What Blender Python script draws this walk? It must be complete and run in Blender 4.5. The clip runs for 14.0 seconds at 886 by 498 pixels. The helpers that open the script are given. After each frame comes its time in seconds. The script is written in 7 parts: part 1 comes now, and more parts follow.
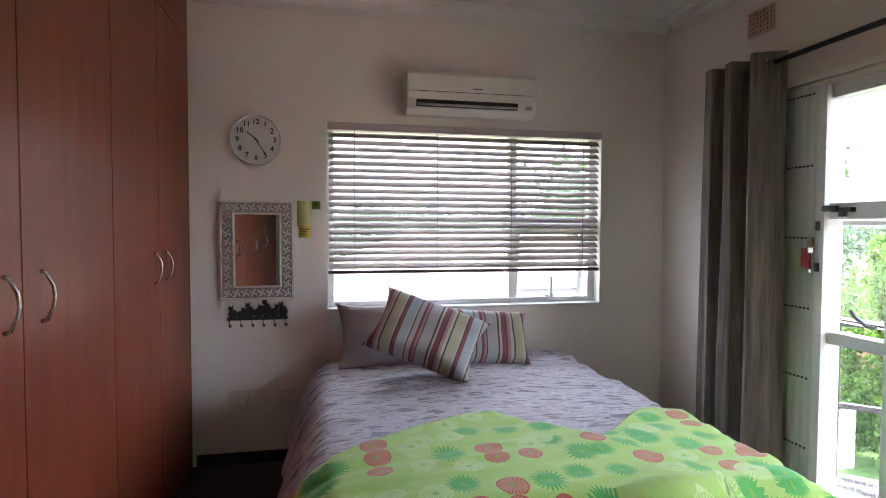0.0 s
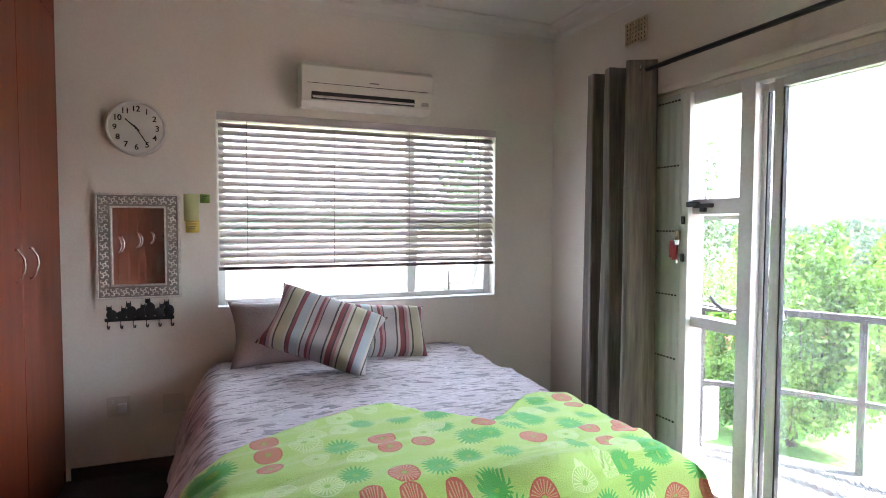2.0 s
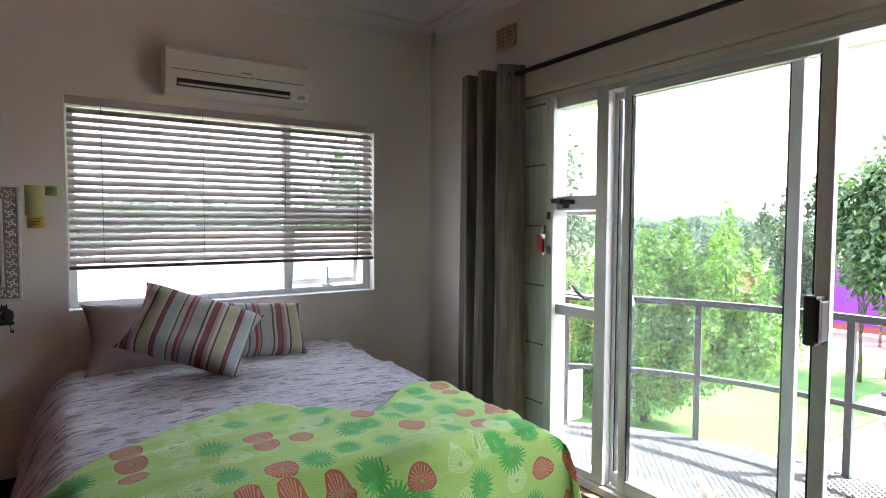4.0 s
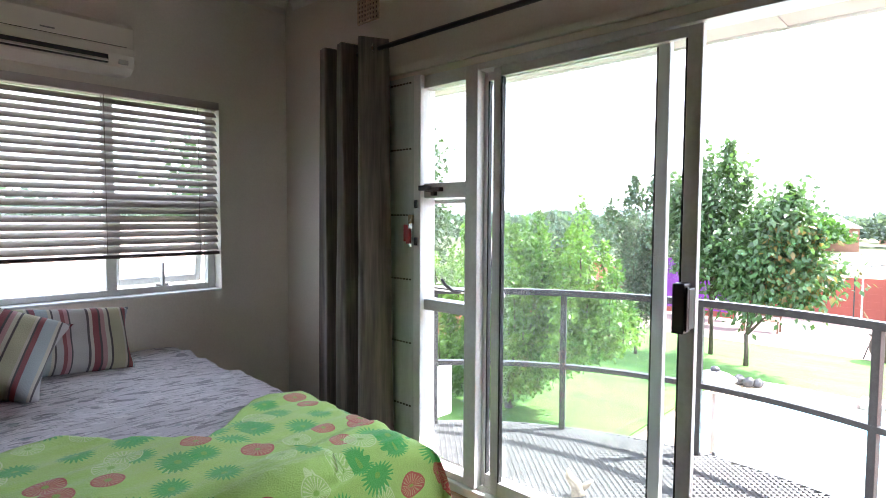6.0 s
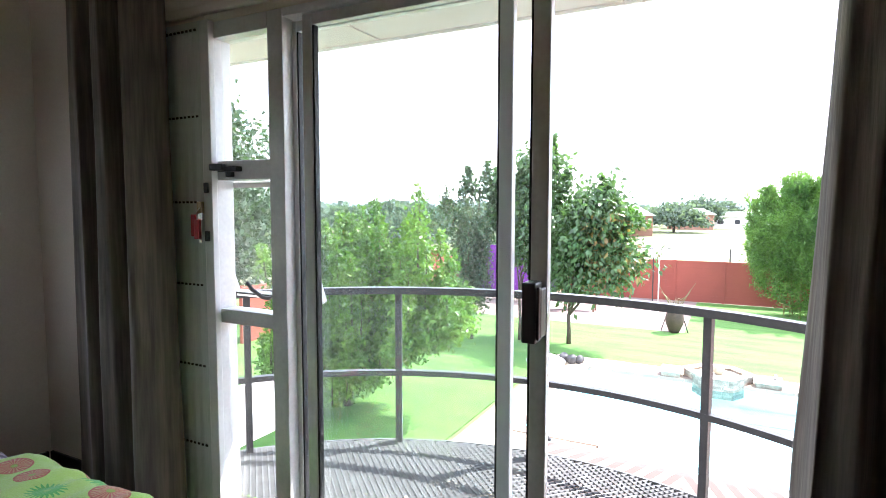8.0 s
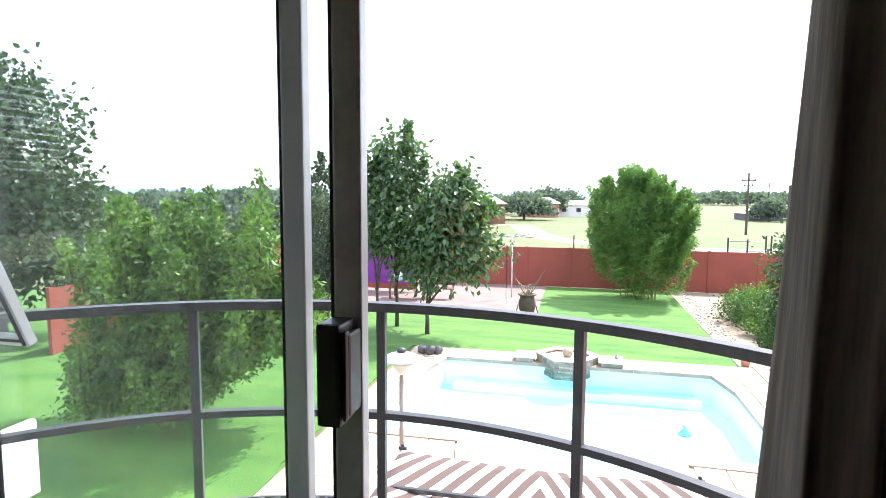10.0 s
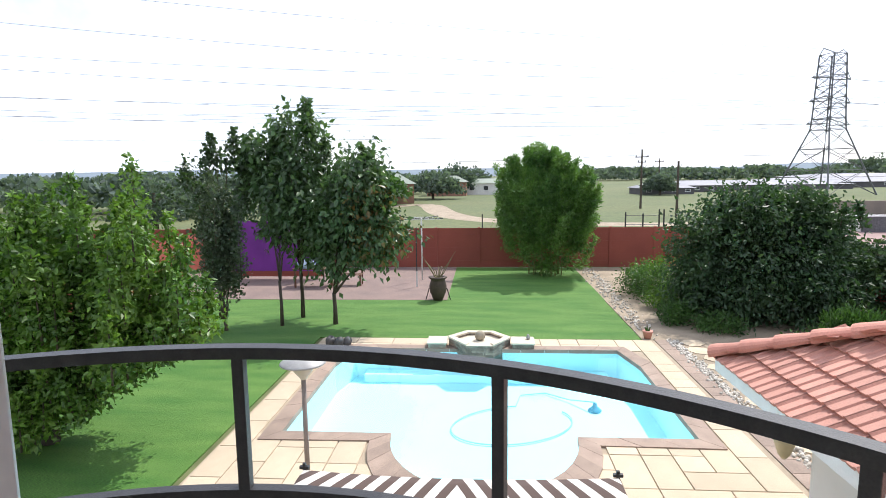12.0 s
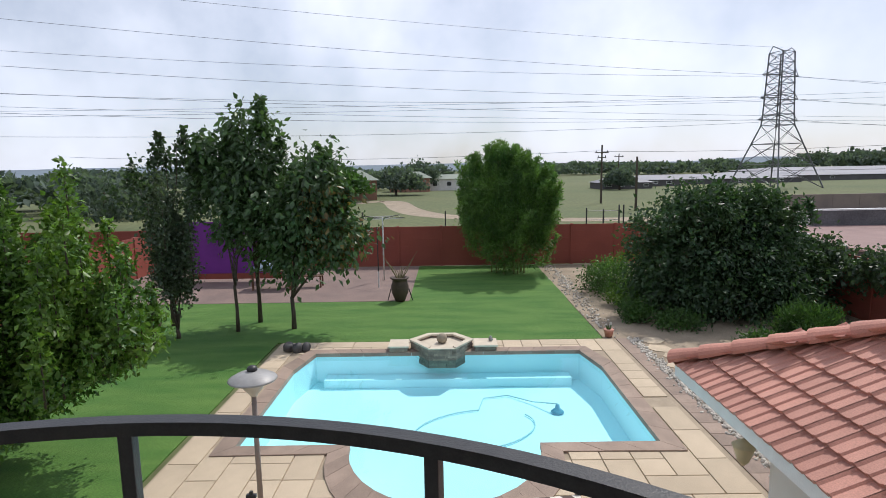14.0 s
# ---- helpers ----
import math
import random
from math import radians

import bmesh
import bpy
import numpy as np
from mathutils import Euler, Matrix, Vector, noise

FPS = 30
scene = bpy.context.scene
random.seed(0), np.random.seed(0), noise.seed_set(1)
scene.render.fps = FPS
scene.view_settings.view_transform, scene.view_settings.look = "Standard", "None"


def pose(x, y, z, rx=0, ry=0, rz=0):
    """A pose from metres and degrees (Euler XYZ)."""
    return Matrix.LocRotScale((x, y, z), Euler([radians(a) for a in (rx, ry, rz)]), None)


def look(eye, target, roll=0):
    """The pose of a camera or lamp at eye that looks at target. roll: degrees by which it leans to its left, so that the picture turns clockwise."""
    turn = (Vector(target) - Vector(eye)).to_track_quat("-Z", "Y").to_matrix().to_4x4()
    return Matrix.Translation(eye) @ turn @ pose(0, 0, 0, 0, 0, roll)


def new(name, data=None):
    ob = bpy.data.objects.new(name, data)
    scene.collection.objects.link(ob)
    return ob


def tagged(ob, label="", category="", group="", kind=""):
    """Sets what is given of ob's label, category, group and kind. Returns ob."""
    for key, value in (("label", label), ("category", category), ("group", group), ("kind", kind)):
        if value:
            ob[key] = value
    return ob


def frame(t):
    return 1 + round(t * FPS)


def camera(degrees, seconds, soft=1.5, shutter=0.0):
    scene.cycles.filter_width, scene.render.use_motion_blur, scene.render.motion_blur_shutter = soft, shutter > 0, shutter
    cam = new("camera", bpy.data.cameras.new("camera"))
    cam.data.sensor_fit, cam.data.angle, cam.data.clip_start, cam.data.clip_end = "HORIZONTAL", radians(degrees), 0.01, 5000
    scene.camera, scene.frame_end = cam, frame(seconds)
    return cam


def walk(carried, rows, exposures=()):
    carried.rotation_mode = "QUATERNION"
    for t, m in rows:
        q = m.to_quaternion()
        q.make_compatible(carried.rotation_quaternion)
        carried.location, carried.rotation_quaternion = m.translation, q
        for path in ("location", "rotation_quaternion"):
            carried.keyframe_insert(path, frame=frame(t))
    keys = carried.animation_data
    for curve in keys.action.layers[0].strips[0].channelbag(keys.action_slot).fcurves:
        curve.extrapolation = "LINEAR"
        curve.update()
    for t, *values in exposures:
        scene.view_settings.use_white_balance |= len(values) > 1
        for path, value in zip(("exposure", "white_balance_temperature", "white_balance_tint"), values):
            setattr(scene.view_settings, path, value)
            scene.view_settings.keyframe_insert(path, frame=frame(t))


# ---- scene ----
cam = camera(75.8, 14.0, soft=0.9)
PATH = [
    (0, (0.404, 0.867, 1.428), (0.818, 2.823, 1.352), 0.2),
    (0.5, (0.409, 0.865, 1.414), (0.912, 2.8, 1.342), 0.2),
    (1, (0.435, 0.852, 1.421), (1.01, 2.766, 1.342), 0.3),
    (1.5, (0.442, 0.841, 1.422), (1.092, 2.73, 1.337), 0.3),
    (2, (0.44, 0.83, 1.418), (1.172, 2.689, 1.33), 0.2),
    (2.5, (0.43, 0.808, 1.421), (1.254, 2.628, 1.328), 0.3),
    (3, (0.418, 0.801, 1.412), (1.333, 2.577, 1.321), 0.3),
    (3.2, (0.391, 0.784, 1.413), (1.348, 2.537, 1.322), 0.3),
    (5.5, (0.589, 0.9, 1.383), (1.939, 2.371, 1.272), 0.2),
    (6, (0.619, 0.985, 1.379), (2.072, 2.355, 1.265), 0.3),
    (6.5, (0.675, 1.073, 1.379), (2.215, 2.344, 1.256), 0.3),
    (7, (0.745, 1.126, 1.379), (2.373, 2.279, 1.248), 0.3),
    (7.5, (0.892, 1.168, 1.372), (2.604, 2.193, 1.231), 0.1),
    (8, (1.045, 1.209, 1.368), (2.819, 2.122, 1.221), 0.1),
    (8.5, (1.22, 1.259, 1.357), (3.041, 2.071, 1.198), 0.3),
    (9, (1.397, 1.3, 1.37), (3.264, 1.997, 1.201), 0.3),
    (9.2, (1.452, 1.317, 1.365), (3.338, 1.96, 1.193), 0.4),
    (11.3, (2.141, 1.34, 1.394), (4.113, 1.581, 1.162), -0.7),
    (11.5, (2.186, 1.352, 1.414), (4.159, 1.566, 1.172), -0.8),
    (12, (2.285, 1.345, 1.445), (4.263, 1.49, 1.187), -0.7),
    (12.5, (2.387, 1.318, 1.467), (4.367, 1.414, 1.2), -0.8),
    (13, (2.469, 1.29, 1.5), (4.449, 1.355, 1.227), -0.9),
    (13.5, (2.506, 1.272, 1.532), (4.487, 1.314, 1.257), -1.0),
    (14, (2.555, 1.256, 1.562), (4.536, 1.277, 1.286), -1.0),
]
EXPOSURES = [(0, 3.45, 6150, 20), (0.7, 3.88, 6150, 20), (1.5, 4.02, 6150, 19), (2.2, 3.82, 6150, 18), (3, 3.48, 6150, 17), (5.5, 2.9, 6150, 15), (7, 2.9, 6100, 15), (8, 2.5, 6100, 15), (9, 2.05, 6100, 15), (11.5, 0.75, 6300, 12), (12.5, 0.1, 6300, 11), (13.2, -0.12, 6350, 12), (14, -0.42, 6350, 12)]
walk(cam, [(t, look(eye, target, roll)) for t, eye, target, roll in PATH], EXPOSURES)

# sun and sky
SUN_EL, SUN_AZ = 53.0, 127.0    # azimuth clockwise from +y
world = bpy.data.worlds.new("world")
scene.world = world
world.use_nodes = True
wn = world.node_tree
wn.nodes.clear()
w_out = wn.nodes.new("ShaderNodeOutputWorld")
w_bg = wn.nodes.new("ShaderNodeBackground")
w_sky = wn.nodes.new("ShaderNodeTexSky")
w_sky.sky_type = "NISHITA"
w_sky.sun_disc = False
w_sky.sun_elevation = radians(SUN_EL)
w_sky.sun_rotation = radians(SUN_AZ)
w_sky.air_density, w_sky.dust_density, w_sky.ozone_density = 1.0, 1.2, 1.0
w_cloud = wn.nodes.new("ShaderNodeTexNoise")
w_cloud.inputs["Scale"].default_value = 2.6
w_cloud.inputs["Detail"].default_value = 7
w_cloud.inputs["Roughness"].default_value = 0.55
w_ramp = wn.nodes.new("ShaderNodeValToRGB")
w_ramp.color_ramp.elements[0].position, w_ramp.color_ramp.elements[1].position = 0.40, 0.72
w_ramp.color_ramp.elements[0].color = (0.35, 0.35, 0.35, 1)
w_mix = wn.nodes.new("ShaderNodeMixRGB")
w_mix.inputs[2].default_value = (12.2, 12.9, 14.6, 1)
wn.links.new(w_cloud.outputs["Fac"], w_ramp.inputs[0])
wn.links.new(w_ramp.outputs[0], w_mix.inputs[0])
wn.links.new(w_sky.outputs[0], w_mix.inputs[1])
wn.links.new(w_mix.outputs[0], w_bg.inputs[0])
w_bg.inputs[1].default_value = 0.11
wn.links.new(w_bg.outputs[0], w_out.inputs[0])

sun = new("sun", bpy.data.lights.new("sun", "SUN"))
sun.data.energy, sun.data.angle, sun.data.color = 4.0, radians(0.6), (1.0, 0.95, 0.87)
sun_way = Vector((math.sin(radians(SUN_AZ)) * math.cos(radians(SUN_EL)), math.cos(radians(SUN_AZ)) * math.cos(radians(SUN_EL)), math.sin(radians(SUN_EL))))
sun.matrix_world = look(sun_way * 50, (0, 0, 0))

# ---------------------------------------------------------------- materials
def mat(name, col, col2=None, rough=0.6, metal=0.0, scale=6.0, bump=0.0, bscale=60.0, stretch=(1, 1, 1), amount=0.5, rand=0.0, spec=0.5, fine=None, contrast=(0.3, 0.7), sheen=0.0, trans=0.0):
    """A surface with two scales of variation: col to col2 by coarse noise, fine grain on top, and a fine relief."""
    m = bpy.data.materials.new(name)
    m.use_nodes = True
    nt = m.node_tree
    b = nt.nodes["Principled BSDF"]
    b.inputs["Roughness"].default_value = rough
    b.inputs["Metallic"].default_value = metal
    b.inputs["Specular IOR Level"].default_value = spec
    if sheen:
        b.inputs["Sheen Weight"].default_value = sheen
    if trans:
        b.inputs["Transmission Weight"].default_value = trans
    col2 = col2 or tuple(c * 0.8 for c in col)
    tc = nt.nodes.new("ShaderNodeTexCoord")
    mp = nt.nodes.new("ShaderNodeMapping")
    mp.inputs["Scale"].default_value = stretch
    nt.links.new(tc.outputs["Object"], mp.inputs[0])
    n1 = nt.nodes.new("ShaderNodeTexNoise")
    n1.inputs["Scale"].default_value = scale
    n1.inputs["Detail"].default_value = 5
    nt.links.new(mp.outputs[0], n1.inputs["Vector"])
    r1 = nt.nodes.new("ShaderNodeMapRange")
    r1.inputs["From Min"].default_value, r1.inputs["From Max"].default_value = contrast
    nt.links.new(n1.outputs["Fac"], r1.inputs["Value"])
    mx = nt.nodes.new("ShaderNodeMixRGB")
    mx.inputs[1].default_value, mx.inputs[2].default_value = (*col, 1), (*col2, 1)
    nt.links.new(r1.outputs[0], mx.inputs[0])
    last = mx.outputs[0]
    n2 = nt.nodes.new("ShaderNodeTexNoise")
    n2.inputs["Scale"].default_value = bscale
    n2.inputs["Detail"].default_value = 4
    nt.links.new(mp.outputs[0], n2.inputs["Vector"])
    if fine:
        r2 = nt.nodes.new("ShaderNodeMapRange")
        r2.inputs["From Min"].default_value, r2.inputs["From Max"].default_value = 0.3, 0.7
        r2.inputs["To Min"].default_value, r2.inputs["To Max"].default_value = 1 - fine, 1 + fine
        nt.links.new(n2.outputs["Fac"], r2.inputs["Value"])
        hs = nt.nodes.new("ShaderNodeHueSaturation")
        nt.links.new(r2.outputs[0], hs.inputs["Value"])
        nt.links.new(last, hs.inputs["Color"])
        last = hs.outputs[0]
    if rand:
        oi = nt.nodes.new("ShaderNodeObjectInfo")
        ge = nt.nodes.new("ShaderNodeNewGeometry")
        ad = nt.nodes.new("ShaderNodeMath")
        ad.operation = "ADD"
        nt.links.new(oi.outputs["Random"], ad.inputs[0])
        nt.links.new(ge.outputs["Random Per Island"], ad.inputs[1])
        fr = nt.nodes.new("ShaderNodeMath")
        fr.operation = "FRACT"
        nt.links.new(ad.outputs[0], fr.inputs[0])
        r3 = nt.nodes.new("ShaderNodeMapRange")
        r3.inputs["To Min"].default_value, r3.inputs["To Max"].default_value = 1 - rand, 1 + rand
        nt.links.new(fr.outputs[0], r3.inputs["Value"])
        h3 = nt.nodes.new("ShaderNodeHueSaturation")
        nt.links.new(r3.outputs[0], h3.inputs["Value"])
        nt.links.new(last, h3.inputs["Color"])
        last = h3.outputs[0]
    nt.links.new(last, b.inputs["Base Color"])
    if bump:
        bp = nt.nodes.new("ShaderNodeBump")
        bp.inputs["Strength"].default_value = bump
        bp.inputs["Distance"].default_value = 0.01
        nt.links.new(n2.outputs["Fac"], bp.inputs["Height"])
        nt.links.new(bp.outputs[0], b.inputs["Normal"])
    return m


def leaf_mat(name, col, col2, shine=0.45, rand=0.35):
    """Thin leaves: gloss on top, some light through the blade."""
    m = mat(name, col, col2, rough=shine, scale=1.3, rand=rand, bscale=25, fine=0.2)
    nt = m.node_tree
    b, out = nt.nodes["Principled BSDF"], nt.nodes["Material Output"]
    tr = nt.nodes.new("ShaderNodeBsdfTranslucent")
    src = b.inputs["Base Color"].links[0].from_socket
    warm = nt.nodes.new("ShaderNodeMixRGB")
    warm.blend_type = "MULTIPLY"
    warm.inputs[0].default_value = 1
    warm.inputs[2].default_value = (1.35, 1.5, 0.75, 1)
    nt.links.new(src, warm.inputs[1])
    nt.links.new(warm.outputs[0], tr.inputs[0])
    ms = nt.nodes.new("ShaderNodeMixShader")
    ms.inputs[0].default_value = 0.35
    nt.links.new(b.outputs[0], ms.inputs[1])
    nt.links.new(tr.outputs[0], ms.inputs[2])
    nt.links.new(ms.outputs[0], out.inputs[0])
    return m


def glass_mat(name, tint=(0.97, 0.99, 0.98), haze=0.0, gloss=0.8, glare_veil=0.0):
    """Clear pane: mostly straight through, with a Fresnel gloss."""
    m = bpy.data.materials.new(name)
    m.use_nodes = True
    nt = m.node_tree
    nt.nodes.remove(nt.nodes["Principled BSDF"])
    out = nt.nodes["Material Output"]
    tr, gl, lw, pw, ml, ms = (nt.nodes.new(k) for k in ("ShaderNodeBsdfTransparent", "ShaderNodeBsdfGlossy", "ShaderNodeLayerWeight", "ShaderNodeMath", "ShaderNodeMath", "ShaderNodeMixShader"))
    tr.inputs[0].default_value = (*tint, 1)
    gl.inputs["Roughness"].default_value = 0.02 + haze
    pw.operation, ml.operation = "POWER", "MULTIPLY_ADD"
    pw.inputs[1].default_value = 4.0
    ml.inputs[1].default_value, ml.inputs[2].default_value = gloss, 0.03
    lw.inputs[0].default_value = 0.5
    nt.links.new(lw.outputs["Facing"], pw.inputs[0])
    nt.links.new(pw.outputs[0], ml.inputs[0])
    nt.links.new(ml.outputs[0], ms.inputs[0])
    nt.links.new(tr.outputs[0], ms.inputs[1])
    nt.links.new(gl.outputs[0], ms.inputs[2])
    last = ms
    # pale scatter layer over the pane, imitating glare that washes out the view
    if glare_veil:
        film, soil, df = (nt.nodes.new(k) for k in ("ShaderNodeMixShader", "ShaderNodeAddShader", "ShaderNodeBsdfDiffuse"))
        thin = nt.nodes.new("ShaderNodeBsdfTranslucent")
        nt.links.new(df.outputs[0], soil.inputs[0])
        nt.links.new(thin.outputs[0], soil.inputs[1])
        for one in (df, thin):
            one.inputs[0].default_value = (0.42, 0.42, 0.42, 1)
        spots = nt.nodes.new("ShaderNodeTexNoise")
        spots.inputs["Scale"].default_value = 2.5
        spots.inputs["Detail"].default_value = 5
        amount = nt.nodes.new("ShaderNodeMath")
        amount.operation = "MULTIPLY"
        amount.inputs[1].default_value = glare_veil * 2
        nt.links.new(spots.outputs["Fac"], amount.inputs[0])
        nt.links.new(amount.outputs[0], film.inputs[0])
        nt.links.new(ms.outputs[0], film.inputs[1])
        nt.links.new(soil.outputs[0], film.inputs[2])
        last = film
    nt.links.new(last.outputs[0], out.inputs[0])
    return m


M_WALL = mat("wall_paint", (0.83, 0.785, 0.705), (0.77, 0.72, 0.64), rough=0.75, scale=1.2, bump=0.12, bscale=90, fine=0.03)
M_CEIL = mat("ceiling_paint", (0.80, 0.77, 0.72), (0.75, 0.72, 0.67), rough=0.85, scale=1.0, bump=0.05)
M_CARPET = mat("carpet", (0.055, 0.048, 0.042), (0.03, 0.027, 0.024), rough=0.95, scale=5, bump=0.5, bscale=400, fine=0.3)
M_BASE = mat("dark_skirting", (0.035, 0.025, 0.02), rough=0.5, scale=8)
M_CHERRY = mat("cherry_laminate", (0.225, 0.044, 0.0145), (0.15, 0.028, 0.009), rough=0.42, scale=3.0, stretch=(4, 4, 0.35), bscale=24, fine=0.16, bump=0.03)
M_CHROME = mat("brushed_metal", (0.75, 0.74, 0.72), rough=0.25, metal=1.0, scale=10)
M_WHITE = mat("white_powder_coat", (0.78, 0.78, 0.77), (0.70, 0.70, 0.69), rough=0.4, scale=5, fine=0.03)
M_ALU = mat("aluminium_frame", (0.74, 0.74, 0.73), (0.66, 0.66, 0.66), rough=0.36, metal=0.12, scale=7, fine=0.05)
M_RUBBER = mat("black_seal", (0.012, 0.012, 0.013), rough=0.6)
M_BLACK = mat("black_plastic", (0.014, 0.014, 0.016), (0.02, 0.02, 0.022), rough=0.4)
M_IRON = mat("painted_iron", (0.02, 0.02, 0.023), (0.035, 0.034, 0.035), rough=0.42, scale=20, bump=0.15, bscale=150, fine=0.2)
M_GRATE = mat("galvanised_grating", (0.13, 0.135, 0.14), (0.085, 0.085, 0.09), rough=0.6, metal=0.3, scale=9, fine=0.15)
# the panes get a faint white veil in place of lens glare
M_GLASS = glass_mat("pane_glass", glare_veil=0.015)
M_PLASTIC = mat("cream_plastic", (0.74, 0.71, 0.63), (0.70, 0.66, 0.57), rough=0.38, scale=3)
# white boards; the grey puts the dimmer light under the eaves into the colour
M_SOFFIT = mat("shade_grey_soffit", (0.46, 0.445, 0.42), (0.40, 0.385, 0.36), rough=0.8, scale=2)
M_PLASTER_OUT = mat("outside_plaster", (0.72, 0.70, 0.66), (0.62, 0.60, 0.56), rough=0.85, scale=1.5, bump=0.3, bscale=120)
M_GRASS = mat("mown_lawn", (0.036, 0.125, 0.012), (0.105, 0.205, 0.036), rough=0.9, scale=1.3, stretch=(1.7, 0.4, 1), bump=0.8, bscale=70, fine=0.5, contrast=(0.27, 0.76))
M_FIELD = mat("dry_field", (0.125, 0.135, 0.052), (0.09, 0.115, 0.042), rough=0.95, scale=0.05, bump=0.4, bscale=3, fine=0.25)
M_SAND = mat("sandy_soil", (0.36, 0.29, 0.21), (0.25, 0.20, 0.14), rough=0.95, scale=1.3, bump=0.6, bscale=60, fine=0.2)
M_PAVE = mat("sandstone_paver", (0.56, 0.455, 0.325), (0.45, 0.365, 0.26), rough=0.85, scale=1.6, bump=0.3, bscale=70, fine=0.14, rand=0.09)
M_JOINT = mat("mortar", (0.40, 0.325, 0.235), rough=0.95, scale=5, fine=0.2, bscale=80)
M_COPING = mat("brown_coping", (0.33, 0.245, 0.19), (0.25, 0.185, 0.145), rough=0.8, scale=3, bump=0.3, bscale=60, fine=0.15, rand=0.15)
M_PAVEBRICK = mat("brick_paving", (0.24, 0.17, 0.145), (0.18, 0.13, 0.115), rough=0.9, scale=1.1, bump=0.4, bscale=40, fine=0.2)
M_REDWALL = mat("red_painted_wall", (0.30, 0.075, 0.05), (0.235, 0.058, 0.04), rough=0.8, scale=0.7, bump=0.2, bscale=50, fine=0.1)
M_PURPLE = mat("purple_sheet", (0.20, 0.03, 0.30), (0.14, 0.02, 0.22), rough=0.6, scale=1.2)
M_POOL = mat("pool_plaster", (0.80, 0.955, 0.975), (0.75, 0.94, 0.965), rough=0.7, scale=0.7, fine=0.04, bscale=30)
M_STONE = mat("stacked_slate", (0.17, 0.13, 0.10), (0.28, 0.22, 0.17), rough=0.85, scale=6, bump=0.5, bscale=60, fine=0.3, rand=0.35)
M_CREAMSTONE = mat("cream_coping", (0.62, 0.55, 0.43), (0.52, 0.45, 0.35), rough=0.8, scale=4, bump=0.2)
M_TILE = mat("terracotta_roof_tile", (0.52, 0.255, 0.195), (0.43, 0.205, 0.155), rough=0.75, scale=3, bump=0.2, bscale=80, fine=0.14, rand=0.12)
M_BARK = mat("bark", (0.09, 0.07, 0.05), (0.05, 0.04, 0.03), rough=0.9, scale=14, stretch=(1, 1, 0.3), bump=0.7, bscale=40, fine=0.3)
M_L_PEAR = leaf_mat("pear_leaf", (0.145, 0.25, 0.04), (0.045, 0.11, 0.02))
M_L_DARK = leaf_mat("dark_leaf", (0.036, 0.066, 0.032), (0.055, 0.088, 0.042), 0.45)
M_L_BROAD = leaf_mat("broad_leaf", (0.052, 0.10, 0.040), (0.08, 0.135, 0.053), 0.38)
M_L_RUST = leaf_mat("autumn_leaf", (0.20, 0.12, 0.04), (0.14, 0.12, 0.04))
M_L_BAMBOO = leaf_mat("bamboo_leaf", (0.17, 0.30, 0.07), (0.055, 0.135, 0.03))
M_L_SHRUB = leaf_mat("shrub_leaf", (0.028, 0.064, 0.026), (0.05, 0.092, 0.038), 0.48)
M_L_SILVER = leaf_mat("silvery_leaf", (0.085, 0.115, 0.07), (0.05, 0.075, 0.045), 0.4)
# distance haze is mixed into this green: paler and greyer than near leaves
M_L_FAR = leaf_mat("haze_greyed_foliage", (0.105, 0.14, 0.115), (0.08, 0.11, 0.095), 0.85)
M_L_HEDGE = leaf_mat("hedge_leaf", (0.06, 0.13, 0.03), (0.04, 0.09, 0.022))

# ---------------------------------------------------------------- building helpers
def part(name, bm, material, parent=None, label="", smooth=False):
    """Links a bmesh as one mesh object, under a thing or a part."""
    me = bpy.data.meshes.new(name)
    bm.normal_update()
    bm.to_mesh(me)
    bm.free()
    if smooth:
        me.shade_smooth()
    for one in material if isinstance(material, (list, tuple)) else (material,):
        me.materials.append(one)
    ob = new(name, me)
    if parent is not None:
        ob.parent = parent
    if label:
        ob["label"] = label
    return ob


def thing(name, label, category, group="", kind="", at=(0, 0, 0), turn=0.0):
    """An empty that carries the parts of one thing."""
    ob = new(name)
    ob.matrix_basis = pose(*at, 0, 0, turn)
    return tagged(ob, label, category, group, kind)


def box(bm, x0, x1, y0, y1, z0, z1, bevel=0.0):
    r = bmesh.ops.create_cube(bm, size=1.0, matrix=Matrix.Translation(((x0 + x1) / 2, (y0 + y1) / 2, (z0 + z1) / 2)) @ Matrix.Diagonal((abs(x1 - x0), abs(y1 - y0), abs(z1 - z0), 1)))
    if bevel:
        edges = list({e for v in r["verts"] for e in v.link_edges})
        bmesh.ops.bevel(bm, geom=edges, offset=bevel, segments=2, affect="EDGES", profile=0.6)
    return r["verts"]


def boxes(*rows, bevel=0.0):
    bm = bmesh.new()
    for r in rows:
        box(bm, *r, bevel=bevel)
    return bm


def rod(bm, a, b, r0, r1=None, seg=8, caps=True):
    a, b = Vector(a), Vector(b)
    d = b - a
    m = Matrix.Translation((a + b) / 2) @ d.to_track_quat("Z", "Y").to_matrix().to_4x4()
    bmesh.ops.create_cone(bm, cap_ends=caps, segments=seg, radius1=r0, radius2=r0 if r1 is None else r1, depth=d.length, matrix=m)


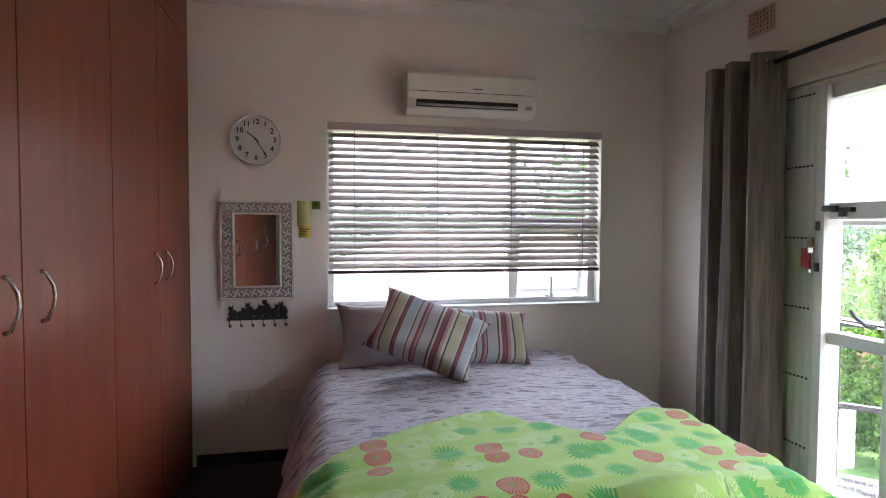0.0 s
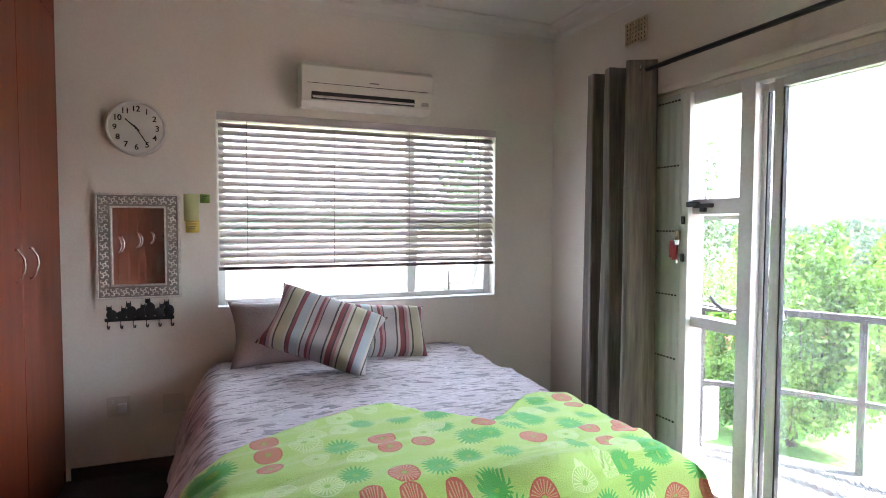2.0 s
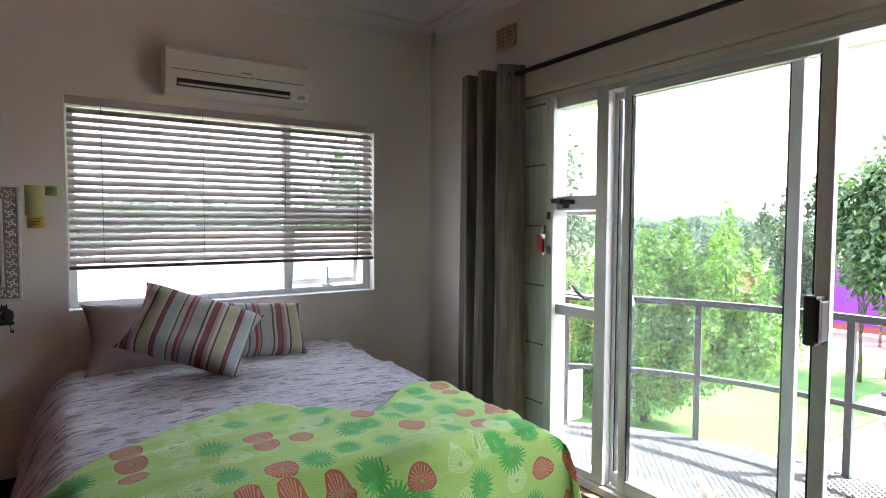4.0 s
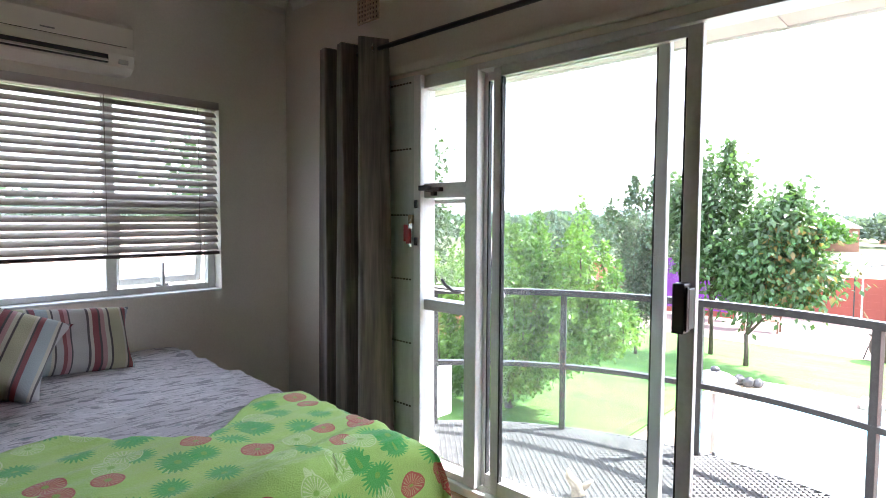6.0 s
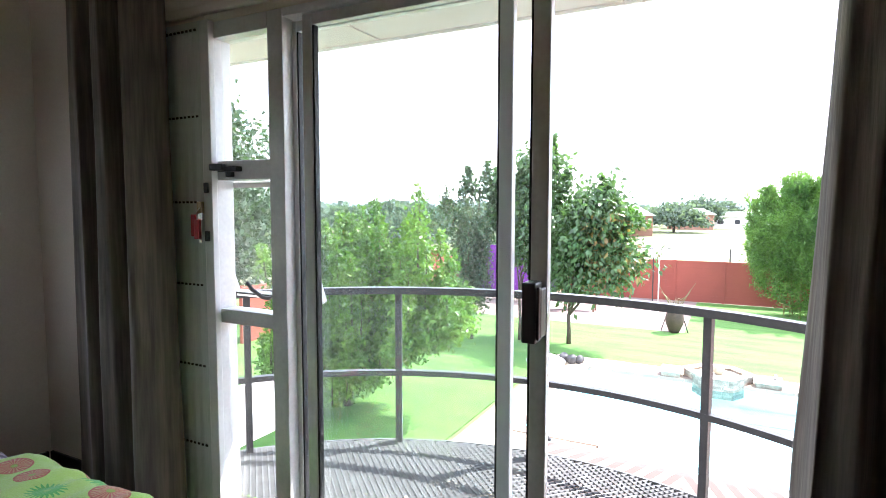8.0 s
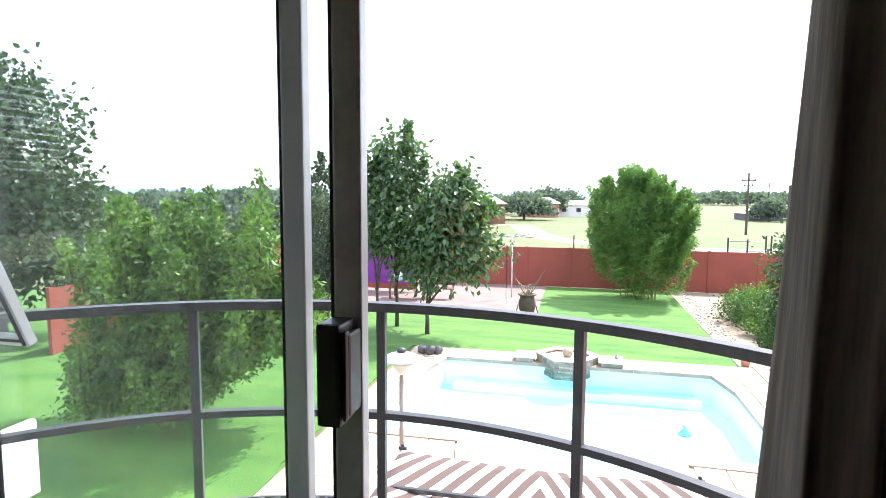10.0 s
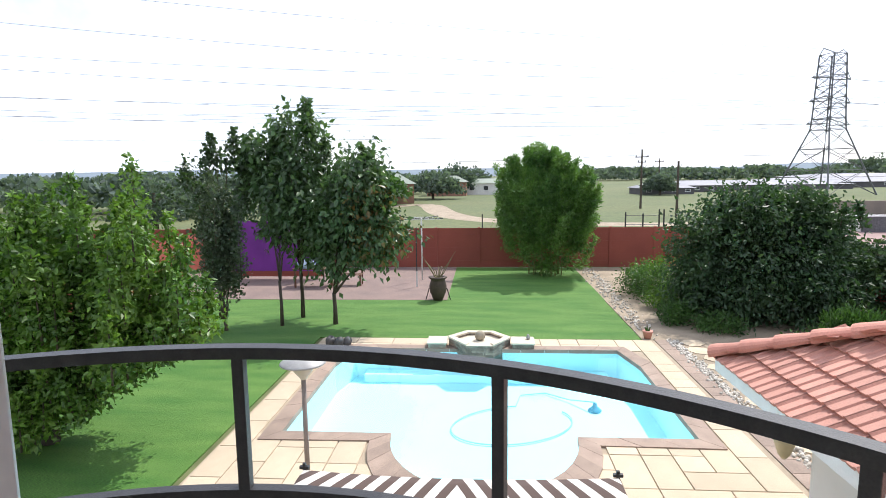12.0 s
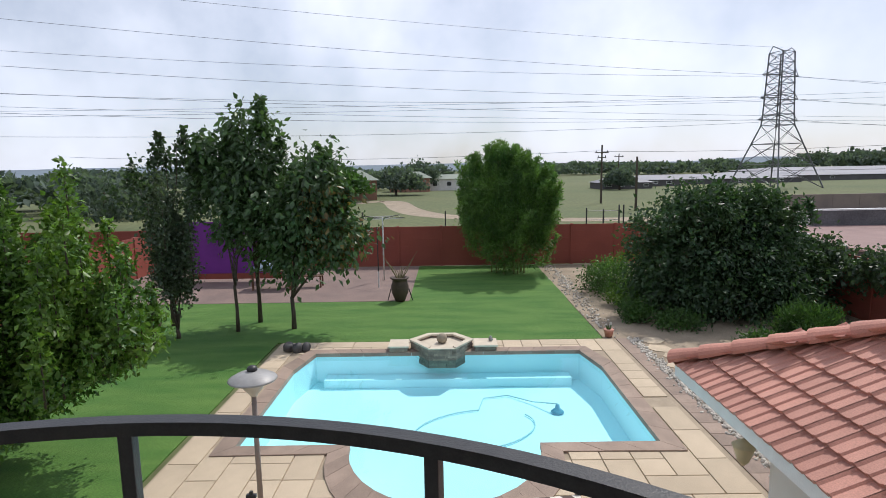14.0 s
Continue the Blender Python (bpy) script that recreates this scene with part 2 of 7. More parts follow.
def tube(bm, pts, r, seg=8, rect=None):
    """A tube (or a flat bar, rect = half width and half height) along a line of points; up stays up."""
    pts = [Vector(p) for p in pts]
    rings = []
    for i, p in enumerate(pts):
        d = (pts[min(i + 1, len(pts) - 1)] - pts[max(i - 1, 0)]).normalized()
        up = Vector((0, 0, 1)) if abs(d.z) < 0.95 else Vector((0, 1, 0))
        s = d.cross(up).normalized()
        u = s.cross(d)
        rad = r[i] if isinstance(r, (list, tuple)) else r
        if rect:
            offs = [s * (rect[0] * a) + u * (rect[1] * b) for a, b in ((-1, -1), (1, -1), (1, 1), (-1, 1))]
        else:
            offs = [(s * math.cos(k * 2 * math.pi / seg) + u * math.sin(k * 2 * math.pi / seg)) * rad for k in range(seg)]
        rings.append([bm.verts.new(p + o) for o in offs])
    n = len(rings[0])
    for r0, r1 in zip(rings, rings[1:]):
        for k in range(n):
            bm.faces.new((r0[k], r0[(k + 1) % n], r1[(k + 1) % n], r1[k]))
    bm.faces.new(rings[0][::-1])
    bm.faces.new(rings[-1])
    return bm


def lathe(bm, rows, seg=24, at=(0, 0, 0)):
    """A turned body: rows of radius and height."""
    at = Vector(at)
    rings = [[bm.verts.new(at + Vector((r * math.cos(k * 2 * math.pi / seg), r * math.sin(k * 2 * math.pi / seg), z))) for k in range(seg)] for r, z in rows]
    for r0, r1 in zip(rings, rings[1:]):
        for k in range(seg):
            bm.faces.new((r0[k], r0[(k + 1) % seg], r1[(k + 1) % seg], r1[k]))
    bm.faces.new(rings[0][::-1])
    bm.faces.new(rings[-1])
    return bm


def slab(bm, outline, z0, z1):
    """A plate with an outline in plan, from z0 to z1."""
    lo = [bm.verts.new((x, y, z0)) for x, y in outline]
    hi = [bm.verts.new((x, y, z1)) for x, y in outline]
    n = len(lo)
    for k in range(n):
        bm.faces.new((lo[k], lo[(k + 1) % n], hi[(k + 1) % n], hi[k]))
    bm.faces.new(lo[::-1])
    bm.faces.new(hi)
    return bm


def mesh_of(verts, faces, name, material, parent=None, label="", smooth=False):
    me = bpy.data.meshes.new(name)
    me.from_pydata(verts, [], faces)
    me.update()
    if smooth:
        me.shade_smooth()
    for one in material if isinstance(material, (list, tuple)) else (material,):
        me.materials.append(one)
    ob = new(name, me)
    if parent is not None:
        ob.parent = parent
    if label:
        ob["label"] = label
    return ob


GROUND = -2.8

# ---------------------------------------------------------------- the room
YW, XD, XW, YS, CEIL = 4.43, 2.72, -0.95, -2.6, 2.82
WX0, WX1, WZ0, WZ1 = 0.43, 2.25, 0.91, 2.07       # window opening
DY0, DY1, DZ1 = 0.875, 3.56, 2.10                  # balcony door opening
OUT = 0.22

tagged(part("floor", boxes((XW - OUT, XD + OUT, YS - OUT, YW + OUT, -0.22, 0.0)), M_CARPET), "dark brown carpet on the bedroom floor", "floor", kind="structure")
tagged(part("ceiling", boxes((XW - OUT, XD + OUT, YS - OUT, YW + OUT, CEIL, CEIL + 0.1)), M_CEIL), "white painted plaster ceiling of the bedroom", "ceiling", kind="structure")
tagged(part("wall_north", boxes((XW - OUT, WX0, YW, YW + OUT, 0, CEIL), (WX1, XD + OUT, YW, YW + OUT, 0, CEIL), (WX0, WX1, YW, YW + OUT, 0, WZ0), (WX0, WX1, YW, YW + OUT, WZ1, CEIL)), M_WALL), "off-white painted bedroom wall with a window opening", "wall", kind="structure")
tagged(part("wall_east", boxes((XD, XD + OUT, YS, DY0, 0, CEIL), (XD, XD + OUT, DY1, YW, 0, CEIL), (XD, XD + OUT, DY0, DY1, DZ1, CEIL)), M_WALL), "off-white painted wall around the balcony door", "wall", kind="structure")
tagged(part("wall_west", boxes((XW - OUT, XW, YS, YW, 0, CEIL)), M_WALL), "off-white painted wall behind the wardrobes", "wall", kind="structure")
tagged(part("wall_south", boxes((XW - OUT, XD + OUT, YS - OUT, YS, 0, CEIL)), M_WALL), "plain off-white painted end wall of the bedroom", "wall", kind="structure")


def cove(bm, pts, along):
    """A quarter-round cornice profile between a wall and the ceiling."""
    (x0, y0), (x1, y1) = pts
    inx, iny = along
    prof = [(0, 0), (0, -0.10)] + [(0.09 * (1 - math.cos(a)) + 0.004, -0.10 + 0.09 * math.sin(a)) for a in (0, 0.4, 0.8, 1.2, 1.57)] + [(0.10, 0)]
    ends = []
    for x, y in ((x0, y0), (x1, y1)):
        ends.append([bm.verts.new((x + inx * d, y + iny * d, CEIL + h)) for d, h in prof])
    n = len(prof)
    for k in range(n):
        bm.faces.new((ends[0][k], ends[0][(k + 1) % n], ends[1][(k + 1) % n], ends[1][k]))


bm = bmesh.new()
cove(bm, ((XW, YW - 0.002), (XD - 0.002, YW - 0.002)), (0, -1))
cove(bm, ((XD - 0.002, YS), (XD - 0.002, YW - 0.1)), (-1, 0))
cove(bm, ((XW, YS + 0.002), (XD - 0.1, YS + 0.002)), (0, 1))
tagged(part("cornice", bm, M_CEIL, smooth=False), "coved white plaster cornice under the ceiling", "cornice", kind="structure")
tagged(part("baseboard", boxes((-0.33, XD - 0.02, YW - 0.016, YW - 0.001, 0.0, 0.07), (XD - 0.016, XD - 0.001, 3.25, YW - 0.02, 0, 0.07), (XD - 0.016, XD - 0.001, YS + 0.02, 0.84, 0, 0.07), bevel=0.003), M_BASE), "dark brown skirting along the bedroom walls", "skirting", kind="structure")

# storey below, eave and roof
tagged(part("wall_lower", boxes((XW - OUT, XD + OUT - 0.02, YS - 3, YW + OUT, GROUND, -0.22)), M_PLASTER_OUT), "white plastered ground-floor wall under the bedroom", "wall", kind="structure")
tagged(part("house_roof", boxes((XW - 1, XD + OUT, YS - 1, YW + 0.9, 2.93, 3.05), (XD + OUT, 3.83, YS - 1, YW + 0.9, 2.36, 2.5), (XD + OUT, 3.0, YS - 1, YW + 0.9, 2.5, 2.95)), M_PLASTER_OUT), "flat roof slab over the bedroom", "roof", kind="structure")
soffit = tagged(part("soffit", boxes((XD + OUT + 0.002, 3.78, YS - 1, YW + 0.9, 2.30, 2.355)), M_SOFFIT), "white fibre-cement soffit boards, coloured grey for the shade under the eave", "soffit", kind="structure")
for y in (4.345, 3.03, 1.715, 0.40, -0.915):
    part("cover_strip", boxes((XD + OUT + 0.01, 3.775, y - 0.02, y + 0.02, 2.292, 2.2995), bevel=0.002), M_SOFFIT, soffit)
part("fascia", boxes((3.782, 3.80, YS - 1, YW + 0.9, 2.285, 2.40), bevel=0.003), M_WHITE, soffit, "white fascia board")

# window in the north wall
win = thing("window_1", "white aluminium window with one vent pane ajar", "window", kind="structure")
fy0, fy1 = YW + 0.09, YW + 0.14
part("window_frame", boxes((WX0, WX0 + 0.045, fy0, fy1, WZ0, WZ1), (WX1 - 0.045, WX1, fy0, fy1, WZ0, WZ1), (WX0 + 0.045, WX1 - 0.045, fy0, fy1, WZ0, WZ0 + 0.045), (WX0 + 0.045, WX1 - 0.045, fy0, fy1, WZ1 - 0.045, WZ1), (1.63, 1.685, fy0 - 0.003, fy1 + 0.003, WZ0 + 0.046, WZ1 - 0.046), (1.686, WX1 - 0.046, fy0, fy1, 1.455, 1.50), bevel=0.004), M_WHITE, win)
part("pane", boxes((WX0 + 0.045, 1.63, fy0 + 0.022, fy0 + 0.027, WZ0 + 0.045, WZ1 - 0.045)), M_GLASS, win).visible_shadow = False
part("pane", boxes((1.685, WX1 - 0.045, fy0 + 0.022, fy0 + 0.027, 1.50, WZ1 - 0.045)), M_GLASS, win).visible_shadow = False
vent = new("vent_sash")
vent.parent = win
vent.matrix_basis = pose(0, fy1 - 0.01, 1.455, 8, 0, 0)
part("sash_frame", boxes((1.69, 1.725, -0.012, 0.022, -0.495, 0), (2.165, 2.20, -0.012, 0.022, -0.495, 0), (1.725, 2.165, -0.012, 0.022, -0.495, -0.455), (1.725, 2.165, -0.012, 0.022, -0.035, 0), bevel=0.003), M_ALU, vent)
part("pane", boxes((1.725, 2.165, 0.002, 0.007, -0.455, -0.035)), M_GLASS, vent).visible_shadow = False
part("stay_handle", boxes((1.93, 1.945, -0.05, -0.01, -0.50, -0.36), (1.90, 1.975, -0.03, -0.012, -0.50, -0.485), bevel=0.003), M_WHITE, win).matrix_basis = pose(0, fy1, 1.455)
part("window_sill", boxes((WX0 + 0.001, WX1 - 0.001, YW - 0.004, fy0 - 0.001, WZ0 - 0.0, WZ0 + 0.012), bevel=0.003), M_WHITE, win, "white painted window sill")

# ---------------------------------------------------------------- balcony door
def door_frame_box(rows, material, parent, name="frame", bevel=0.003):
    return part(name, boxes(*rows, bevel=bevel), material, parent)


door = thing("door_1", "white aluminium sliding balcony door, half open, with a sidelight", "sliding door", kind="structure")
part("outer_frame", boxes((2.612, 2.70, 0.89, 0.95, 0.10, 2.066), (2.612, 2.70, 3.005, 3.05, 0.10, 2.066), (2.612, 2.70, 0.9505, 2.6545, 2.036, 2.066), (2.612, 2.70, 2.7275, 3.0045, 2.005, 2.066), (2.612, 2.70, 2.655, 2.727, 0.105, 2.066), bevel=0.004), M_ALU, door, "grey-white aluminium outer frame")
part("lining", boxes((2.64, 2.705, DY0 - 0.06, 0.8895, 0.0, 2.098), (2.615, 2.705, 3.0505, DY1 + 0.04, 0.0, 2.098), (2.615, 2.70, 0.89, 3.05, 2.0665, 2.098), bevel=0.003), M_WALL, door, "painted door lining")
part("sill", boxes((2.60, 2.75, 0.89, 3.05, 0.0, 0.098), bevel=0.006), M_WHITE, door, "raised painted sill")
part("track", boxes((2.64, 2.646, 0.951, 2.654, 0.0985, 0.112), (2.675, 2.681, 0.951, 2.654, 0.0985, 0.112)), M_ALU, door)
part("timber_threshold", boxes((2.54, 2.5995, 0.89, 3.05, 0.0, 0.06), bevel=0.004), mat("oak_strip", (0.34, 0.2, 0.1), (0.25, 0.14, 0.07), rough=0.5, scale=5, stretch=(6, 0.6, 6), fine=0.2), door, "worn oak threshold strip")
# sidelight: fixed pane, transom, vent sash pushed out, lower pane
part("transom", boxes((2.62, 2.695, 2.7275, 3.0045, 1.47, 1.543), (2.62, 2.695, 2.7275, 3.0045, 0.912, 0.967), (2.62, 2.695, 2.7275, 3.0045, 0.099, 0.135), bevel=0.004), M_ALU, door)
for z0, z1 in ((1.5435, 2.0045), (0.1355, 0.9115)):
    part("pane", boxes((2.655, 2.661, 2.7275, 3.0045, z0, z1)), M_GLASS, door).visible_shadow = False
sash = new("vent_sash")
sash.parent = door
sash.matrix_basis = pose(2.705, 0, 1.466, 0, -21, 0)
part("sash_frame", boxes((-0.010, 0.016, 2.71, 2.728, -0.53, 0), (-0.010, 0.016, 3.197, 3.215, -0.53, 0), (-0.010, 0.016, 2.728, 3.197, -0.53, -0.508), (-0.010, 0.016, 2.728, 3.197, -0.022, 0), bevel=0.003), M_WHITE, sash)
part("sash_seal", boxes((-0.015, -0.0105, 2.719, 2.727, -0.525, -0.005), (-0.015, -0.0105, 3.198, 3.206, -0.525, -0.005), (-0.015, -0.0105, 2.728, 3.197, -0.515, -0.509)), M_RUBBER, sash, "black rubber seal")
part("pane", boxes((0.001, 0.006, 2.728, 3.197, -0.508, -0.022)), M_GLASS, sash).visible_shadow = False
bm = bmesh.new()
tube(bm, [(-0.013, 2.99, -0.518), (-0.03, 2.99, -0.515), (-0.05, 3.0, -0.50), (-0.065, 3.03, -0.455), (-0.065, 3.045, -0.42)], 0.009, 6)
part("stay_handle", bm, M_BLACK, sash, "black stay handle", smooth=True)
bm = boxes((2.59, 2.6195, 2.87, 2.97, 1.50, 1.52), (2.575, 2.597, 2.93, 3.00, 1.505, 1.53), (2.60, 2.6195, 2.91, 2.94, 1.48, 1.505), bevel=0.004)
part("window_catch", bm, M_BLACK, door, "black window catch")


def leaf_frame(name, x0, x1, y0, y1, stile, label, stile2=None):
    leaf = new(name)
    leaf.parent = door
    leaf["label"] = label
    z0, z1 = 0.113, 2.031
    stile2 = stile2 or stile
    part("stile", boxes((x0, x1, y0, y0 + stile, z0, z1), bevel=0.004), M_ALU, leaf)
    part("stile", boxes((x0, x1, y1 - stile2, y1, z0, z1), bevel=0.004), M_ALU, leaf)
    part("rail", boxes((x0 + 0.002, x1 - 0.002, y0 + stile, y1 - stile2, z1 - 0.038, z1), bevel=0.003), M_ALU, leaf)
    part("rail", boxes((x0 + 0.002, x1 - 0.002, y0 + stile, y1 - stile2, z0, z0 + 0.06), bevel=0.003), M_ALU, leaf)
    xm = (x0 + x1) / 2
    part("pane", boxes((xm - 0.003, xm + 0.003, y0 + stile - 0.004, y1 - stile2 + 0.004, z0 + 0.056, z1 - 0.034)), M_GLASS, leaf).visible_shadow = False
    for a, b in ((y0 + stile, y0 + stile + 0.007), (y1 - stile2 - 0.007, y1 - stile2)):
        part("seal", boxes((x0 + 0.004, x1 - 0.004, a, b, z0 + 0.06, z1 - 0.039)), M_RUBBER, leaf, "black glazing seal")
    return leaf


leaf_frame("fixed_leaf", 2.66, 2.69, 1.808, 2.654, 0.044, "fixed aluminium leaf", 0.02)
slide = leaf_frame("sliding_leaf", 2.62, 2.652, 1.683, 2.572, 0.052, "sliding aluminium leaf pushed open", 0.042)
bm = boxes((2.552, 2.6195, 1.696, 1.738, 0.985, 1.158), (2.565, 2.6195, 1.684, 1.6955, 1.0, 1.142), (2.556, 2.575, 1.686, 1.6955, 0.995, 1.147), bevel=0.006)
part("door_handle", bm, M_BLACK, slide, "black plastic pull handle with latch")

# moulding over the door
tagged(part("trim", boxes((2.60, 2.719, DY0 - 0.2, 3.66, 2.101, 2.135), (2.65, 2.719, DY0 - 0.2, 3.66, 2.1355, 2.16), bevel=0.006), M_WALL), "painted moulding ledge above the balcony door", "trim", kind="structure")

# security shutter folded back at the side of the door
M_SHUT = mat("shutter_enamel", (0.66, 0.70, 0.67), (0.58, 0.63, 0.60), rough=0.38, scale=2.0, stretch=(6, 6, 0.5), fine=0.05, bscale=40)
shutter = thing("security_shutter", "pale grey-green steel security shutter with perforated rows, folded open", "security shutter")
n, ys0, ys1 = 16, 3.042, 3.40
verts, faces = [], []
for i in range(n + 1):
    y = ys0 + (ys1 - ys0) * i / n
    x = 2.590 + (0.003 if i % 2 else 0.0) + max(0.0, y - 3.30) * 0.6
    verts += [(x, y, 0.03), (x, y, 2.072), (x + 0.012, y, 0.03), (x + 0.012, y, 2.072)]
for i in range(n):
    a, b = 4 * i, 4 * i + 4
    faces += [(a, a + 1, b + 1, b), (a + 2, b + 2, b + 3, a + 3), (a + 1, a + 3, b + 3, b + 1), (a, b, b + 2, a + 2)]
faces += [(0, 2, 3, 1), (4 * n, 4 * n + 1, 4 * n + 3, 4 * n + 2)]
mesh_of(verts, faces, "panel", M_SHUT, shutter)
part("edge_post", boxes((2.583, 2.611, 2.993, 3.036, 0.03, 2.068), (2.5835, 2.6105, 3.0365, 3.0405, 0.03, 2.068), bevel=0.003), M_WHITE, shutter, "white steel edge post")
for z in (2.04, 1.715, 1.385, 1.06, 0.735, 0.41):
    bm = bmesh.new()
    for k in range(12):
        y = 3.065 + 0.0225 * k
        box(bm, 2.5865, 2.5905, y, y + 0.0105, z - 0.004, z + 0.004)
    part("perforation_row", bm, M_RUBBER, shutter, "row of dark punched slots")
for z in (1.44, 1.255):
    part("lock_bolt", boxes((2.572, 2.5825, 3.009, 3.028, z - 0.02, z + 0.02), bevel=0.003), M_BLACK, shutter, "dark lock bolt")
part("lock_plate", boxes((2.57, 2.5895, 3.042, 3.067, 1.338, 1.388), bevel=0.004), mat("brass_dull", (0.35, 0.27, 0.15), rough=0.4, metal=0.9), shutter, "dull brass keyhole plate")
keys = thing("key_bunch", "bunch of keys with a red tag hanging in the shutter lock", "keys", at=(-0.13, -0.137, 0.018))
M_RED = mat("red_tag", (0.55, 0.02, 0.025), rough=0.4)
bm = bmesh.new()
tube(bm, [(2.70, 3.185, 1.345), (2.69, 3.19, 1.33), (2.692, 3.20, 1.31)], 0.0025, 5)
part("key_ring", bm, M_CHROME, keys)
part("key_tag", boxes((2.688, 2.694, 3.195, 3.225, 1.235, 1.32), (2.684, 2.6875, 3.178, 3.20, 1.225, 1.30), bevel=0.004), M_RED, keys, "red plastic key tag")
part("key", boxes((2.694, 2.697, 3.172, 3.186, 1.21, 1.30), (2.694, 2.697, 3.166, 3.192, 1.30, 1.325), bevel=0.001), M_CHROME, keys)

# curtains on a rod
M_CURT = mat("grey_curtain", (0.225, 0.19, 0.155), (0.10, 0.085, 0.072), rough=0.9, scale=30, stretch=(1, 1, 0.06), bscale=90, fine=0.25, bump=0.2, sheen=0.2)
M_ROD = mat("dark_rod", (0.03, 0.025, 0.024), rough=0.35, metal=0.5)
crod = thing("curtain_rod", "dark metal curtain rod on brackets above the balcony door", "curtain rod")
bm = bmesh.new()
rod(bm, (2.50, 0.25, 2.235), (2.50, 3.66, 2.212), 0.0125, seg=12)
part("pole", bm, M_ROD, crod, smooth=True)
for y in (3.645, 0.30):
    zr = 2.235 - 0.00674 * (y - 0.25)
    bm = boxes((2.485, 2.712, y - 0.006, y + 0.006, zr - 0.023, zr - 0.013), (2.708, 2.719, y - 0.012, y + 0.012, zr - 0.05, zr + 0.03), bevel=0.002)
    part("bracket", bm, M_ROD, crod)


def curtain(name, rows, label, flare=0.12):
    """A hanging eyelet curtain: a folded line in plan, carried from the hem to the heading. rows: plan points."""
    c = thing(name, label, "curtain", "curtains of the balcony door")
    # smooth folded line
    pts = []
    for (x0, y0), (x1, y1) in zip(rows, rows[1:]):
        for k in range(8):
            f = k / 8
            f = f * f * (3 - 2 * f)
            pts.append((x0 + (x1 - x0) * f, y0 + (y1 - y0) * k / 8))
    pts.append(rows[-1])
    zs = [0.02, 0.1, 0.4, 0.8, 1.2, 1.6, 1.95, 2.15, 2.265]
    mid = sum(p[1] for p in pts) / len(pts)
    vs, fs = [], []
    for i, z in enumerate(zs):
        for j, (x, y) in enumerate(pts):
            g = 1 - z / 2.265
            vs.append((x - 0.02 * g * math.sin(j * 0.35) + 0.012 * g * noise.noise((j * 0.2, z * 2, 3)), mid + (y - mid) * (1 + flare * g) + 0.015 * noise.noise((j * 0.13, z * 1.7, 9)), z))
    n = len(pts)
    for i in range(len(zs) - 1):
        for j in range(n - 1):
            fs.append((i * n + j, i * n + j + 1, (i + 1) * n + j + 1, (i + 1) * n + j))
    cloth = mesh_of(vs, fs, "cloth", M_CURT, c, smooth=True)
    s = cloth.modifiers.new("thick", "SOLIDIFY")
    s.thickness = 0.004
    return c


west = [(2.53, 3.62), (2.42, 3.60), (2.41, 3.54), (2.53, 3.51), (2.54, 3.46), (2.42, 3.44), (2.41, 3.39), (2.53, 3.36), (2.54, 3.31), (2.43, 3.29), (2.41, 3.25), (2.54, 3.175)]
cl = curtain("curtain", west, "grey-brown woven eyelet curtain gathered beside the shutter")
for y, x in ((3.213, 2.475), (3.572, 2.475)):
    bm = bmesh.new()
    m = Matrix.Translation((x, y, 2.214)) @ Matrix.Rotation(radians(-60), 4, "Z") @ Matrix.Rotation(radians(90), 4, "Y")
    bmesh.ops.create_cone(bm, cap_ends=True, segments=20, radius1=0.026, radius2=0.026, depth=0.006, matrix=m)
    part("eyelet", bm, M_CHROME, cl, "steel eyelet ring")
east = [(2.59, 1.01), (2.52, 0.985), (2.485, 0.93), (2.585, 0.89), (2.595, 0.81), (2.50, 0.78), (2.485, 0.70), (2.585, 0.67), (2.595, 0.59), (2.5, 0.56), (2.485, 0.47), (2.585, 0.43)]
curtain("curtain", east, "grey-brown woven eyelet curtain drawn to the jamb of the open door", 0.32)

# air brick
vent = thing("air_vent", "small cream terracotta air brick grille high on the wall", "air vent")
M_BRICKV = mat("air_brick", (0.68, 0.56, 0.40), (0.58, 0.47, 0.33), rough=0.8, scale=20, fine=0.15)
bm = bmesh.new()
vy0, vy1, vz0, vz1 = 3.458, 3.64, 2.474, 2.608
for i in range(8):
    y = vy0 + (vy1 - vy0 - 0.009) * i / 7
    box(bm, 2.707, 2.7195, y, y + 0.009, vz0, vz1)
for i in range(6):
    z = vz0 + (vz1 - vz0 - 0.009) * i / 5
    box(bm, 2.7075, 2.719, vy0 + 0.0005, vy1 - 0.0005, z, z + 0.009)
part("grille", bm, M_BRICKV, vent)
part("backing", boxes((2.7155, 2.7192, vy0 + 0.002, vy1 - 0.002, vz0 + 0.002, vz1 - 0.002)), mat("vent_holes", (0.16, 0.11, 0.07), rough=0.9), vent, "dark holes behind the grille")

# ---------------------------------------------------------------- wardrobes
WF = -0.355
joints = [4.405, 3.79, 3.185, 2.525, 1.90, 1.265, 0.64, 0.01, -0.62, -1.25, -1.88]
def handle(bm, y, zc):
    pts = [(WF + 0.002, y, zc - 0.07), (WF + 0.016, y, zc - 0.064), (WF + 0.032, y, zc - 0.03), (WF + 0.036, y, zc), (WF + 0.032, y, zc + 0.03), (WF + 0.016, y, zc + 0.064), (WF + 0.002, y, zc + 0.07)]
    tube(bm, pts, [0.0065, 0.0055, 0.005, 0.005, 0.005, 0.0055, 0.0065], 8)


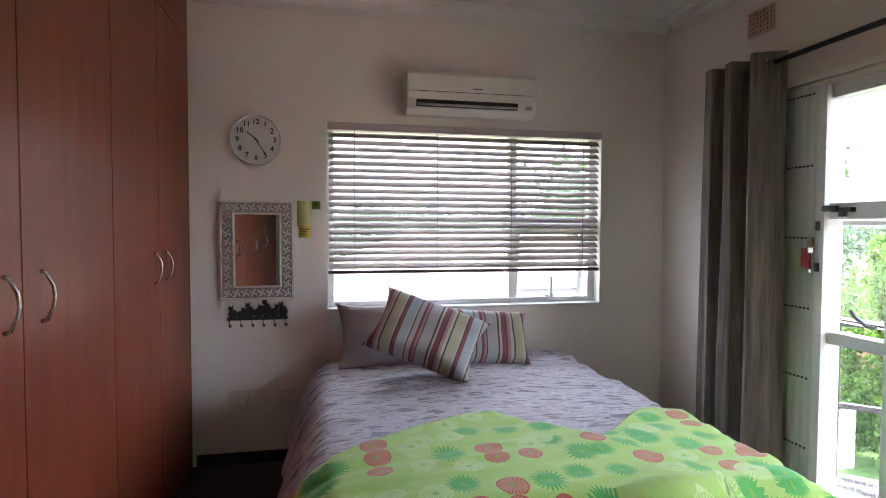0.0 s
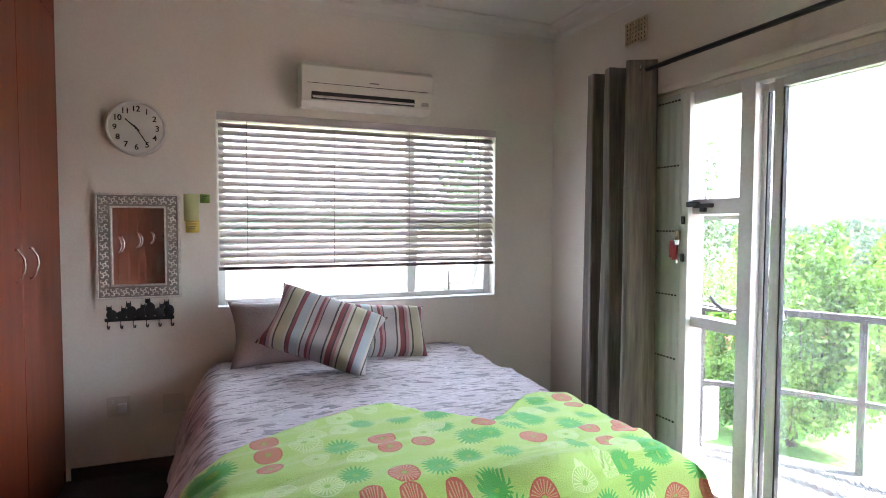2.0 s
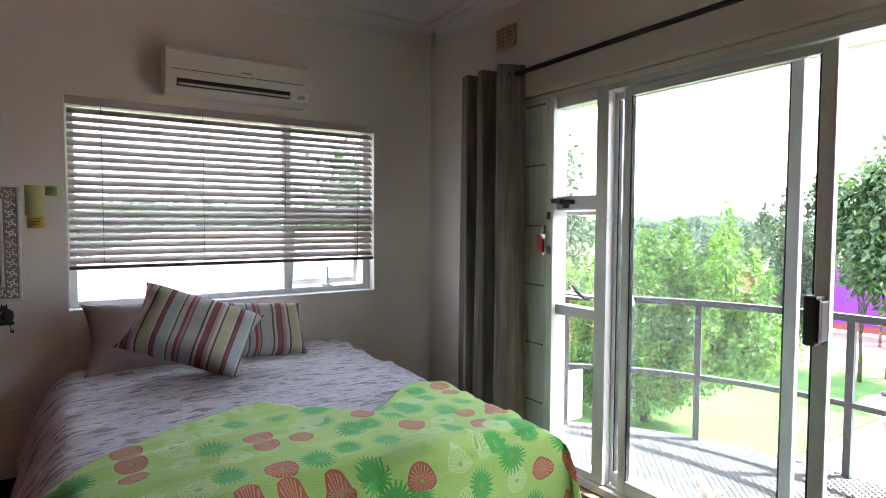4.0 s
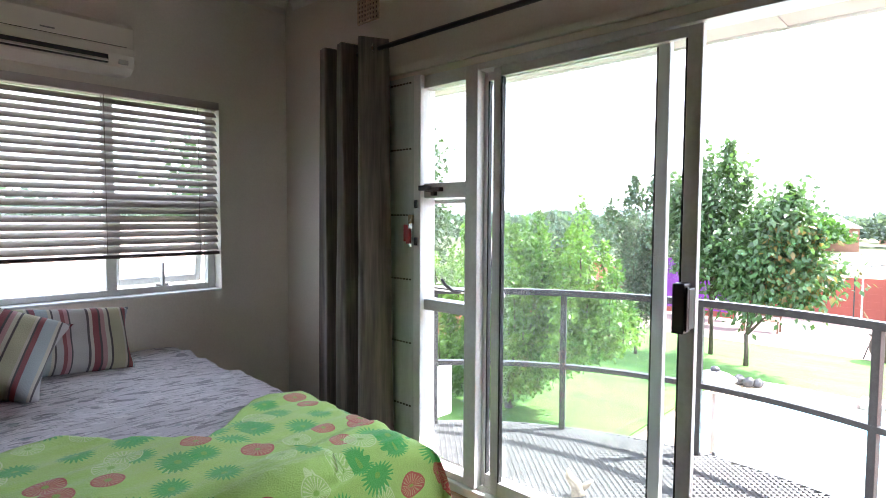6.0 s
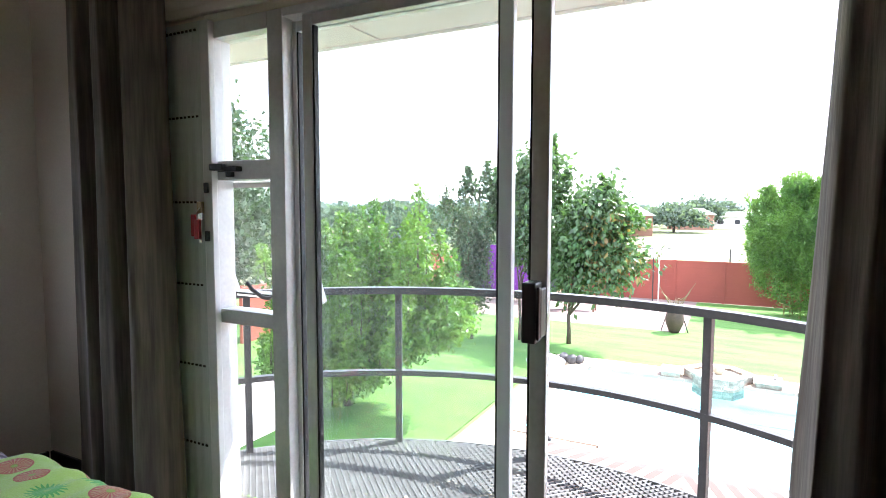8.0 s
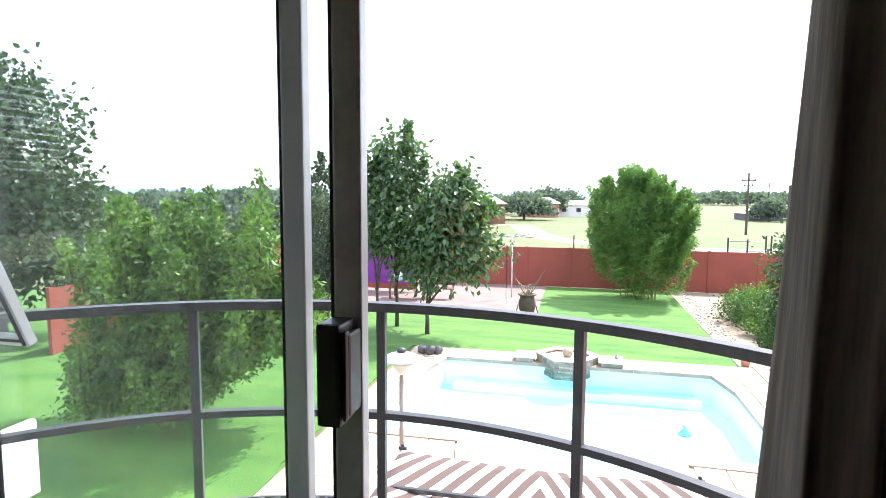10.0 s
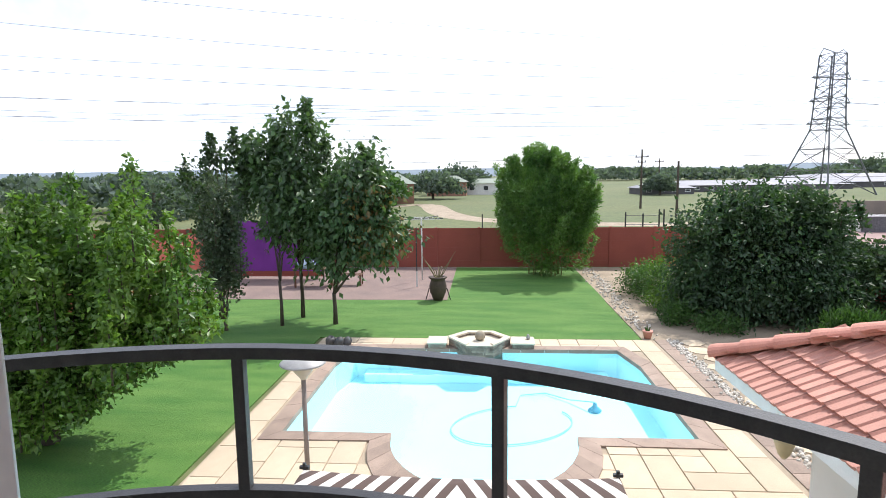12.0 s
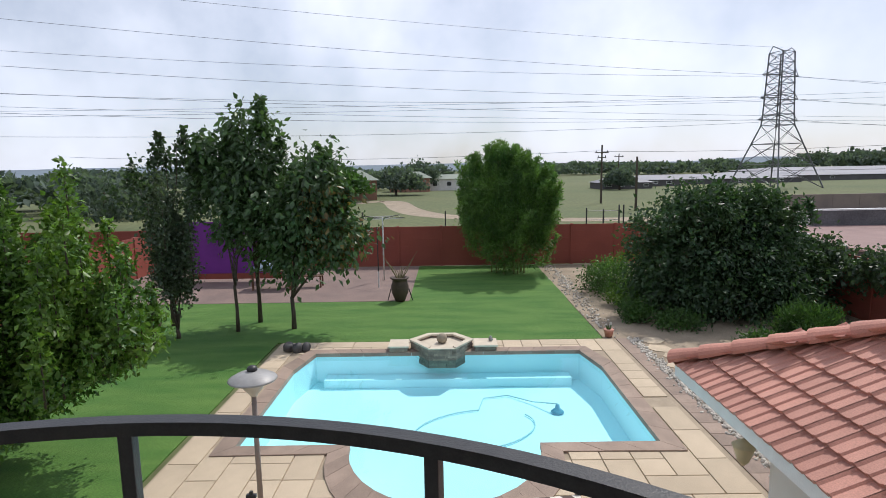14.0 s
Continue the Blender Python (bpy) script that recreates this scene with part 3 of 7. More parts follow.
for k in range(0, 10, 2):
    y1, ym, y0 = joints[k], joints[k + 1], joints[k + 2]
    w = thing("wardrobe", "built-in cherry-red laminate wardrobe unit with two tall doors", "wardrobe", "wardrobes along the wall")
    part("carcass", boxes((XW + 0.003, WF - 0.019, y0 + 0.001, y1 - 0.001, 0.0, CEIL - 0.003)), M_CHERRY, w)
    for a, b, hy in ((ym, y1, ym + 0.095), (y0, ym, ym - 0.095)):
        d = part("door", boxes((WF - 0.018, WF, a + 0.003, b - 0.003, 0.075, 2.49), bevel=0.0015), M_CHERRY, w)
        bm = bmesh.new()
        handle(bm, hy, 1.235)
        part("handle", bm, M_CHROME, d, "bowed chrome handle", smooth=True)
        part("top_door", boxes((WF - 0.018, WF, a + 0.003, b - 0.003, 2.497, CEIL - 0.012), bevel=0.0015), M_CHERRY, w)
    part("plinth", boxes((WF - 0.018, WF - 0.006, y0 + 0.001, y1 - 0.001, 0.0, 0.072)), M_CHERRY, w)
tagged(part("wardrobe_filler", boxes((WF - 0.02, WF - 0.001, 4.4065, YW - 0.001, 0.0, CEIL - 0.003), bevel=0.001), M_CHERRY), "narrow cherry laminate filler strip beside the wall", "filler strip")

# ---------------------------------------------------------------- bed
BX, BHW, BY, BL, BT = 1.185, 0.735, 4.37, 1.95, 0.60


def drape(s, t, lift=0.0):
    """A point of the bedclothes: s metres across from the middle, t metres from the head, both along the cloth."""
    r = 0.075
    ox, oy = max(0.0, abs(s) - BHW), max(0.0, t - BL)
    soft = lambda o: r * (1 - math.exp(-o / r)) + (0.34 if s < 0 else 0.10) * o
    fall = lambda o: o * 0.98 - r * (1 - math.exp(-o / r)) * 0.9
    x = BX + math.copysign(min(abs(s), BHW) + soft(ox) + (lift if ox > 0.03 else 0), s)
    y = BY - min(t, BL) - soft(oy) - (lift if oy > 0.03 else 0)
    z = BT - max(fall(ox), fall(oy)) - 0.25 * min(fall(ox), fall(oy))
    crown = 0.035 * max(0.0, 1 - (s / 0.85) ** 2) * min(1.0, max(0.0, 1.15 - abs(t - 0.9) / 1.4))
    side = 1.0 if ox + oy > 0.02 else 0.6
    wr = 0.026 * noise.noise((s * 1.6, t * 9 + 1.3 * s, 2)) + 0.015 * noise.noise((s * 4 + 5, t * 19 + 3 * s, 7)) + 0.018 * noise.noise((s * 2.2, t * 2.1, 4)) + 0.004 * noise.noise((s * 9, t * 42, 3))
    wave = 0.03 * math.sin(7 * (s if oy > ox else t) + 1.2 * noise.noise((s, t, 1))) * min(1, 3 * max(ox, oy))
    x += math.copysign(wave, s) if ox > 0 else 0
    y -= wave if oy > 0 else 0
    return Vector((x, y, max(0.03, z + crown + wr * side + (lift if ox + oy <= 0.03 else lift * 0.4))))


def sheet(name, s0, s1, ns, nt, t_lo, t_hi, lift, material, parent, thick, label=""):
    vs, fs = [], []
    for i in range(ns + 1):
        s = s0 + (s1 - s0) * i / ns
        a, b = t_lo(s), t_hi(s)
        for j in range(nt + 1):
            vs.append(drape(s, a + (b - a) * j / nt, lift))
    for i in range(ns):
        for j in range(nt):
            k = i * (nt + 1) + j
            fs.append((k, k + nt + 1, k + nt + 2, k + 1))
    ob = mesh_of(vs, fs, name, material, parent, label, smooth=True)
    flat = []
    for i in range(ns + 1):
        s = s0 + (s1 - s0) * i / ns
        a, b = t_lo(s), t_hi(s)
        flat += [(s, a + (b - a) * j / nt) for j in range(nt + 1)]
    uv = ob.data.uv_layers.new(name="cloth")
    for loop in ob.data.loops:
        uv.data[loop.index].uv = flat[loop.vertex_index]
    m = ob.modifiers.new("thick", "SOLIDIFY")
    m.thickness, m.offset = thick, 1
    return ob


def cells_of(nt, vec, scale, seed):
    """Round motifs on cloth: the distance from the motif's middle, its random colour and the angle round it."""
    mp = nt.nodes.new("ShaderNodeMapping")
    mp.inputs["Location"].default_value = (seed, seed * 0.7, 0)
    nt.links.new(vec, mp.inputs[0])
    v = nt.nodes.new("ShaderNodeTexVoronoi")
    v.voronoi_dimensions = "2D"
    v.inputs["Scale"].default_value = scale
    v.inputs["Randomness"].default_value = 0.62
    nt.links.new(mp.outputs[0], v.inputs["Vector"])
    sc = nt.nodes.new("ShaderNodeVectorMath")
    sc.operation = "SUBTRACT"
    nt.links.new(mp.outputs[0], sc.inputs[0])
    nt.links.new(v.outputs["Position"], sc.inputs[1])
    sp = nt.nodes.new("ShaderNodeSeparateXYZ")
    nt.links.new(sc.outputs[0], sp.inputs[0])
    at = nt.nodes.new("ShaderNodeMath")
    at.operation = "ARCTAN2"
    nt.links.new(sp.outputs[1], at.inputs[0])
    nt.links.new(sp.outputs[0], at.inputs[1])
    return v, at.outputs[0]


def math_node(nt, op, a, b=None, c=None):
    n = nt.nodes.new("ShaderNodeMath")
    n.operation = op
    for k, one in enumerate((a, b, c)):
        if one is None:
            continue
        if isinstance(one, (int, float)):
            n.inputs[k].default_value = one
        else:
            nt.links.new(one, n.inputs[k])
    return n.outputs[0]


def mix_node(nt, fac, a, b):
    n = nt.nodes.new("ShaderNodeMixRGB")
    for k, one in enumerate((fac, a, b)):
        if isinstance(one, (int, float)):
            n.inputs[k].default_value = one
        elif isinstance(one, tuple):
            n.inputs[k].default_value = (*one, 1)
        else:
            nt.links.new(one, n.inputs[k])
    return n.outputs[0]


def fleece():
    """Lime fleece printed with round flowers: green spiky bursts, red and pale spoked discs."""
    m = mat("lime_fleece", (0.46, 0.70, 0.165), (0.38, 0.62, 0.125), rough=0.95, scale=3, bump=0.35, bscale=220, fine=0.06, sheen=0.3)
    nt = m.node_tree
    b = nt.nodes["Principled BSDF"]
    col = b.inputs["Base Color"].links[0].from_socket
    tc = nt.nodes.new("ShaderNodeTexCoord")
    for scale, seed, keep in ((7.6, 0.0, 0.0), (6.4, 3.37, 0.68)):
        v, ang = cells_of(nt, tc.outputs["UV"], scale, seed)
        dist = v.outputs["Distance"]
        cs = nt.nodes.new("ShaderNodeSeparateXYZ")
        nt.links.new(v.outputs["Color"], cs.inputs[0])
        pick, grow = cs.outputs[0], cs.outputs[1]
        shown = math_node(nt, "GREATER_THAN", cs.outputs[2], keep)
        size = math_node(nt, "MULTIPLY_ADD", grow, 0.10, 0.33)
        fine = math_node(nt, "SINE", math_node(nt, "MULTIPLY", ang, 22.0))
        # green burst: ragged rays
        ray = math_node(nt, "MULTIPLY", size, math_node(nt, "MULTIPLY_ADD", fine, 0.22, 0.95))
        burst = math_node(nt, "LESS_THAN", dist, ray)
        burst = math_node(nt, "MULTIPLY", burst, math_node(nt, "LESS_THAN", pick, 0.40))
        col = mix_node(nt, math_node(nt, "MULTIPLY", shown, math_node(nt, "MULTIPLY", burst, 0.88)), col, (0.045, 0.44, 0.07))
        # discs with spokes
        disc = math_node(nt, "LESS_THAN", dist, math_node(nt, "MULTIPLY", size, 0.93))
        ring = math_node(nt, "LESS_THAN", math_node(nt, "ABSOLUTE", math_node(nt, "SUBTRACT", dist, math_node(nt, "MULTIPLY", size, 0.52))), math_node(nt, "MULTIPLY", size, 0.30))
        spoke = math_node(nt, "MULTIPLY", ring, math_node(nt, "GREATER_THAN", fine, 0.35))
        red = math_node(nt, "MULTIPLY", disc, math_node(nt, "MULTIPLY", math_node(nt, "GREATER_THAN", pick, 0.40), math_node(nt, "LESS_THAN", pick, 0.68)))
        rim = math_node(nt, "MULTIPLY", disc, math_node(nt, "GREATER_THAN", pick, 0.68))
        inner = mix_node(nt, math_node(nt, "MULTIPLY", spoke, 0.55), (0.50, 0.07, 0.055), (0.62, 0.55, 0.25))
        col = mix_node(nt, math_node(nt, "MULTIPLY", shown, math_node(nt, "MULTIPLY", red, 0.92)), col, inner)
        pale = mix_node(nt, math_node(nt, "MULTIPLY", spoke, 0.9), (0.40, 0.66, 0.16), (0.70, 0.82, 0.42))
        edge = math_node(nt, "GREATER_THAN", dist, math_node(nt, "MULTIPLY", size, 0.86))
        pale = mix_node(nt, math_node(nt, "MULTIPLY", edge, 0.8), pale, (0.70, 0.82, 0.42))
        col = mix_node(nt, math_node(nt, "MULTIPLY", shown, math_node(nt, "MULTIPLY", rim, 0.85)), col, pale)
        heart = math_node(nt, "MULTIPLY", shown, math_node(nt, "LESS_THAN", dist, 0.07))
        col = mix_node(nt, math_node(nt, "MULTIPLY", heart, 0.8), col, (0.24, 0.50, 0.06))
    nt.links.new(col, b.inputs["Base Color"])
    return m


def duvet_cloth():
    """Lilac-grey cotton printed with rows of small dark script-like marks and faint stamps."""
    m = mat("printed_duvet", (0.64, 0.60, 0.645), (0.54, 0.505, 0.555), rough=0.85, scale=4, stretch=(0.6, 6, 1), bump=0.25, bscale=120, fine=0.06)
    nt = m.node_tree
    b = nt.nodes["Principled BSDF"]
    base = b.inputs["Base Color"].links[0].from_socket
    tc = nt.nodes.new("ShaderNodeTexCoord")
    def marks(stretch, scale, cut, col, strength, under):
        mp = nt.nodes.new("ShaderNodeMapping")
        mp.inputs["Scale"].default_value = stretch
        nt.links.new(tc.outputs["UV"], mp.inputs[0])
        n = nt.nodes.new("ShaderNodeTexNoise")
        n.inputs["Scale"].default_value = scale
        n.inputs["Detail"].default_value = 2
        nt.links.new(mp.outputs[0], n.inputs["Vector"])
        f = math_node(nt, "MULTIPLY", math_node(nt, "GREATER_THAN", n.outputs["Fac"], cut), strength)
        return mix_node(nt, f, under, col)
    c = marks((2.0, 8, 1), 4.0, 0.58, (0.13, 0.125, 0.15), 0.6, base)
    c = marks((2.2, 15, 1), 5.0, 0.60, (0.10, 0.10, 0.125), 0.42, c)
    c = marks((2.2, 14, 1), 5.0, 0.60, (0.80, 0.78, 0.80), 0.5, c)
    c = marks((3, 6, 1), 4.5, 0.66, (0.20, 0.26, 0.29), 0.55, c)
    c = marks((14, 22, 1), 5.0, 0.66, (0.10, 0.10, 0.12), 0.55, c)
    nt.links.new(c, b.inputs["Base Color"])
    return m


def striped(name, width, along=0):
    """Woven stripes in grey, wine, olive, teal and cream of uneven width."""
    m = mat(name, (0.42, 0.40, 0.38), rough=0.9, scale=5, bump=0.3, bscale=200, fine=0.08)
    nt = m.node_tree
    b = nt.nodes["Principled BSDF"]
    tc = nt.nodes.new("ShaderNodeTexCoord")
    sp = nt.nodes.new("ShaderNodeSeparateXYZ")
    nt.links.new(tc.outputs["Object"], sp.inputs[0])
    f = math_node(nt, "FRACT", math_node(nt, "MULTIPLY", sp.outputs[along], 1 / width))
    rp = nt.nodes.new("ShaderNodeValToRGB")
    rp.color_ramp.interpolation = "CONSTANT"
    grey, wine, dark, olive, teal, cream, rose = (0.42, 0.40, 0.40), (0.25, 0.085, 0.095), (0.10, 0.085, 0.09), (0.43, 0.41, 0.29), (0.36, 0.40, 0.43), (0.50, 0.47, 0.40), (0.42, 0.24, 0.25)
    stops = [(0, grey), (0.12, dark), (0.145, cream), (0.18, wine), (0.25, dark), (0.27, rose), (0.32, cream), (0.36, dark), (0.385, olive), (0.52, cream), (0.55, dark), (0.57, wine), (0.62, teal), (0.74, cream), (0.77, dark), (0.79, grey), (0.86, wine), (0.90, rose), (0.94, dark), (0.955, grey)]
    e = rp.color_ramp.elements
    e[0].position, e[0].color = 0, (*grey, 1)
    e[1].position, e[1].color = 0.99, (*grey, 1)
    for p, c in stops[1:]:
        e.new(p).color = (*c, 1)
    nt.links.new(f, rp.inputs[0])
    nt.links.new(rp.outputs[0], b.inputs["Base Color"])
    return m


bed = thing("bed", "double bed with a lilac-grey printed duvet, made but rumpled", "bed", at=(0, 0, 0))
part("bed_base", boxes((BX - 0.73, BX + 0.73, BY - BL + 0.03, BY - 0.01, 0.06, 0.32), bevel=0.02), mat("base_cloth", (0.10, 0.09, 0.085), rough=0.9), bed)
part("mattress", boxes((BX - 0.73, BX + 0.73, BY - BL + 0.02, BY - 0.01, 0.32, 0.535), bevel=0.05), mat("ticking", (0.6, 0.58, 0.54), rough=0.9), bed)
for x in (BX - 0.68, BX + 0.68):
    for y in (BY - 0.06, BY - BL + 0.09):
        part("leg", boxes((x - 0.03, x + 0.03, y - 0.03, y + 0.03, 0.0, 0.0595), bevel=0.004), M_BLACK, bed)
duvet = tagged(sheet("duvet", -1.14, 1.14, 110, 150, lambda s: 0.0, lambda s: BL + 0.42, 0.0, duvet_cloth(), None, 0.012), "lilac-grey duvet printed with faded dark lettering, spread on the bed", "duvet")
M_FLEECE = fleece()


def between(x, rows):
    for (x0, v0), (x1, v1) in zip(rows, rows[1:]):
        if x <= x1:
            return v0 + (v1 - v0) * (x - x0) / (x1 - x0) if x1 > x0 else v0
    return rows[-1][1]


blanket = thing("fleece_blanket", "lime-green flower-printed fleece blanket thrown over the bed foot", "blanket")
under_top = [(-0.27, 2.35), (0.1, 2.67), (0.22, 2.78), (0.54, 3.09), (0.64, 3.12), (0.76, 3.07), (0.95, 2.93), (1.25, 2.85)]
sheet("lower_fold", -0.1, 1.16, 70, 90, lambda s: BY - between(s, under_top) - 0.012 * math.sin(9 * s), lambda s: BL + 0.40, 0.022, M_FLEECE, blanket, 0.006)
over_top = [(-1.2, 2.55), (-0.95, 2.67), (-0.72, 2.86), (-0.45, 3.0), (-0.20, 3.10), (-0.12, 3.10), (0.02, 2.98), (0.40, 2.56), (0.45, 2.45)]
over_end = [(-1.14, 2.37), (0.12, 2.37), (0.28, 2.20), (0.45, 1.98)]
sheet("upper_fold", -1.14, 0.45, 84, 90, lambda s: BY - between(s, over_top) - 0.008 * math.sin(11 * s), lambda s: between(s, over_end), 0.040, M_FLEECE, blanket, 0.006)


def cushion(bm, w, h, d, seed):
    """A stuffed pillow: two bulging faces meeting at a seam with pulled corners."""
    n = 22
    grid = []
    for side in (1, -1):
        rows = []
        for i in range(n + 1):
            row = []
            for j in range(n + 1):
                u, v = 2 * i / n - 1, 2 * j / n - 1
                pu = 1 - 0.13 * (1 - abs(v) ** 2) * abs(u) ** 3
                pv = 1 - 0.13 * (1 - abs(u) ** 2) * abs(v) ** 3
                bulge = max(0.0, (1 - u ** 4) * (1 - v ** 4)) ** 0.55
                z = side * d / 2 * bulge * (1 + 0.20 * noise.noise((u * 1.7, v * 1.7, seed + side)))
                row.append(bm.verts.new((u * w / 2 * pu, v * h / 2 * pv, z)))
            rows.append(row)
        grid.append(rows)
        for i in range(n):
            for j in range(n):
                q = (rows[i][j], rows[i + 1][j], rows[i + 1][j + 1], rows[i][j + 1])
                bm.faces.new(q if side > 0 else q[::-1])
    bmesh.ops.remove_doubles(bm, verts=bm.verts, dist=0.0005)


def pillow(name, w, h, d, m, material, label, seed):
    bm = bmesh.new()
    cushion(bm, w, h, d, seed)
    ob = tagged(part(name, bm, material, smooth=True), label, "pillow", "pillows at the head of the bed")
    ob.matrix_basis = m
    return ob


M_PCASE = mat("pillowcase", (0.46, 0.41, 0.40), (0.38, 0.34, 0.34), rough=0.9, scale=5, bump=0.3, bscale=90, fine=0.06)
pillow("pillow", 0.64, 0.42, 0.16, pose(0.80, 4.26, 0.775, 62, 0, 0) , M_PCASE, "pale lilac pillow leaning on the wall under the window", 1)
M_STRIPE = striped("striped_weave", 0.34)
pillow("striped_cushion", 0.61, 0.38, 0.27, pose(0.955, 3.88, 0.85, 56, 0, -6) @ pose(0, 0, 0, 0, 0, -23), M_STRIPE, "striped wine, grey and olive cushion propped at a slant", 2)
pillow("striped_cushion", 0.56, 0.37, 0.19, pose(1.365, 4.16, 0.765, 55, 0, 3) @ pose(0, 0, 0, 0, 0, -6), striped("striped_weave_blue", 0.40), "striped blue, wine and cream cushion lying behind another", 3)

# ---------------------------------------------------------------- on the window wall
# venetian blind
M_SLAT = mat("blind_slat", (0.57, 0.515, 0.50), (0.50, 0.45, 0.44), rough=0.45, scale=4, stretch=(0.5, 8, 8), fine=0.05)
M_CORD = mat("blind_cord", (0.25, 0.22, 0.2), rough=0.9)
blind = thing("venetian_blind", "taupe slatted venetian blind let down over most of the window", "venetian blind")
part("head_rail", boxes((WX0 + 0.004, WX1 - 0.004, YW - 0.012, YW + 0.05, 2.022, WZ1 - 0.002), bevel=0.003), M_SLAT, blind)
bm = bmesh.new()
n = 8
prof = []
for k in range(n + 1):
    u = k / n - 0.5
    prof.append((u * 0.05, 0.0045 * (1 - (2 * u) ** 2)))
vs = [[bm.verts.new((x, y, z)) for y, z in prof] for x in (WX0 + 0.012, WX1 - 0.012)]
lo = [[bm.verts.new((x, y, z - 0.0022)) for y, z in prof] for x in (WX0 + 0.012, WX1 - 0.012)]
for k in range(n):
    bm.faces.new((vs[0][k], vs[1][k], vs[1][k + 1], vs[0][k + 1]))
    bm.faces.new((lo[0][k + 1], lo[1][k + 1], lo[1][k], lo[0][k]))
for k in (0, n):
    bm.faces.new((lo[0][k], lo[1][k], vs[1][k], vs[0][k]))
first = part("slat", bm, M_SLAT, blind)
NS = 20
for k in range(NS):
    z = 1.995 - k * 0.0425
    ob = first if k == 0 else new("slat", first.data)
    ob.parent = blind
    ob.matrix_basis = pose(0, YW + 0.025, z, 42 + 2.0 * math.sin(k * 2.1), 0.06 * math.sin(k * 1.7), 0)
part("bottom_rail", boxes((WX0 + 0.008, WX1 - 0.008, YW + 0.0, YW + 0.05, 1.137, 1.158), bevel=0.004), mat("blind_rail", (0.16, 0.13, 0.125), rough=0.5), blind, "dark bottom rail")
for x in (0.60, 1.12, 1.615, 2.12):
    for y in (YW - 0.001, YW + 0.051):
        bm = bmesh.new()
        rod(bm, (x, y, 1.15), (x, y, 2.03), 0.0016, seg=5)
        part("ladder_cord", bm, M_CORD, blind)

# air conditioner
ac = thing("air_conditioner", "cream wall-mounted split air conditioner above the window", "air conditioner")
ax0, ax1, az0, az1, ayf = 0.900, 1.715, 2.112, 2.370, YW - 0.185
prof = [(YW - 0.001, az0 + 0.01), (YW - 0.12, az0), (YW - 0.165, az0 + 0.03), (ayf, az0 + 0.09), (ayf + 0.002, az1 - 0.03), (ayf + 0.022, az1 - 0.004), (YW - 0.15, az1), (YW - 0.001, az1)]
bm = bmesh.new()
ends = [[bm.verts.new((x, y, z)) for y, z in prof] for x in (ax0, ax1)]
for k in range(len(prof)):
    bm.faces.new((ends[0][k], ends[0][(k + 1) % len(prof)], ends[1][(k + 1) % len(prof)], ends[1][k]))
bm.faces.new(ends[0][::-1])
bm.faces.new(ends[1])
bmesh.ops.recalc_face_normals(bm, faces=bm.faces)
bmesh.ops.bevel(bm, geom=[e for e in bm.edges if abs(e.verts[0].co.x - e.verts[1].co.x) < 0.01], offset=0.006, segments=2, affect="EDGES")
part("body", bm, M_PLASTIC, ac)
part("front_panel", boxes((ax0 + 0.004, ax1 - 0.004, ayf - 0.007, ayf - 0.0005, az0 + 0.125, az1 - 0.028), bevel=0.003), M_PLASTIC, ac)
part("outlet", boxes((ax0 + 0.055, ax1 - 0.125, ayf - 0.001, ayf + 0.03, az0 + 0.040, az0 + 0.082), bevel=0.002), M_BLACK, ac, "dark air outlet slot")
lv = part("louvre", boxes((ax0 + 0.06, ax1 - 0.13, -0.016, 0.016, -0.002, 0.002), bevel=0.001), M_PLASTIC, ac)
lv.matrix_basis = pose(0, ayf - 0.008, az0 + 0.052, 35, 0, 0)
part("groove", boxes((ax0 + 0.03, ax1 - 0.04, ayf - 0.0086, ayf - 0.0072, az0 + 0.128, az0 + 0.131)), M_BLACK, ac, "thin dark seam")
part("maker_plate", boxes((1.30, 1.36, ayf - 0.0086, ayf - 0.0072, az0 + 0.15, az0 + 0.157)), mat("grey_print", (0.2, 0.2, 0.2), rough=0.5), ac, "small grey maker's mark")
part("display", boxes((ax1 - 0.075, ax1 - 0.03, ayf + 0.004, ayf + 0.02, az0 + 0.045, az0 + 0.068), bevel=0.002), mat("grey_label", (0.5, 0.48, 0.43), rough=0.4), ac)

# clock
clock = thing("wall_clock", "round white wall clock with black numerals", "clock", at=(0.022, YW, 1.941))
M_CASE = mat("white_case", (0.80, 0.79, 0.76), rough=0.35, scale=3)
bm = bmesh.new()
lathe(bm, [(0.150, 0.0), (0.152, 0.006), (0.152, 0.034), (0.147, 0.040), (0.140, 0.040), (0.136, 0.032), (0.135, 0.026)], 64)
c = part("case", bm, M_CASE, clock, smooth=False)
c.matrix_basis = pose(0, -0.001, 0, 90, 0, 0)
bm = bmesh.new()
lathe(bm, [(0.1345, 0.0), (0.1345, 0.0008)], 48)
c = part("dial", bm, mat("dial_paper", (0.78, 0.77, 0.72), rough=0.6), clock)
c.matrix_basis = pose(0, -0.0275, 0, 90, 0, 0)
M_INK = mat("black_ink", (0.012, 0.012, 0.012), rough=0.5)
for h in range(1, 13):
    a = radians(30 * h)
    cu = bpy.data.curves.new("numeral", "FONT")
    cu.body, cu.size, cu.align_x, cu.align_y, cu.extrude, cu.offset = str(h), 0.043, "CENTER", "CENTER", 0.0004, 0.0009
    tmp = bpy.data.objects.new("numeral", cu)
    me = bpy.data.meshes.new_from_object(tmp)
    bpy.data.objects.remove(tmp)
    me.materials.append(M_INK)
    ob = new("numeral", me)
    ob.parent = clock
    ob.matrix_basis = pose(0.105 * math.sin(a), -0.0292, 0.105 * math.cos(a), 90, 0, 0)


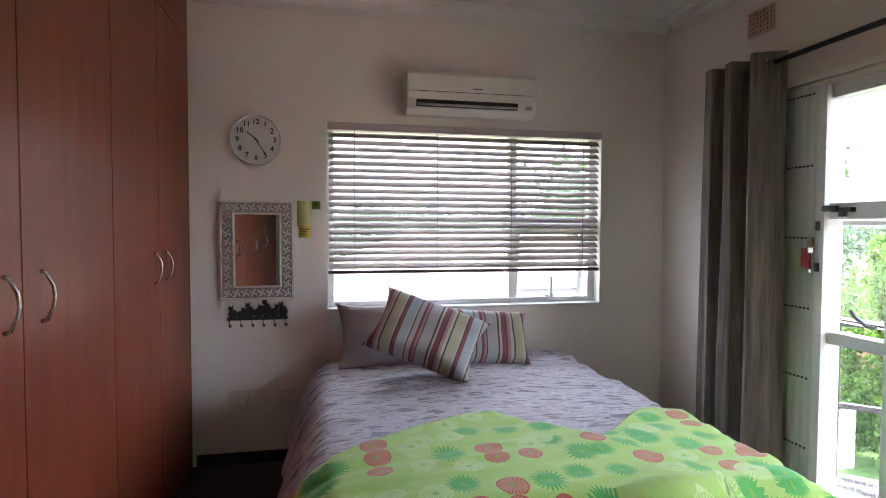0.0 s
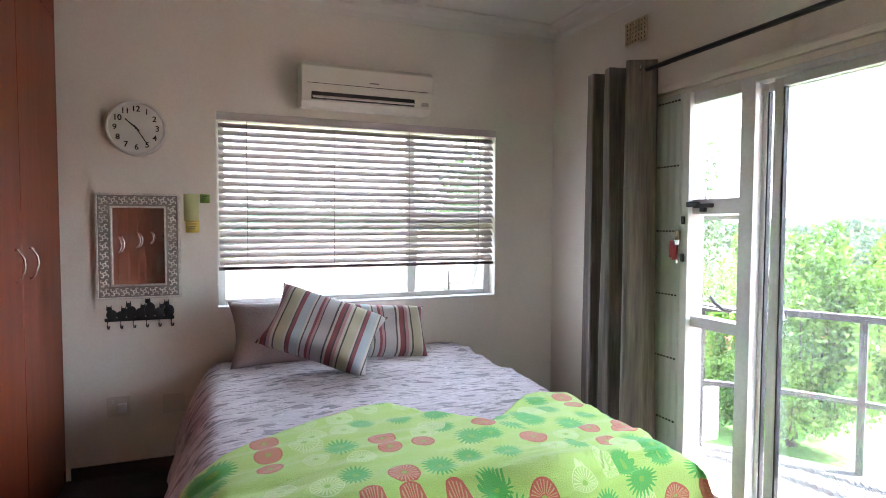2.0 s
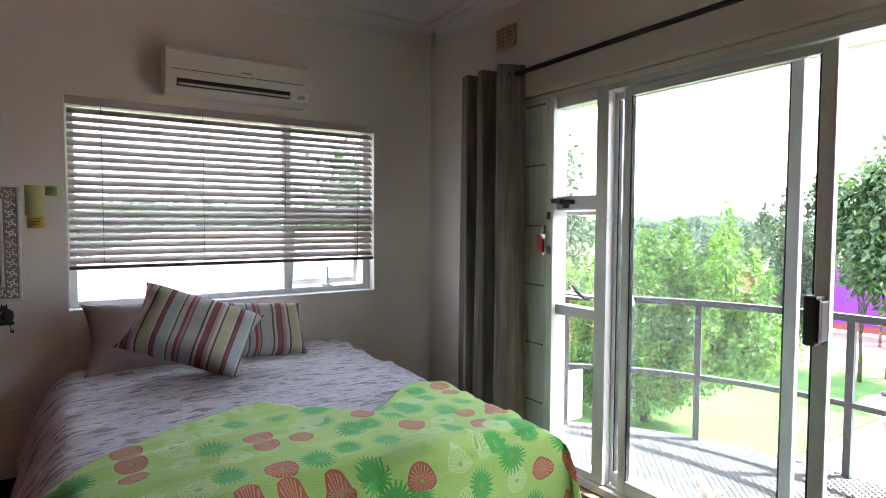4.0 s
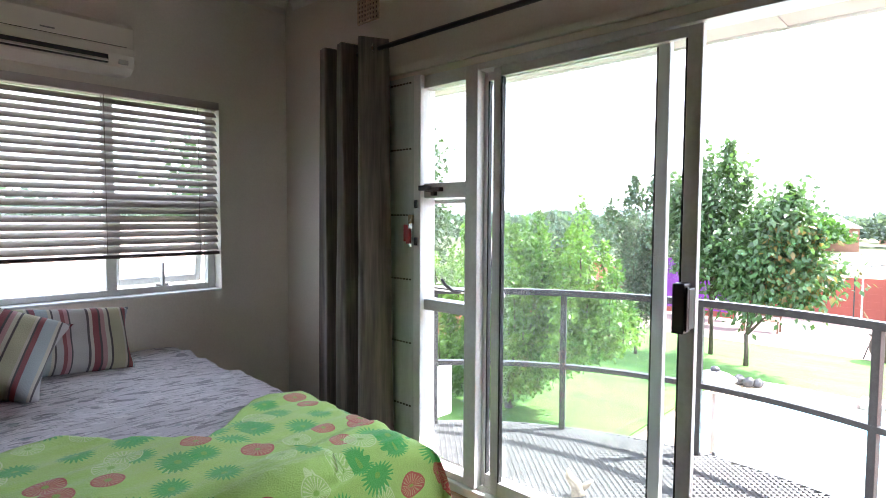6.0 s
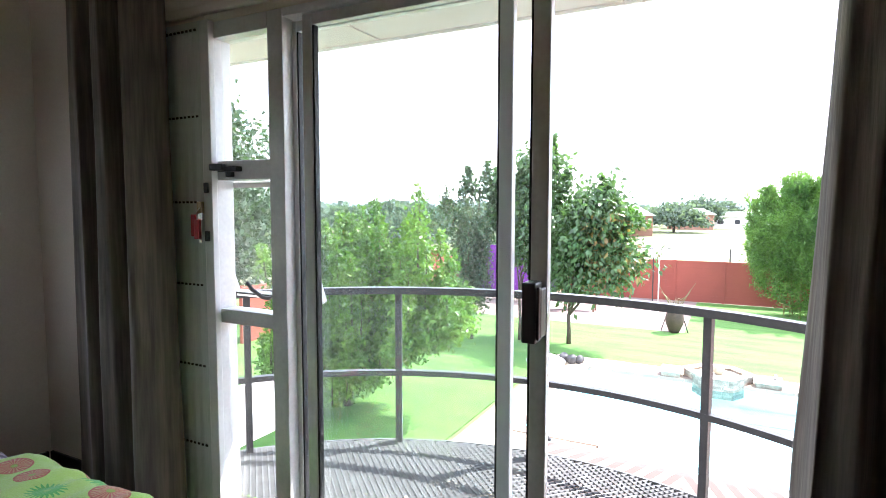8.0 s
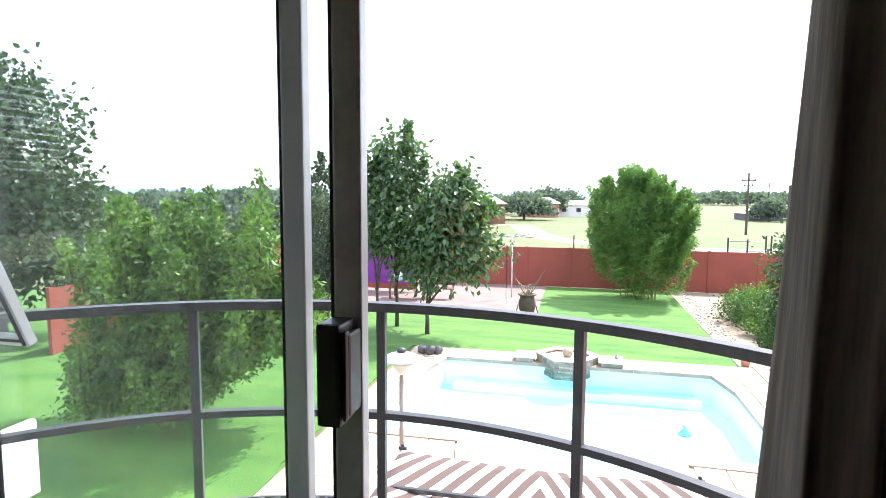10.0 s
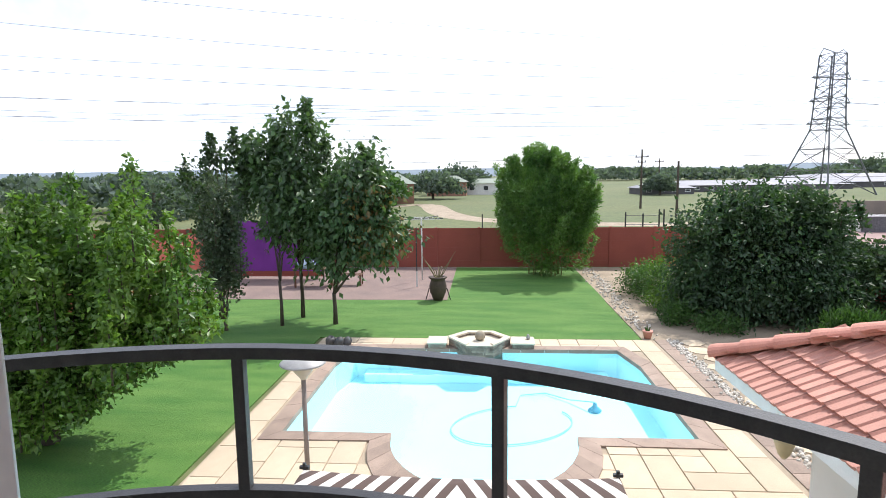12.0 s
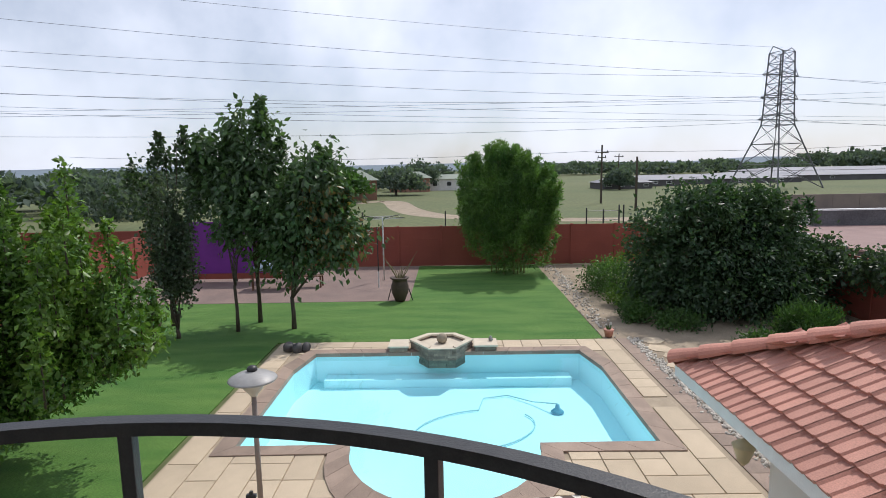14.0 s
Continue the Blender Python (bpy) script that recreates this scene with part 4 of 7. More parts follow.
def hand_of(name, length, w, degrees_on, depth):
    ob = part(name, boxes((-w, w, -0.001, 0.001, -0.02, length), bevel=0.0005), M_INK, clock)
    ob.matrix_basis = pose(0, depth, 0, 0, degrees_on, 0)


hand_of("hour_pointer", 0.072, 0.0032, 312, -0.031)
hand_of("minute_pointer", 0.108, 0.0026, 148, -0.0335)
bm = bmesh.new()
lathe(bm, [(0.007, 0), (0.007, 0.007)], 16)
part("boss", bm, M_INK, clock).matrix_basis = pose(0, -0.029, 0, 90, 0, 0)

# mirror with a fretted frame
M_FRET = mat("silver_fretwork", (0.80, 0.77, 0.71), (0.66, 0.62, 0.56), rough=0.4, metal=0.2, scale=30, fine=0.2)
M_FRETBACK = mat("fret_back", (0.36, 0.33, 0.30), rough=0.6, scale=20)
mir = thing("wall_mirror", "rectangular wall mirror in a silver fretwork frame", "mirror")
mx0, mx1, mz0, mz1, fw = -0.188, 0.234, 0.993, 1.583, 0.082
rows = ((mx0, mx1, mz1 - fw, mz1), (mx0, mx1, mz0, mz0 + fw), (mx0, mx0 + fw, mz0 + fw, mz1 - fw), (mx1 - fw, mx1, mz0 + fw, mz1 - fw))
for a, b, c, d in rows:
    part("frame_board", boxes((a, b, YW - 0.022, YW - 0.001, c, d), bevel=0.002), M_FRETBACK, mir, "dark frame board")
for a, b, c, d in ((mx0, mx1, mz1 - 0.012, mz1), (mx0, mx1, mz0, mz0 + 0.012), (mx0, mx0 + 0.012, mz0 + 0.012, mz1 - 0.012), (mx1 - 0.012, mx1, mz0 + 0.012, mz1 - 0.012), (mx0 + fw - 0.01, mx1 - fw + 0.01, mz1 - fw, mz1 - fw + 0.01), (mx0 + fw - 0.01, mx1 - fw + 0.01, mz0 + fw - 0.01, mz0 + fw), (mx0 + fw - 0.01, mx0 + fw, mz0 + fw, mz1 - fw), (mx1 - fw, mx1 - fw + 0.01, mz0 + fw, mz1 - fw)):
    part("beading", boxes((a, b, YW - 0.030, YW - 0.0225, c, d), bevel=0.002), M_FRET, mir)


def rosette(bm, x, z, s):
    """One pierced motif: a small ring with four curled petals."""
    y = YW - 0.0262
    ring = [(x + 0.32 * s * math.cos(k * math.pi / 4), y, z + 0.32 * s * math.sin(k * math.pi / 4)) for k in range(9)]
    tube(bm, ring, 0.0036, 4)
    for q in range(4):
        a = q * math.pi / 2 + math.pi / 4
        pts = []
        for k in range(6):
            f = k / 5
            rr, aa = s * (0.34 + 0.62 * f), a + 0.55 * math.sin(f * 3.1)
            pts.append((x + rr * math.cos(aa), y, z + rr * math.sin(aa)))
        tube(bm, pts, 0.0034, 4)


bm = bmesh.new()
for k in range(8):
    x = mx0 + 0.041 + k * (mx1 - mx0 - 0.082) / 7
    rosette(bm, x, mz1 - 0.041, 0.026)
    rosette(bm, x, mz0 + 0.041, 0.026)
for k in range(1, 10):
    z = mz0 + 0.041 + k * (mz1 - mz0 - 0.082) / 10
    rosette(bm, mx0 + 0.041, z, 0.026)
    rosette(bm, mx1 - 0.041, z, 0.026)
part("fretwork", bm, M_FRET, mir, "silvery scrolled fretwork")["kind"] = "stuff"
M_MIRROR = mat("mirror_silver", (0.86, 0.87, 0.86), (0.85, 0.86, 0.85), rough=0.012, metal=1.0)
part("mirror_glass", boxes((mx0 + fw + 0.0005, mx1 - fw - 0.0005, YW - 0.014, YW - 0.010, mz0 + fw + 0.0005, mz1 - fw - 0.0005)), M_MIRROR, mir, "silvered mirror glass")

# coat hooks, a row of black cats
hooks = thing("coat_hooks", "black iron coat-hook rail cut as a row of sitting cats", "coat hooks")
part("rail", boxes((-0.155, 0.195, YW - 0.007, YW - 0.001, 0.868, 0.888), bevel=0.002), M_IRON, hooks)
heights = (0.055, 0.045, 0.075, 0.06, 0.095, 0.06, 0.075)
for k, hgt in enumerate(heights):
    x = -0.12 + k * 0.048
    bm = bmesh.new()
    bmesh.ops.create_uvsphere(bm, u_segments=10, v_segments=7, radius=1, matrix=Matrix.Translation((x, YW - 0.005, 0.888 + hgt * 0.36)) @ Matrix.Diagonal((0.029, 0.0036, hgt * 0.5, 1)))
    hx = x + (0.012 if k % 2 else -0.012)
    bmesh.ops.create_uvsphere(bm, u_segments=10, v_segments=7, radius=1, matrix=Matrix.Translation((hx, YW - 0.005, 0.888 + hgt * 0.92)) @ Matrix.Diagonal((0.015, 0.0036, 0.014, 1)))
    for sx in (-0.009, 0.009):
        rod(bm, (hx + sx, YW - 0.005, 0.888 + hgt * 0.92 + 0.006), (hx + sx * 1.2, YW - 0.005, 0.888 + hgt * 0.92 + 0.024), 0.0045, 0.0008, 5)
    part("cat_silhouette", bm, M_IRON, hooks, smooth=True)
for k in range(6):
    x = -0.14 + k * 0.064
    bm = bmesh.new()
    tube(bm, [(x, YW - 0.006, 0.872), (x, YW - 0.012, 0.845), (x + 0.004, YW - 0.022, 0.832), (x + 0.010, YW - 0.036, 0.834), (x + 0.014, YW - 0.042, 0.848)], 0.0042, 6)
    part("hook", bm, M_IRON, hooks, smooth=True)

# paper notes
M_NOTE = mat("pale_yellow_note", (0.66, 0.66, 0.30), rough=0.8)
M_NOTE2 = mat("yellow_note", (0.72, 0.52, 0.10), rough=0.8)
M_NOTE3 = mat("green_note", (0.22, 0.40, 0.07), rough=0.8)
M_SCRIB = mat("note_ink", (0.10, 0.13, 0.06), rough=0.8)
for name, x0, x1, z0, z1, m, label, dark in (("paper_note", 0.253, 0.332, 1.43, 1.587, M_NOTE, "pale yellow paper note stuck beside the mirror", False), ("paper_note", 0.262, 0.335, 1.363, 1.432, M_NOTE2, "deep yellow sticky note with handwriting", True), ("paper_note", 0.34, 0.392, 1.535, 1.586, M_NOTE3, "small green sticky note with handwriting", True)):
    note = thing(name, label, "paper note", "notes beside the mirror")
    off = 0.0016 if m is not M_NOTE2 else 0.0032
    vs = [(x0, YW - off, z1), (x1, YW - off, z1 - 0.002), (x0, YW - off - 0.0005, (z0 + z1) / 2), (x1, YW - off - 0.0005, (z0 + z1) / 2), (x0, YW - off - 0.006, z0), (x1, YW - off - 0.004, z0)]
    sh = mesh_of(vs, [(0, 2, 3, 1), (2, 4, 5, 3)], "sheet", m, note, smooth=True)
    sh.modifiers.new("thick", "SOLIDIFY").thickness = 0.0006
    if dark:
        for k in range(3):
            z = z1 - (z1 - z0) * (0.28 + 0.2 * k)
            part("writing", boxes((x0 + 0.012, x1 - 0.014 - 0.006 * k, YW - off - 0.0062, YW - off - 0.0056, z - 0.0025, z + 0.0025)), M_SCRIB, note)

# sockets
for x0, z0, label in ((-0.153, 0.335, "cream double wall socket with a plug by the bed"), (0.128, 0.325, "cream blank wall plate beside the bed")):
    so = thing("wall_socket", label, "wall socket", "sockets by the bed")
    part("plate", boxes((x0, x0 + 0.118, YW - 0.012, YW - 0.001, z0, z0 + 0.112), bevel=0.004), M_PLASTIC, so)
    if x0 < 0:
        part("switch", boxes((x0 + 0.02, x0 + 0.036, YW - 0.017, YW - 0.0125, z0 + 0.07, z0 + 0.095), bevel=0.002), M_WHITE, so)
        part("plug", boxes((x0 + 0.055, x0 + 0.1, YW - 0.045, YW - 0.0125, z0 + 0.025, z0 + 0.075), bevel=0.006), M_WHITE, so, "white plug pushed in")

# ---------------------------------------------------------------- balcony
CX, CY, CR = 1.96, 2.04, 2.05          # centre and radius of the curved edge


def arc(r, a0, a1, n):
    return [(CX + r * math.cos(radians(a0 + (a1 - a0) * k / n)), CY + r * math.sin(radians(a0 + (a1 - a0) * k / n))) for k in range(n + 1)]


A_END = math.degrees(math.acos((3.0 - CX) / CR))
rail = thing("balcony_railing", "curved black-painted steel balcony railing with two rails", "railing")
bm = bmesh.new()
tube(bm, [(x, y, 0.89) for x, y in arc(CR, -A_END, A_END, 48)], 0, rect=(0.026, 0.019))
part("top_rail", bm, M_IRON, rail)
bm = bmesh.new()
tube(bm, [(x, y, 0.41) for x, y in arc(CR, -A_END, A_END, 48)], 0, rect=(0.02, 0.015))
part("middle_rail", bm, M_IRON, rail)
for a in (-45.4, -21.1, 2.7, 25.4, 49.0):
    if abs(a) > A_END:
        continue
    c, s = math.cos(radians(a)), math.sin(radians(a))
    bm = boxes((-0.019, 0.019, -0.019, 0.019, -0.06, 0.87), bevel=0.003)
    part("post", bm, M_IRON, rail).matrix_basis = pose(CX + CR * c, CY + CR * s, 0, 0, 0, a)
for sgn in (-1, 1):
    x, y = CX + CR * math.cos(radians(A_END)), CY + sgn * CR * math.sin(radians(A_END))
    part("wall_plate", boxes((x - 0.008, x, y - 0.04, y + 0.04, 0.835, 0.945), bevel=0.002), M_IRON, rail)

deck = thing("balcony_deck", "galvanised expanded-metal balcony floor on steel joists", "balcony floor", kind="structure")
# expanded metal: staggered lozenges cut by twisted strands
verts, faces = [], []
px, py, wd = 0.021, 0.043, 0.0052
edge = 2.08


def strand(p, q):
    (x0, y0), (x1, y1) = p, q
    d = Vector((x1 - x0, y1 - y0)).normalized()
    nx, ny = -d.y * wd, d.x * wd
    k = len(verts)
    verts.extend([(x0 - nx, y0 - ny, -0.006), (x1 - nx, y1 - ny, -0.006), (x1 + nx, y1 + ny, 0.004), (x0 + nx, y0 + ny, 0.004)])
    faces.append((k, k + 1, k + 2, k + 3))


ix = 0
while 2.945 + ix * px < CX + edge:
    x = 2.945 + ix * px
    iy = 0
    while 0.2 + iy * py < 3.85:
        y = 0.2 + iy * py + (py / 2 if ix % 2 else 0)
        for dy in (-py / 2, py / 2):
            if math.hypot(x + px - CX, y + dy - CY) < edge and 0.24 < y < 3.8:
                strand((x, y), (x + px, y + dy))
        iy += 1
    ix += 1
mesh_of(verts, faces, "expanded_mesh", M_GRATE, deck)["kind"] = "stuff"
bm = bmesh.new()
tube(bm, [(x, y, -0.03) for x, y in arc(2.085, -A_END - 2, A_END + 2, 48)], 0, rect=(0.006, 0.03))
part("edge_band", bm, M_GRATE, deck)
for y in (0.75, 1.55, 2.35, 3.15):
    x1 = CX + math.sqrt(2.07 ** 2 - (y - CY) ** 2)
    part("joist", boxes((2.945, x1, y - 0.022, y + 0.022, -0.11, -0.008), bevel=0.003), M_IRON, deck)
for x in (3.42,):
    part("cross_bar", boxes((x - 0.02, x + 0.02, 0.55, 3.5, -0.10, -0.012), bevel=0.003), M_IRON, deck)

# small weathered ornament on the deck
orn = thing("driftwood_ornament", "small weathered pale driftwood ornament on the balcony floor", "ornament")
bm = bmesh.new()
tube(bm, [(0, 0, 0.0), (0.01, 0.02, 0.05), (-0.01, 0.05, 0.09), (0.02, 0.07, 0.11)], [0.035, 0.03, 0.022, 0.008], 8)
tube(bm, [(0, 0.01, 0.02), (0.04, -0.02, 0.05), (0.05, -0.05, 0.08)], [0.02, 0.016, 0.006], 7)
part("branch", bm, mat("driftwood", (0.42, 0.36, 0.28), (0.28, 0.23, 0.17), rough=0.9, scale=20, fine=0.3), orn, smooth=True)
orn.matrix_basis = pose(3.07, 2.37, 0.004)

# ---------------------------------------------------------------- garden ground
PX0, PX1, PY0, PY1 = 11.12, 15.76, -2.07, 4.74      # pool
BCY, BR = 1.37, 1.53                                # shallow bay


def pool_line(grow=0.0, n=18):
    """The pool's outline, grown outwards."""
    g = grow
    cut = 0.24 + 0.3 * g
    pts = [(PX0 - g, PY0 - g), (PX1 + g - 1.15, PY0 - g), (PX1 + g, PY0 - g + cut), (PX1 + g, PY1 + g - cut), (PX1 + g - 1.15, PY1 + g), (PX0 - g, PY1 + g)]
    r = BR + g
    for k in range(n + 1):
        a = math.pi * k / n
        pts.append((PX0 - g - 1.12 * r * math.sin(a) + 0.10 * g, BCY + r * math.cos(a)))
    return pts


def sheet_with_hole(name, outer, hole, z, material, label, category, top=0.0):
    bm = bmesh.new()
    es = []
    for loop in (outer, hole):
        vs = [bm.verts.new((x, y, z)) for x, y in loop]
        es += [bm.edges.new((vs[k], vs[(k + 1) % len(vs)])) for k in range(len(vs))]
    bmesh.ops.triangle_fill(bm, use_beauty=True, edges=es)
    for f in bm.faces:
        if f.normal.z < 0:
            f.normal_flip()
    return tagged(part(name, bm, material), label, category, kind="structure")


hole = pool_line(0.02)
sheet_with_hole("ground", [(-900, -2500), (3500, -2500), (3500, 2500), (-900, 2500)], hole, GROUND - 0.03, M_FIELD, "dry grass field reaching to the horizon", "ground")
tagged(part("lawn", boxes((2.9, 9.4, 5.62, 24, GROUND - 0.028, GROUND), (9.4, 16.75, 5.72, 24, GROUND - 0.028, GROUND), (16.75, 21.3, -2.66, 24, GROUND - 0.028, GROUND), (21.3, 28.2, -2.70, 2.62, GROUND - 0.028, GROUND)), M_GRASS), "mown green lawn around the pool", "lawn", kind="structure")
sheet_with_hole("pavement", [(2.9, -3.34), (16.75, -3.34), (16.75, 5.62), (2.9, 5.62)], hole, GROUND - 0.015, M_JOINT, "sandstone paving with mortar joints round the pool", "paving")
tagged(part("brick_terrace", boxes((21.3, 28.3, 2.62, 24, GROUND - 0.028, GROUND + 0.008)), M_PAVEBRICK), "brown brick-paved terrace before the garden wall", "terrace", kind="structure")
tagged(part("gravel_bed", boxes((2.9, 16.75, -14, -3.34, GROUND - 0.028, GROUND - 0.012), (16.75, 28.3, -14, -2.70, GROUND - 0.028, GROUND - 0.012)), M_SAND), "sandy soil bed beside the lawn", "planting bed", kind="structure")

# pool
pool = thing("pool", "kidney-cornered swimming pool with pale blue plaster", "swimming pool", kind="structure")
line = pool_line(0.0)
bm = bmesh.new()
DEEP = -3.5
top = [bm.verts.new((x, y, GROUND + 0.0)) for x, y in line]
low = [bm.verts.new((x, y, DEEP if x >= PX0 - 0.01 else -3.35)) for x, y in line]
n = len(line)
for k in range(n):
    bm.faces.new((top[(k + 1) % n], top[k], low[k], low[(k + 1) % n]))
part("pool_wall", bm, M_POOL, pool)
bm = bmesh.new()
slab(bm, [p for p in line if p[0] >= PX0 - 0.01][:6], DEEP - 0.05, DEEP)
part("pool_floor", bm, M_POOL, pool)
bm = bmesh.new()
slab(bm, [p for p in line if p[0] <= PX0 + 0.01][2:], DEEP - 0.05, -3.35)
part("shallow_step", bm, M_POOL, pool)
part("ledge", boxes((PX1 - 0.42, PX1 - 0.02, PY0 + 0.5, PY1 - 0.5, -3.499, -3.3), bevel=0.01), M_POOL, pool, "submerged bench along the far end")


def water_mat():
    m = glass_mat("pool_water", (0.61, 0.945, 0.99), gloss=0.30)
    nt = m.node_tree
    gl = next(x for x in nt.nodes if x.type == "BSDF_GLOSSY")
    n = nt.nodes.new("ShaderNodeTexNoise")
    n.inputs["Scale"].default_value = 3.0
    n.inputs["Detail"].default_value = 3
    tc = nt.nodes.new("ShaderNodeTexCoord")
    nt.links.new(tc.outputs["Object"], n.inputs["Vector"])
    bp = nt.nodes.new("ShaderNodeBump")
    bp.inputs["Strength"].default_value = 0.08
    nt.links.new(n.outputs["Fac"], bp.inputs["Height"])
    nt.links.new(bp.outputs[0], gl.inputs["Normal"])
    return m


bm = bmesh.new()
bm.faces.new([bm.verts.new((x, y, -2.865)) for x, y in line][::-1])
for f in bm.faces:
    f.normal_update()
    if f.normal.z < 0:
        f.normal_flip()
wat = tagged(part("water", bm, water_mat()), "clear still pale-blue pool water", "water", kind="structure")
wat.visible_shadow = False

# coping stones
inner, outer = pool_line(-0.015, 18), pool_line(0.30, 18)
cope = thing("pool_coping", "brown coping stones round the pool edge", "coping", kind="structure")


def run(p, q, k, m):
    return (p[0] + (q[0] - p[0]) * k / m, p[1] + (q[1] - p[1]) * k / m)


n = len(inner)
for k in range(n):
    a, b, c, d = inner[k], inner[(k + 1) % n], outer[(k + 1) % n], outer[k]
    m = max(1, round(math.dist(a, b) / 0.6))
    for j in range(m):
        q = [run(a, b, j, m), run(a, b, j + 1, m), run(d, c, j + 1, m), run(d, c, j, m)]
        cxm, cym = sum(p[0] for p in q) / 4, sum(p[1] for p in q) / 4
        q = [(cxm + (x - cxm) * 0.985, cym + (y - cym) * 0.985) for x, y in q]
        bm = bmesh.new()
        slab(bm, q, GROUND - 0.06, GROUND + 0.028 + random.uniform(-0.002, 0.002))
        bmesh.ops.recalc_face_normals(bm, faces=bm.faces)
        part("coping_stone", bm, M_COPING, cope)

# ---------------------------------------------------------------- plants
def blades(points, ways, sizes, rng, fold=0.25, slim=0.42):
    """Folded lozenge leaves at points, along ways."""
    n = len(points)
    ways = ways / np.maximum(np.linalg.norm(ways, axis=1, keepdims=True), 1e-6)
    side = np.cross(ways, rng.normal(size=(n, 3)))
    side /= np.maximum(np.linalg.norm(side, axis=1, keepdims=True), 1e-6)
    up = np.cross(side, ways)
    s = sizes[:, None]
    base = points
    tip = points + ways * s
    left = points + ways * s * 0.42 + side * s * slim + up * s * fold * 0.5
    right = points + ways * s * 0.42 - side * s * slim + up * s * fold * 0.5
    verts = np.stack([base, left, tip, right], 1).reshape(-1, 3)
    k = np.arange(n)[:, None] * 4
    faces = np.concatenate([k + [0, 1, 2], k + [0, 2, 3]], 1).reshape(-1, 3)
    return verts, faces


def quick_mesh(name, verts, faces, material, parent, label=""):
    me = bpy.data.meshes.new(name)
    nv, nf = len(verts), len(faces)
    me.vertices.add(nv)
    me.vertices.foreach_set("co", np.asarray(verts, np.float32).ravel())
    me.loops.add(nf * 3)
    me.loops.foreach_set("vertex_index", np.asarray(faces, np.int32).ravel())
    me.polygons.add(nf)
    me.polygons.foreach_set("loop_start", np.arange(0, nf * 3, 3, dtype=np.int32))
    me.update(calc_edges=True)
    me.validate()
    me.materials.append(material)
    ob = new(name, me)
    ob.parent = parent
    if label:
        ob["label"] = label
    return ob


def crown_points(rng, blobs, clumps, per, spread, hollow=0.55):
    """Leaf places gathered in clumps inside a union of ellipsoids (x, y, z, rx, ry, rz), denser near the outside."""
    vol = np.array([b[3] * b[4] * b[5] for b in blobs]) ** 0.75
    pick = rng.choice(len(blobs), clumps, p=vol / vol.sum())
    b = np.array(blobs)[pick]
    d = rng.normal(size=(clumps, 3))
    d /= np.linalg.norm(d, axis=1, keepdims=True)
    r = hollow + (1 - hollow) * rng.random(clumps) ** 0.6
    cen = b[:, :3] + d * b[:, 3:] * r[:, None] * (1 + 0.16 * rng.normal(size=(clumps, 1)))
    pts = np.repeat(cen, per, 0) + rng.normal(size=(clumps * per, 3)) * spread
    out = np.repeat(d, per, 0)
    return cen, pts, out


def limbs(bm, rng, base, heads, r0, lean=0.25):
    """Tapered trunk with limbs running to the given heads."""
    base = Vector(base)
    for h in heads:
        h = Vector(h)
        mid = base.lerp(h, 0.45) + Vector(rng.normal(size=3) * 0.12)
        mid.x = base.x + (mid.x - base.x) * lean * 2
        mid.y = base.y + (mid.y - base.y) * lean * 2
        q = base.lerp(mid, 0.5)
        tube(bm, [base, q, mid, mid.lerp(h, 0.55) + Vector(rng.normal(size=3) * 0.06), h], [r0, r0 * 0.8, r0 * 0.55, r0 * 0.3, r0 * 0.1], 7)


def tree(name, label, category, at, blobs, clumps, per, size, leaf, spread=0.16, droop=0.35, trunk=0.09, fork=1.0, seed=1, shoots=(), group="", extra=None, slim=0.42, hollow=0.5, heads_n=7, kind=""):
    rng = np.random.default_rng(seed)
    t = thing(name, label, category, group, kind)
    cen, pts, out = crown_points(rng, blobs, clumps, per, spread, hollow)
    for (x, y, z0, z1, lean) in shoots:
        m = int((z1 - z0) * 230)
        f = rng.random(m)
        wid = (1 - f) * 0.13 + 0.03
        line = np.stack([x + lean * f + rng.normal(size=m) * wid, y + 0.5 * lean * f + rng.normal(size=m) * wid, z0 + (z1 - z0) * f], 1)
        pts = np.concatenate([pts, line])
        out = np.concatenate([out, rng.normal(size=(m, 3)) + (0, 0, 0.8)])
    n = len(pts)
    ways = out * 0.7 + rng.normal(size=(n, 3)) * 0.75 + (0, 0, -droop)
    sizes = size * rng.uniform(0.6, 1.25, n)
    ok = pts[:, 2] > GROUND + 0.05
    v, f = blades(pts[ok], ways[ok], sizes[ok], rng, slim=slim)
    crown = quick_mesh("crown", v, f, leaf, t)
    if extra is not None:
        m2, share, box_ = extra
        sel = rng.random(n) < share
        sel &= (pts[:, 2] > box_[0]) & (pts[:, 2] < box_[1]) & (pts[:, 1] < box_[2])
        v, f = blades(pts[sel] + rng.normal(size=(sel.sum(), 3)) * 0.05, ways[sel], sizes[sel], rng, slim=slim)
        quick_mesh("turning_leaves", v, f, m2, t, "rust-coloured turning leaves")
    if trunk:
        bm = bmesh.new()
        bx, by = at
        top = GROUND + fork
        tube(bm, [(bx, by, GROUND - 0.03), (bx + 0.02, by, GROUND + fork * 0.5), (bx, by + 0.02, top + 0.02)], [trunk * 1.25, trunk, trunk * 0.9], 9)
        heads = [cen[k] for k in rng.choice(len(cen), min(heads_n, len(cen)), replace=False)]
        limbs(bm, rng, (bx, by, top), heads, trunk * 0.75)
        for a, b, z0, z1, lean in shoots:
            tube(bm, [(a, b, z0), (a + lean * 0.4, b + lean * 0.2, z0 * 0.6 + z1 * 0.4), (a + lean, b + lean * 0.5, z1 - 0.05)], [0.018, 0.012, 0.004], 5)
        part("trunk", bm, M_BARK, t, "brown bark trunk and limbs", smooth=True)
    return t


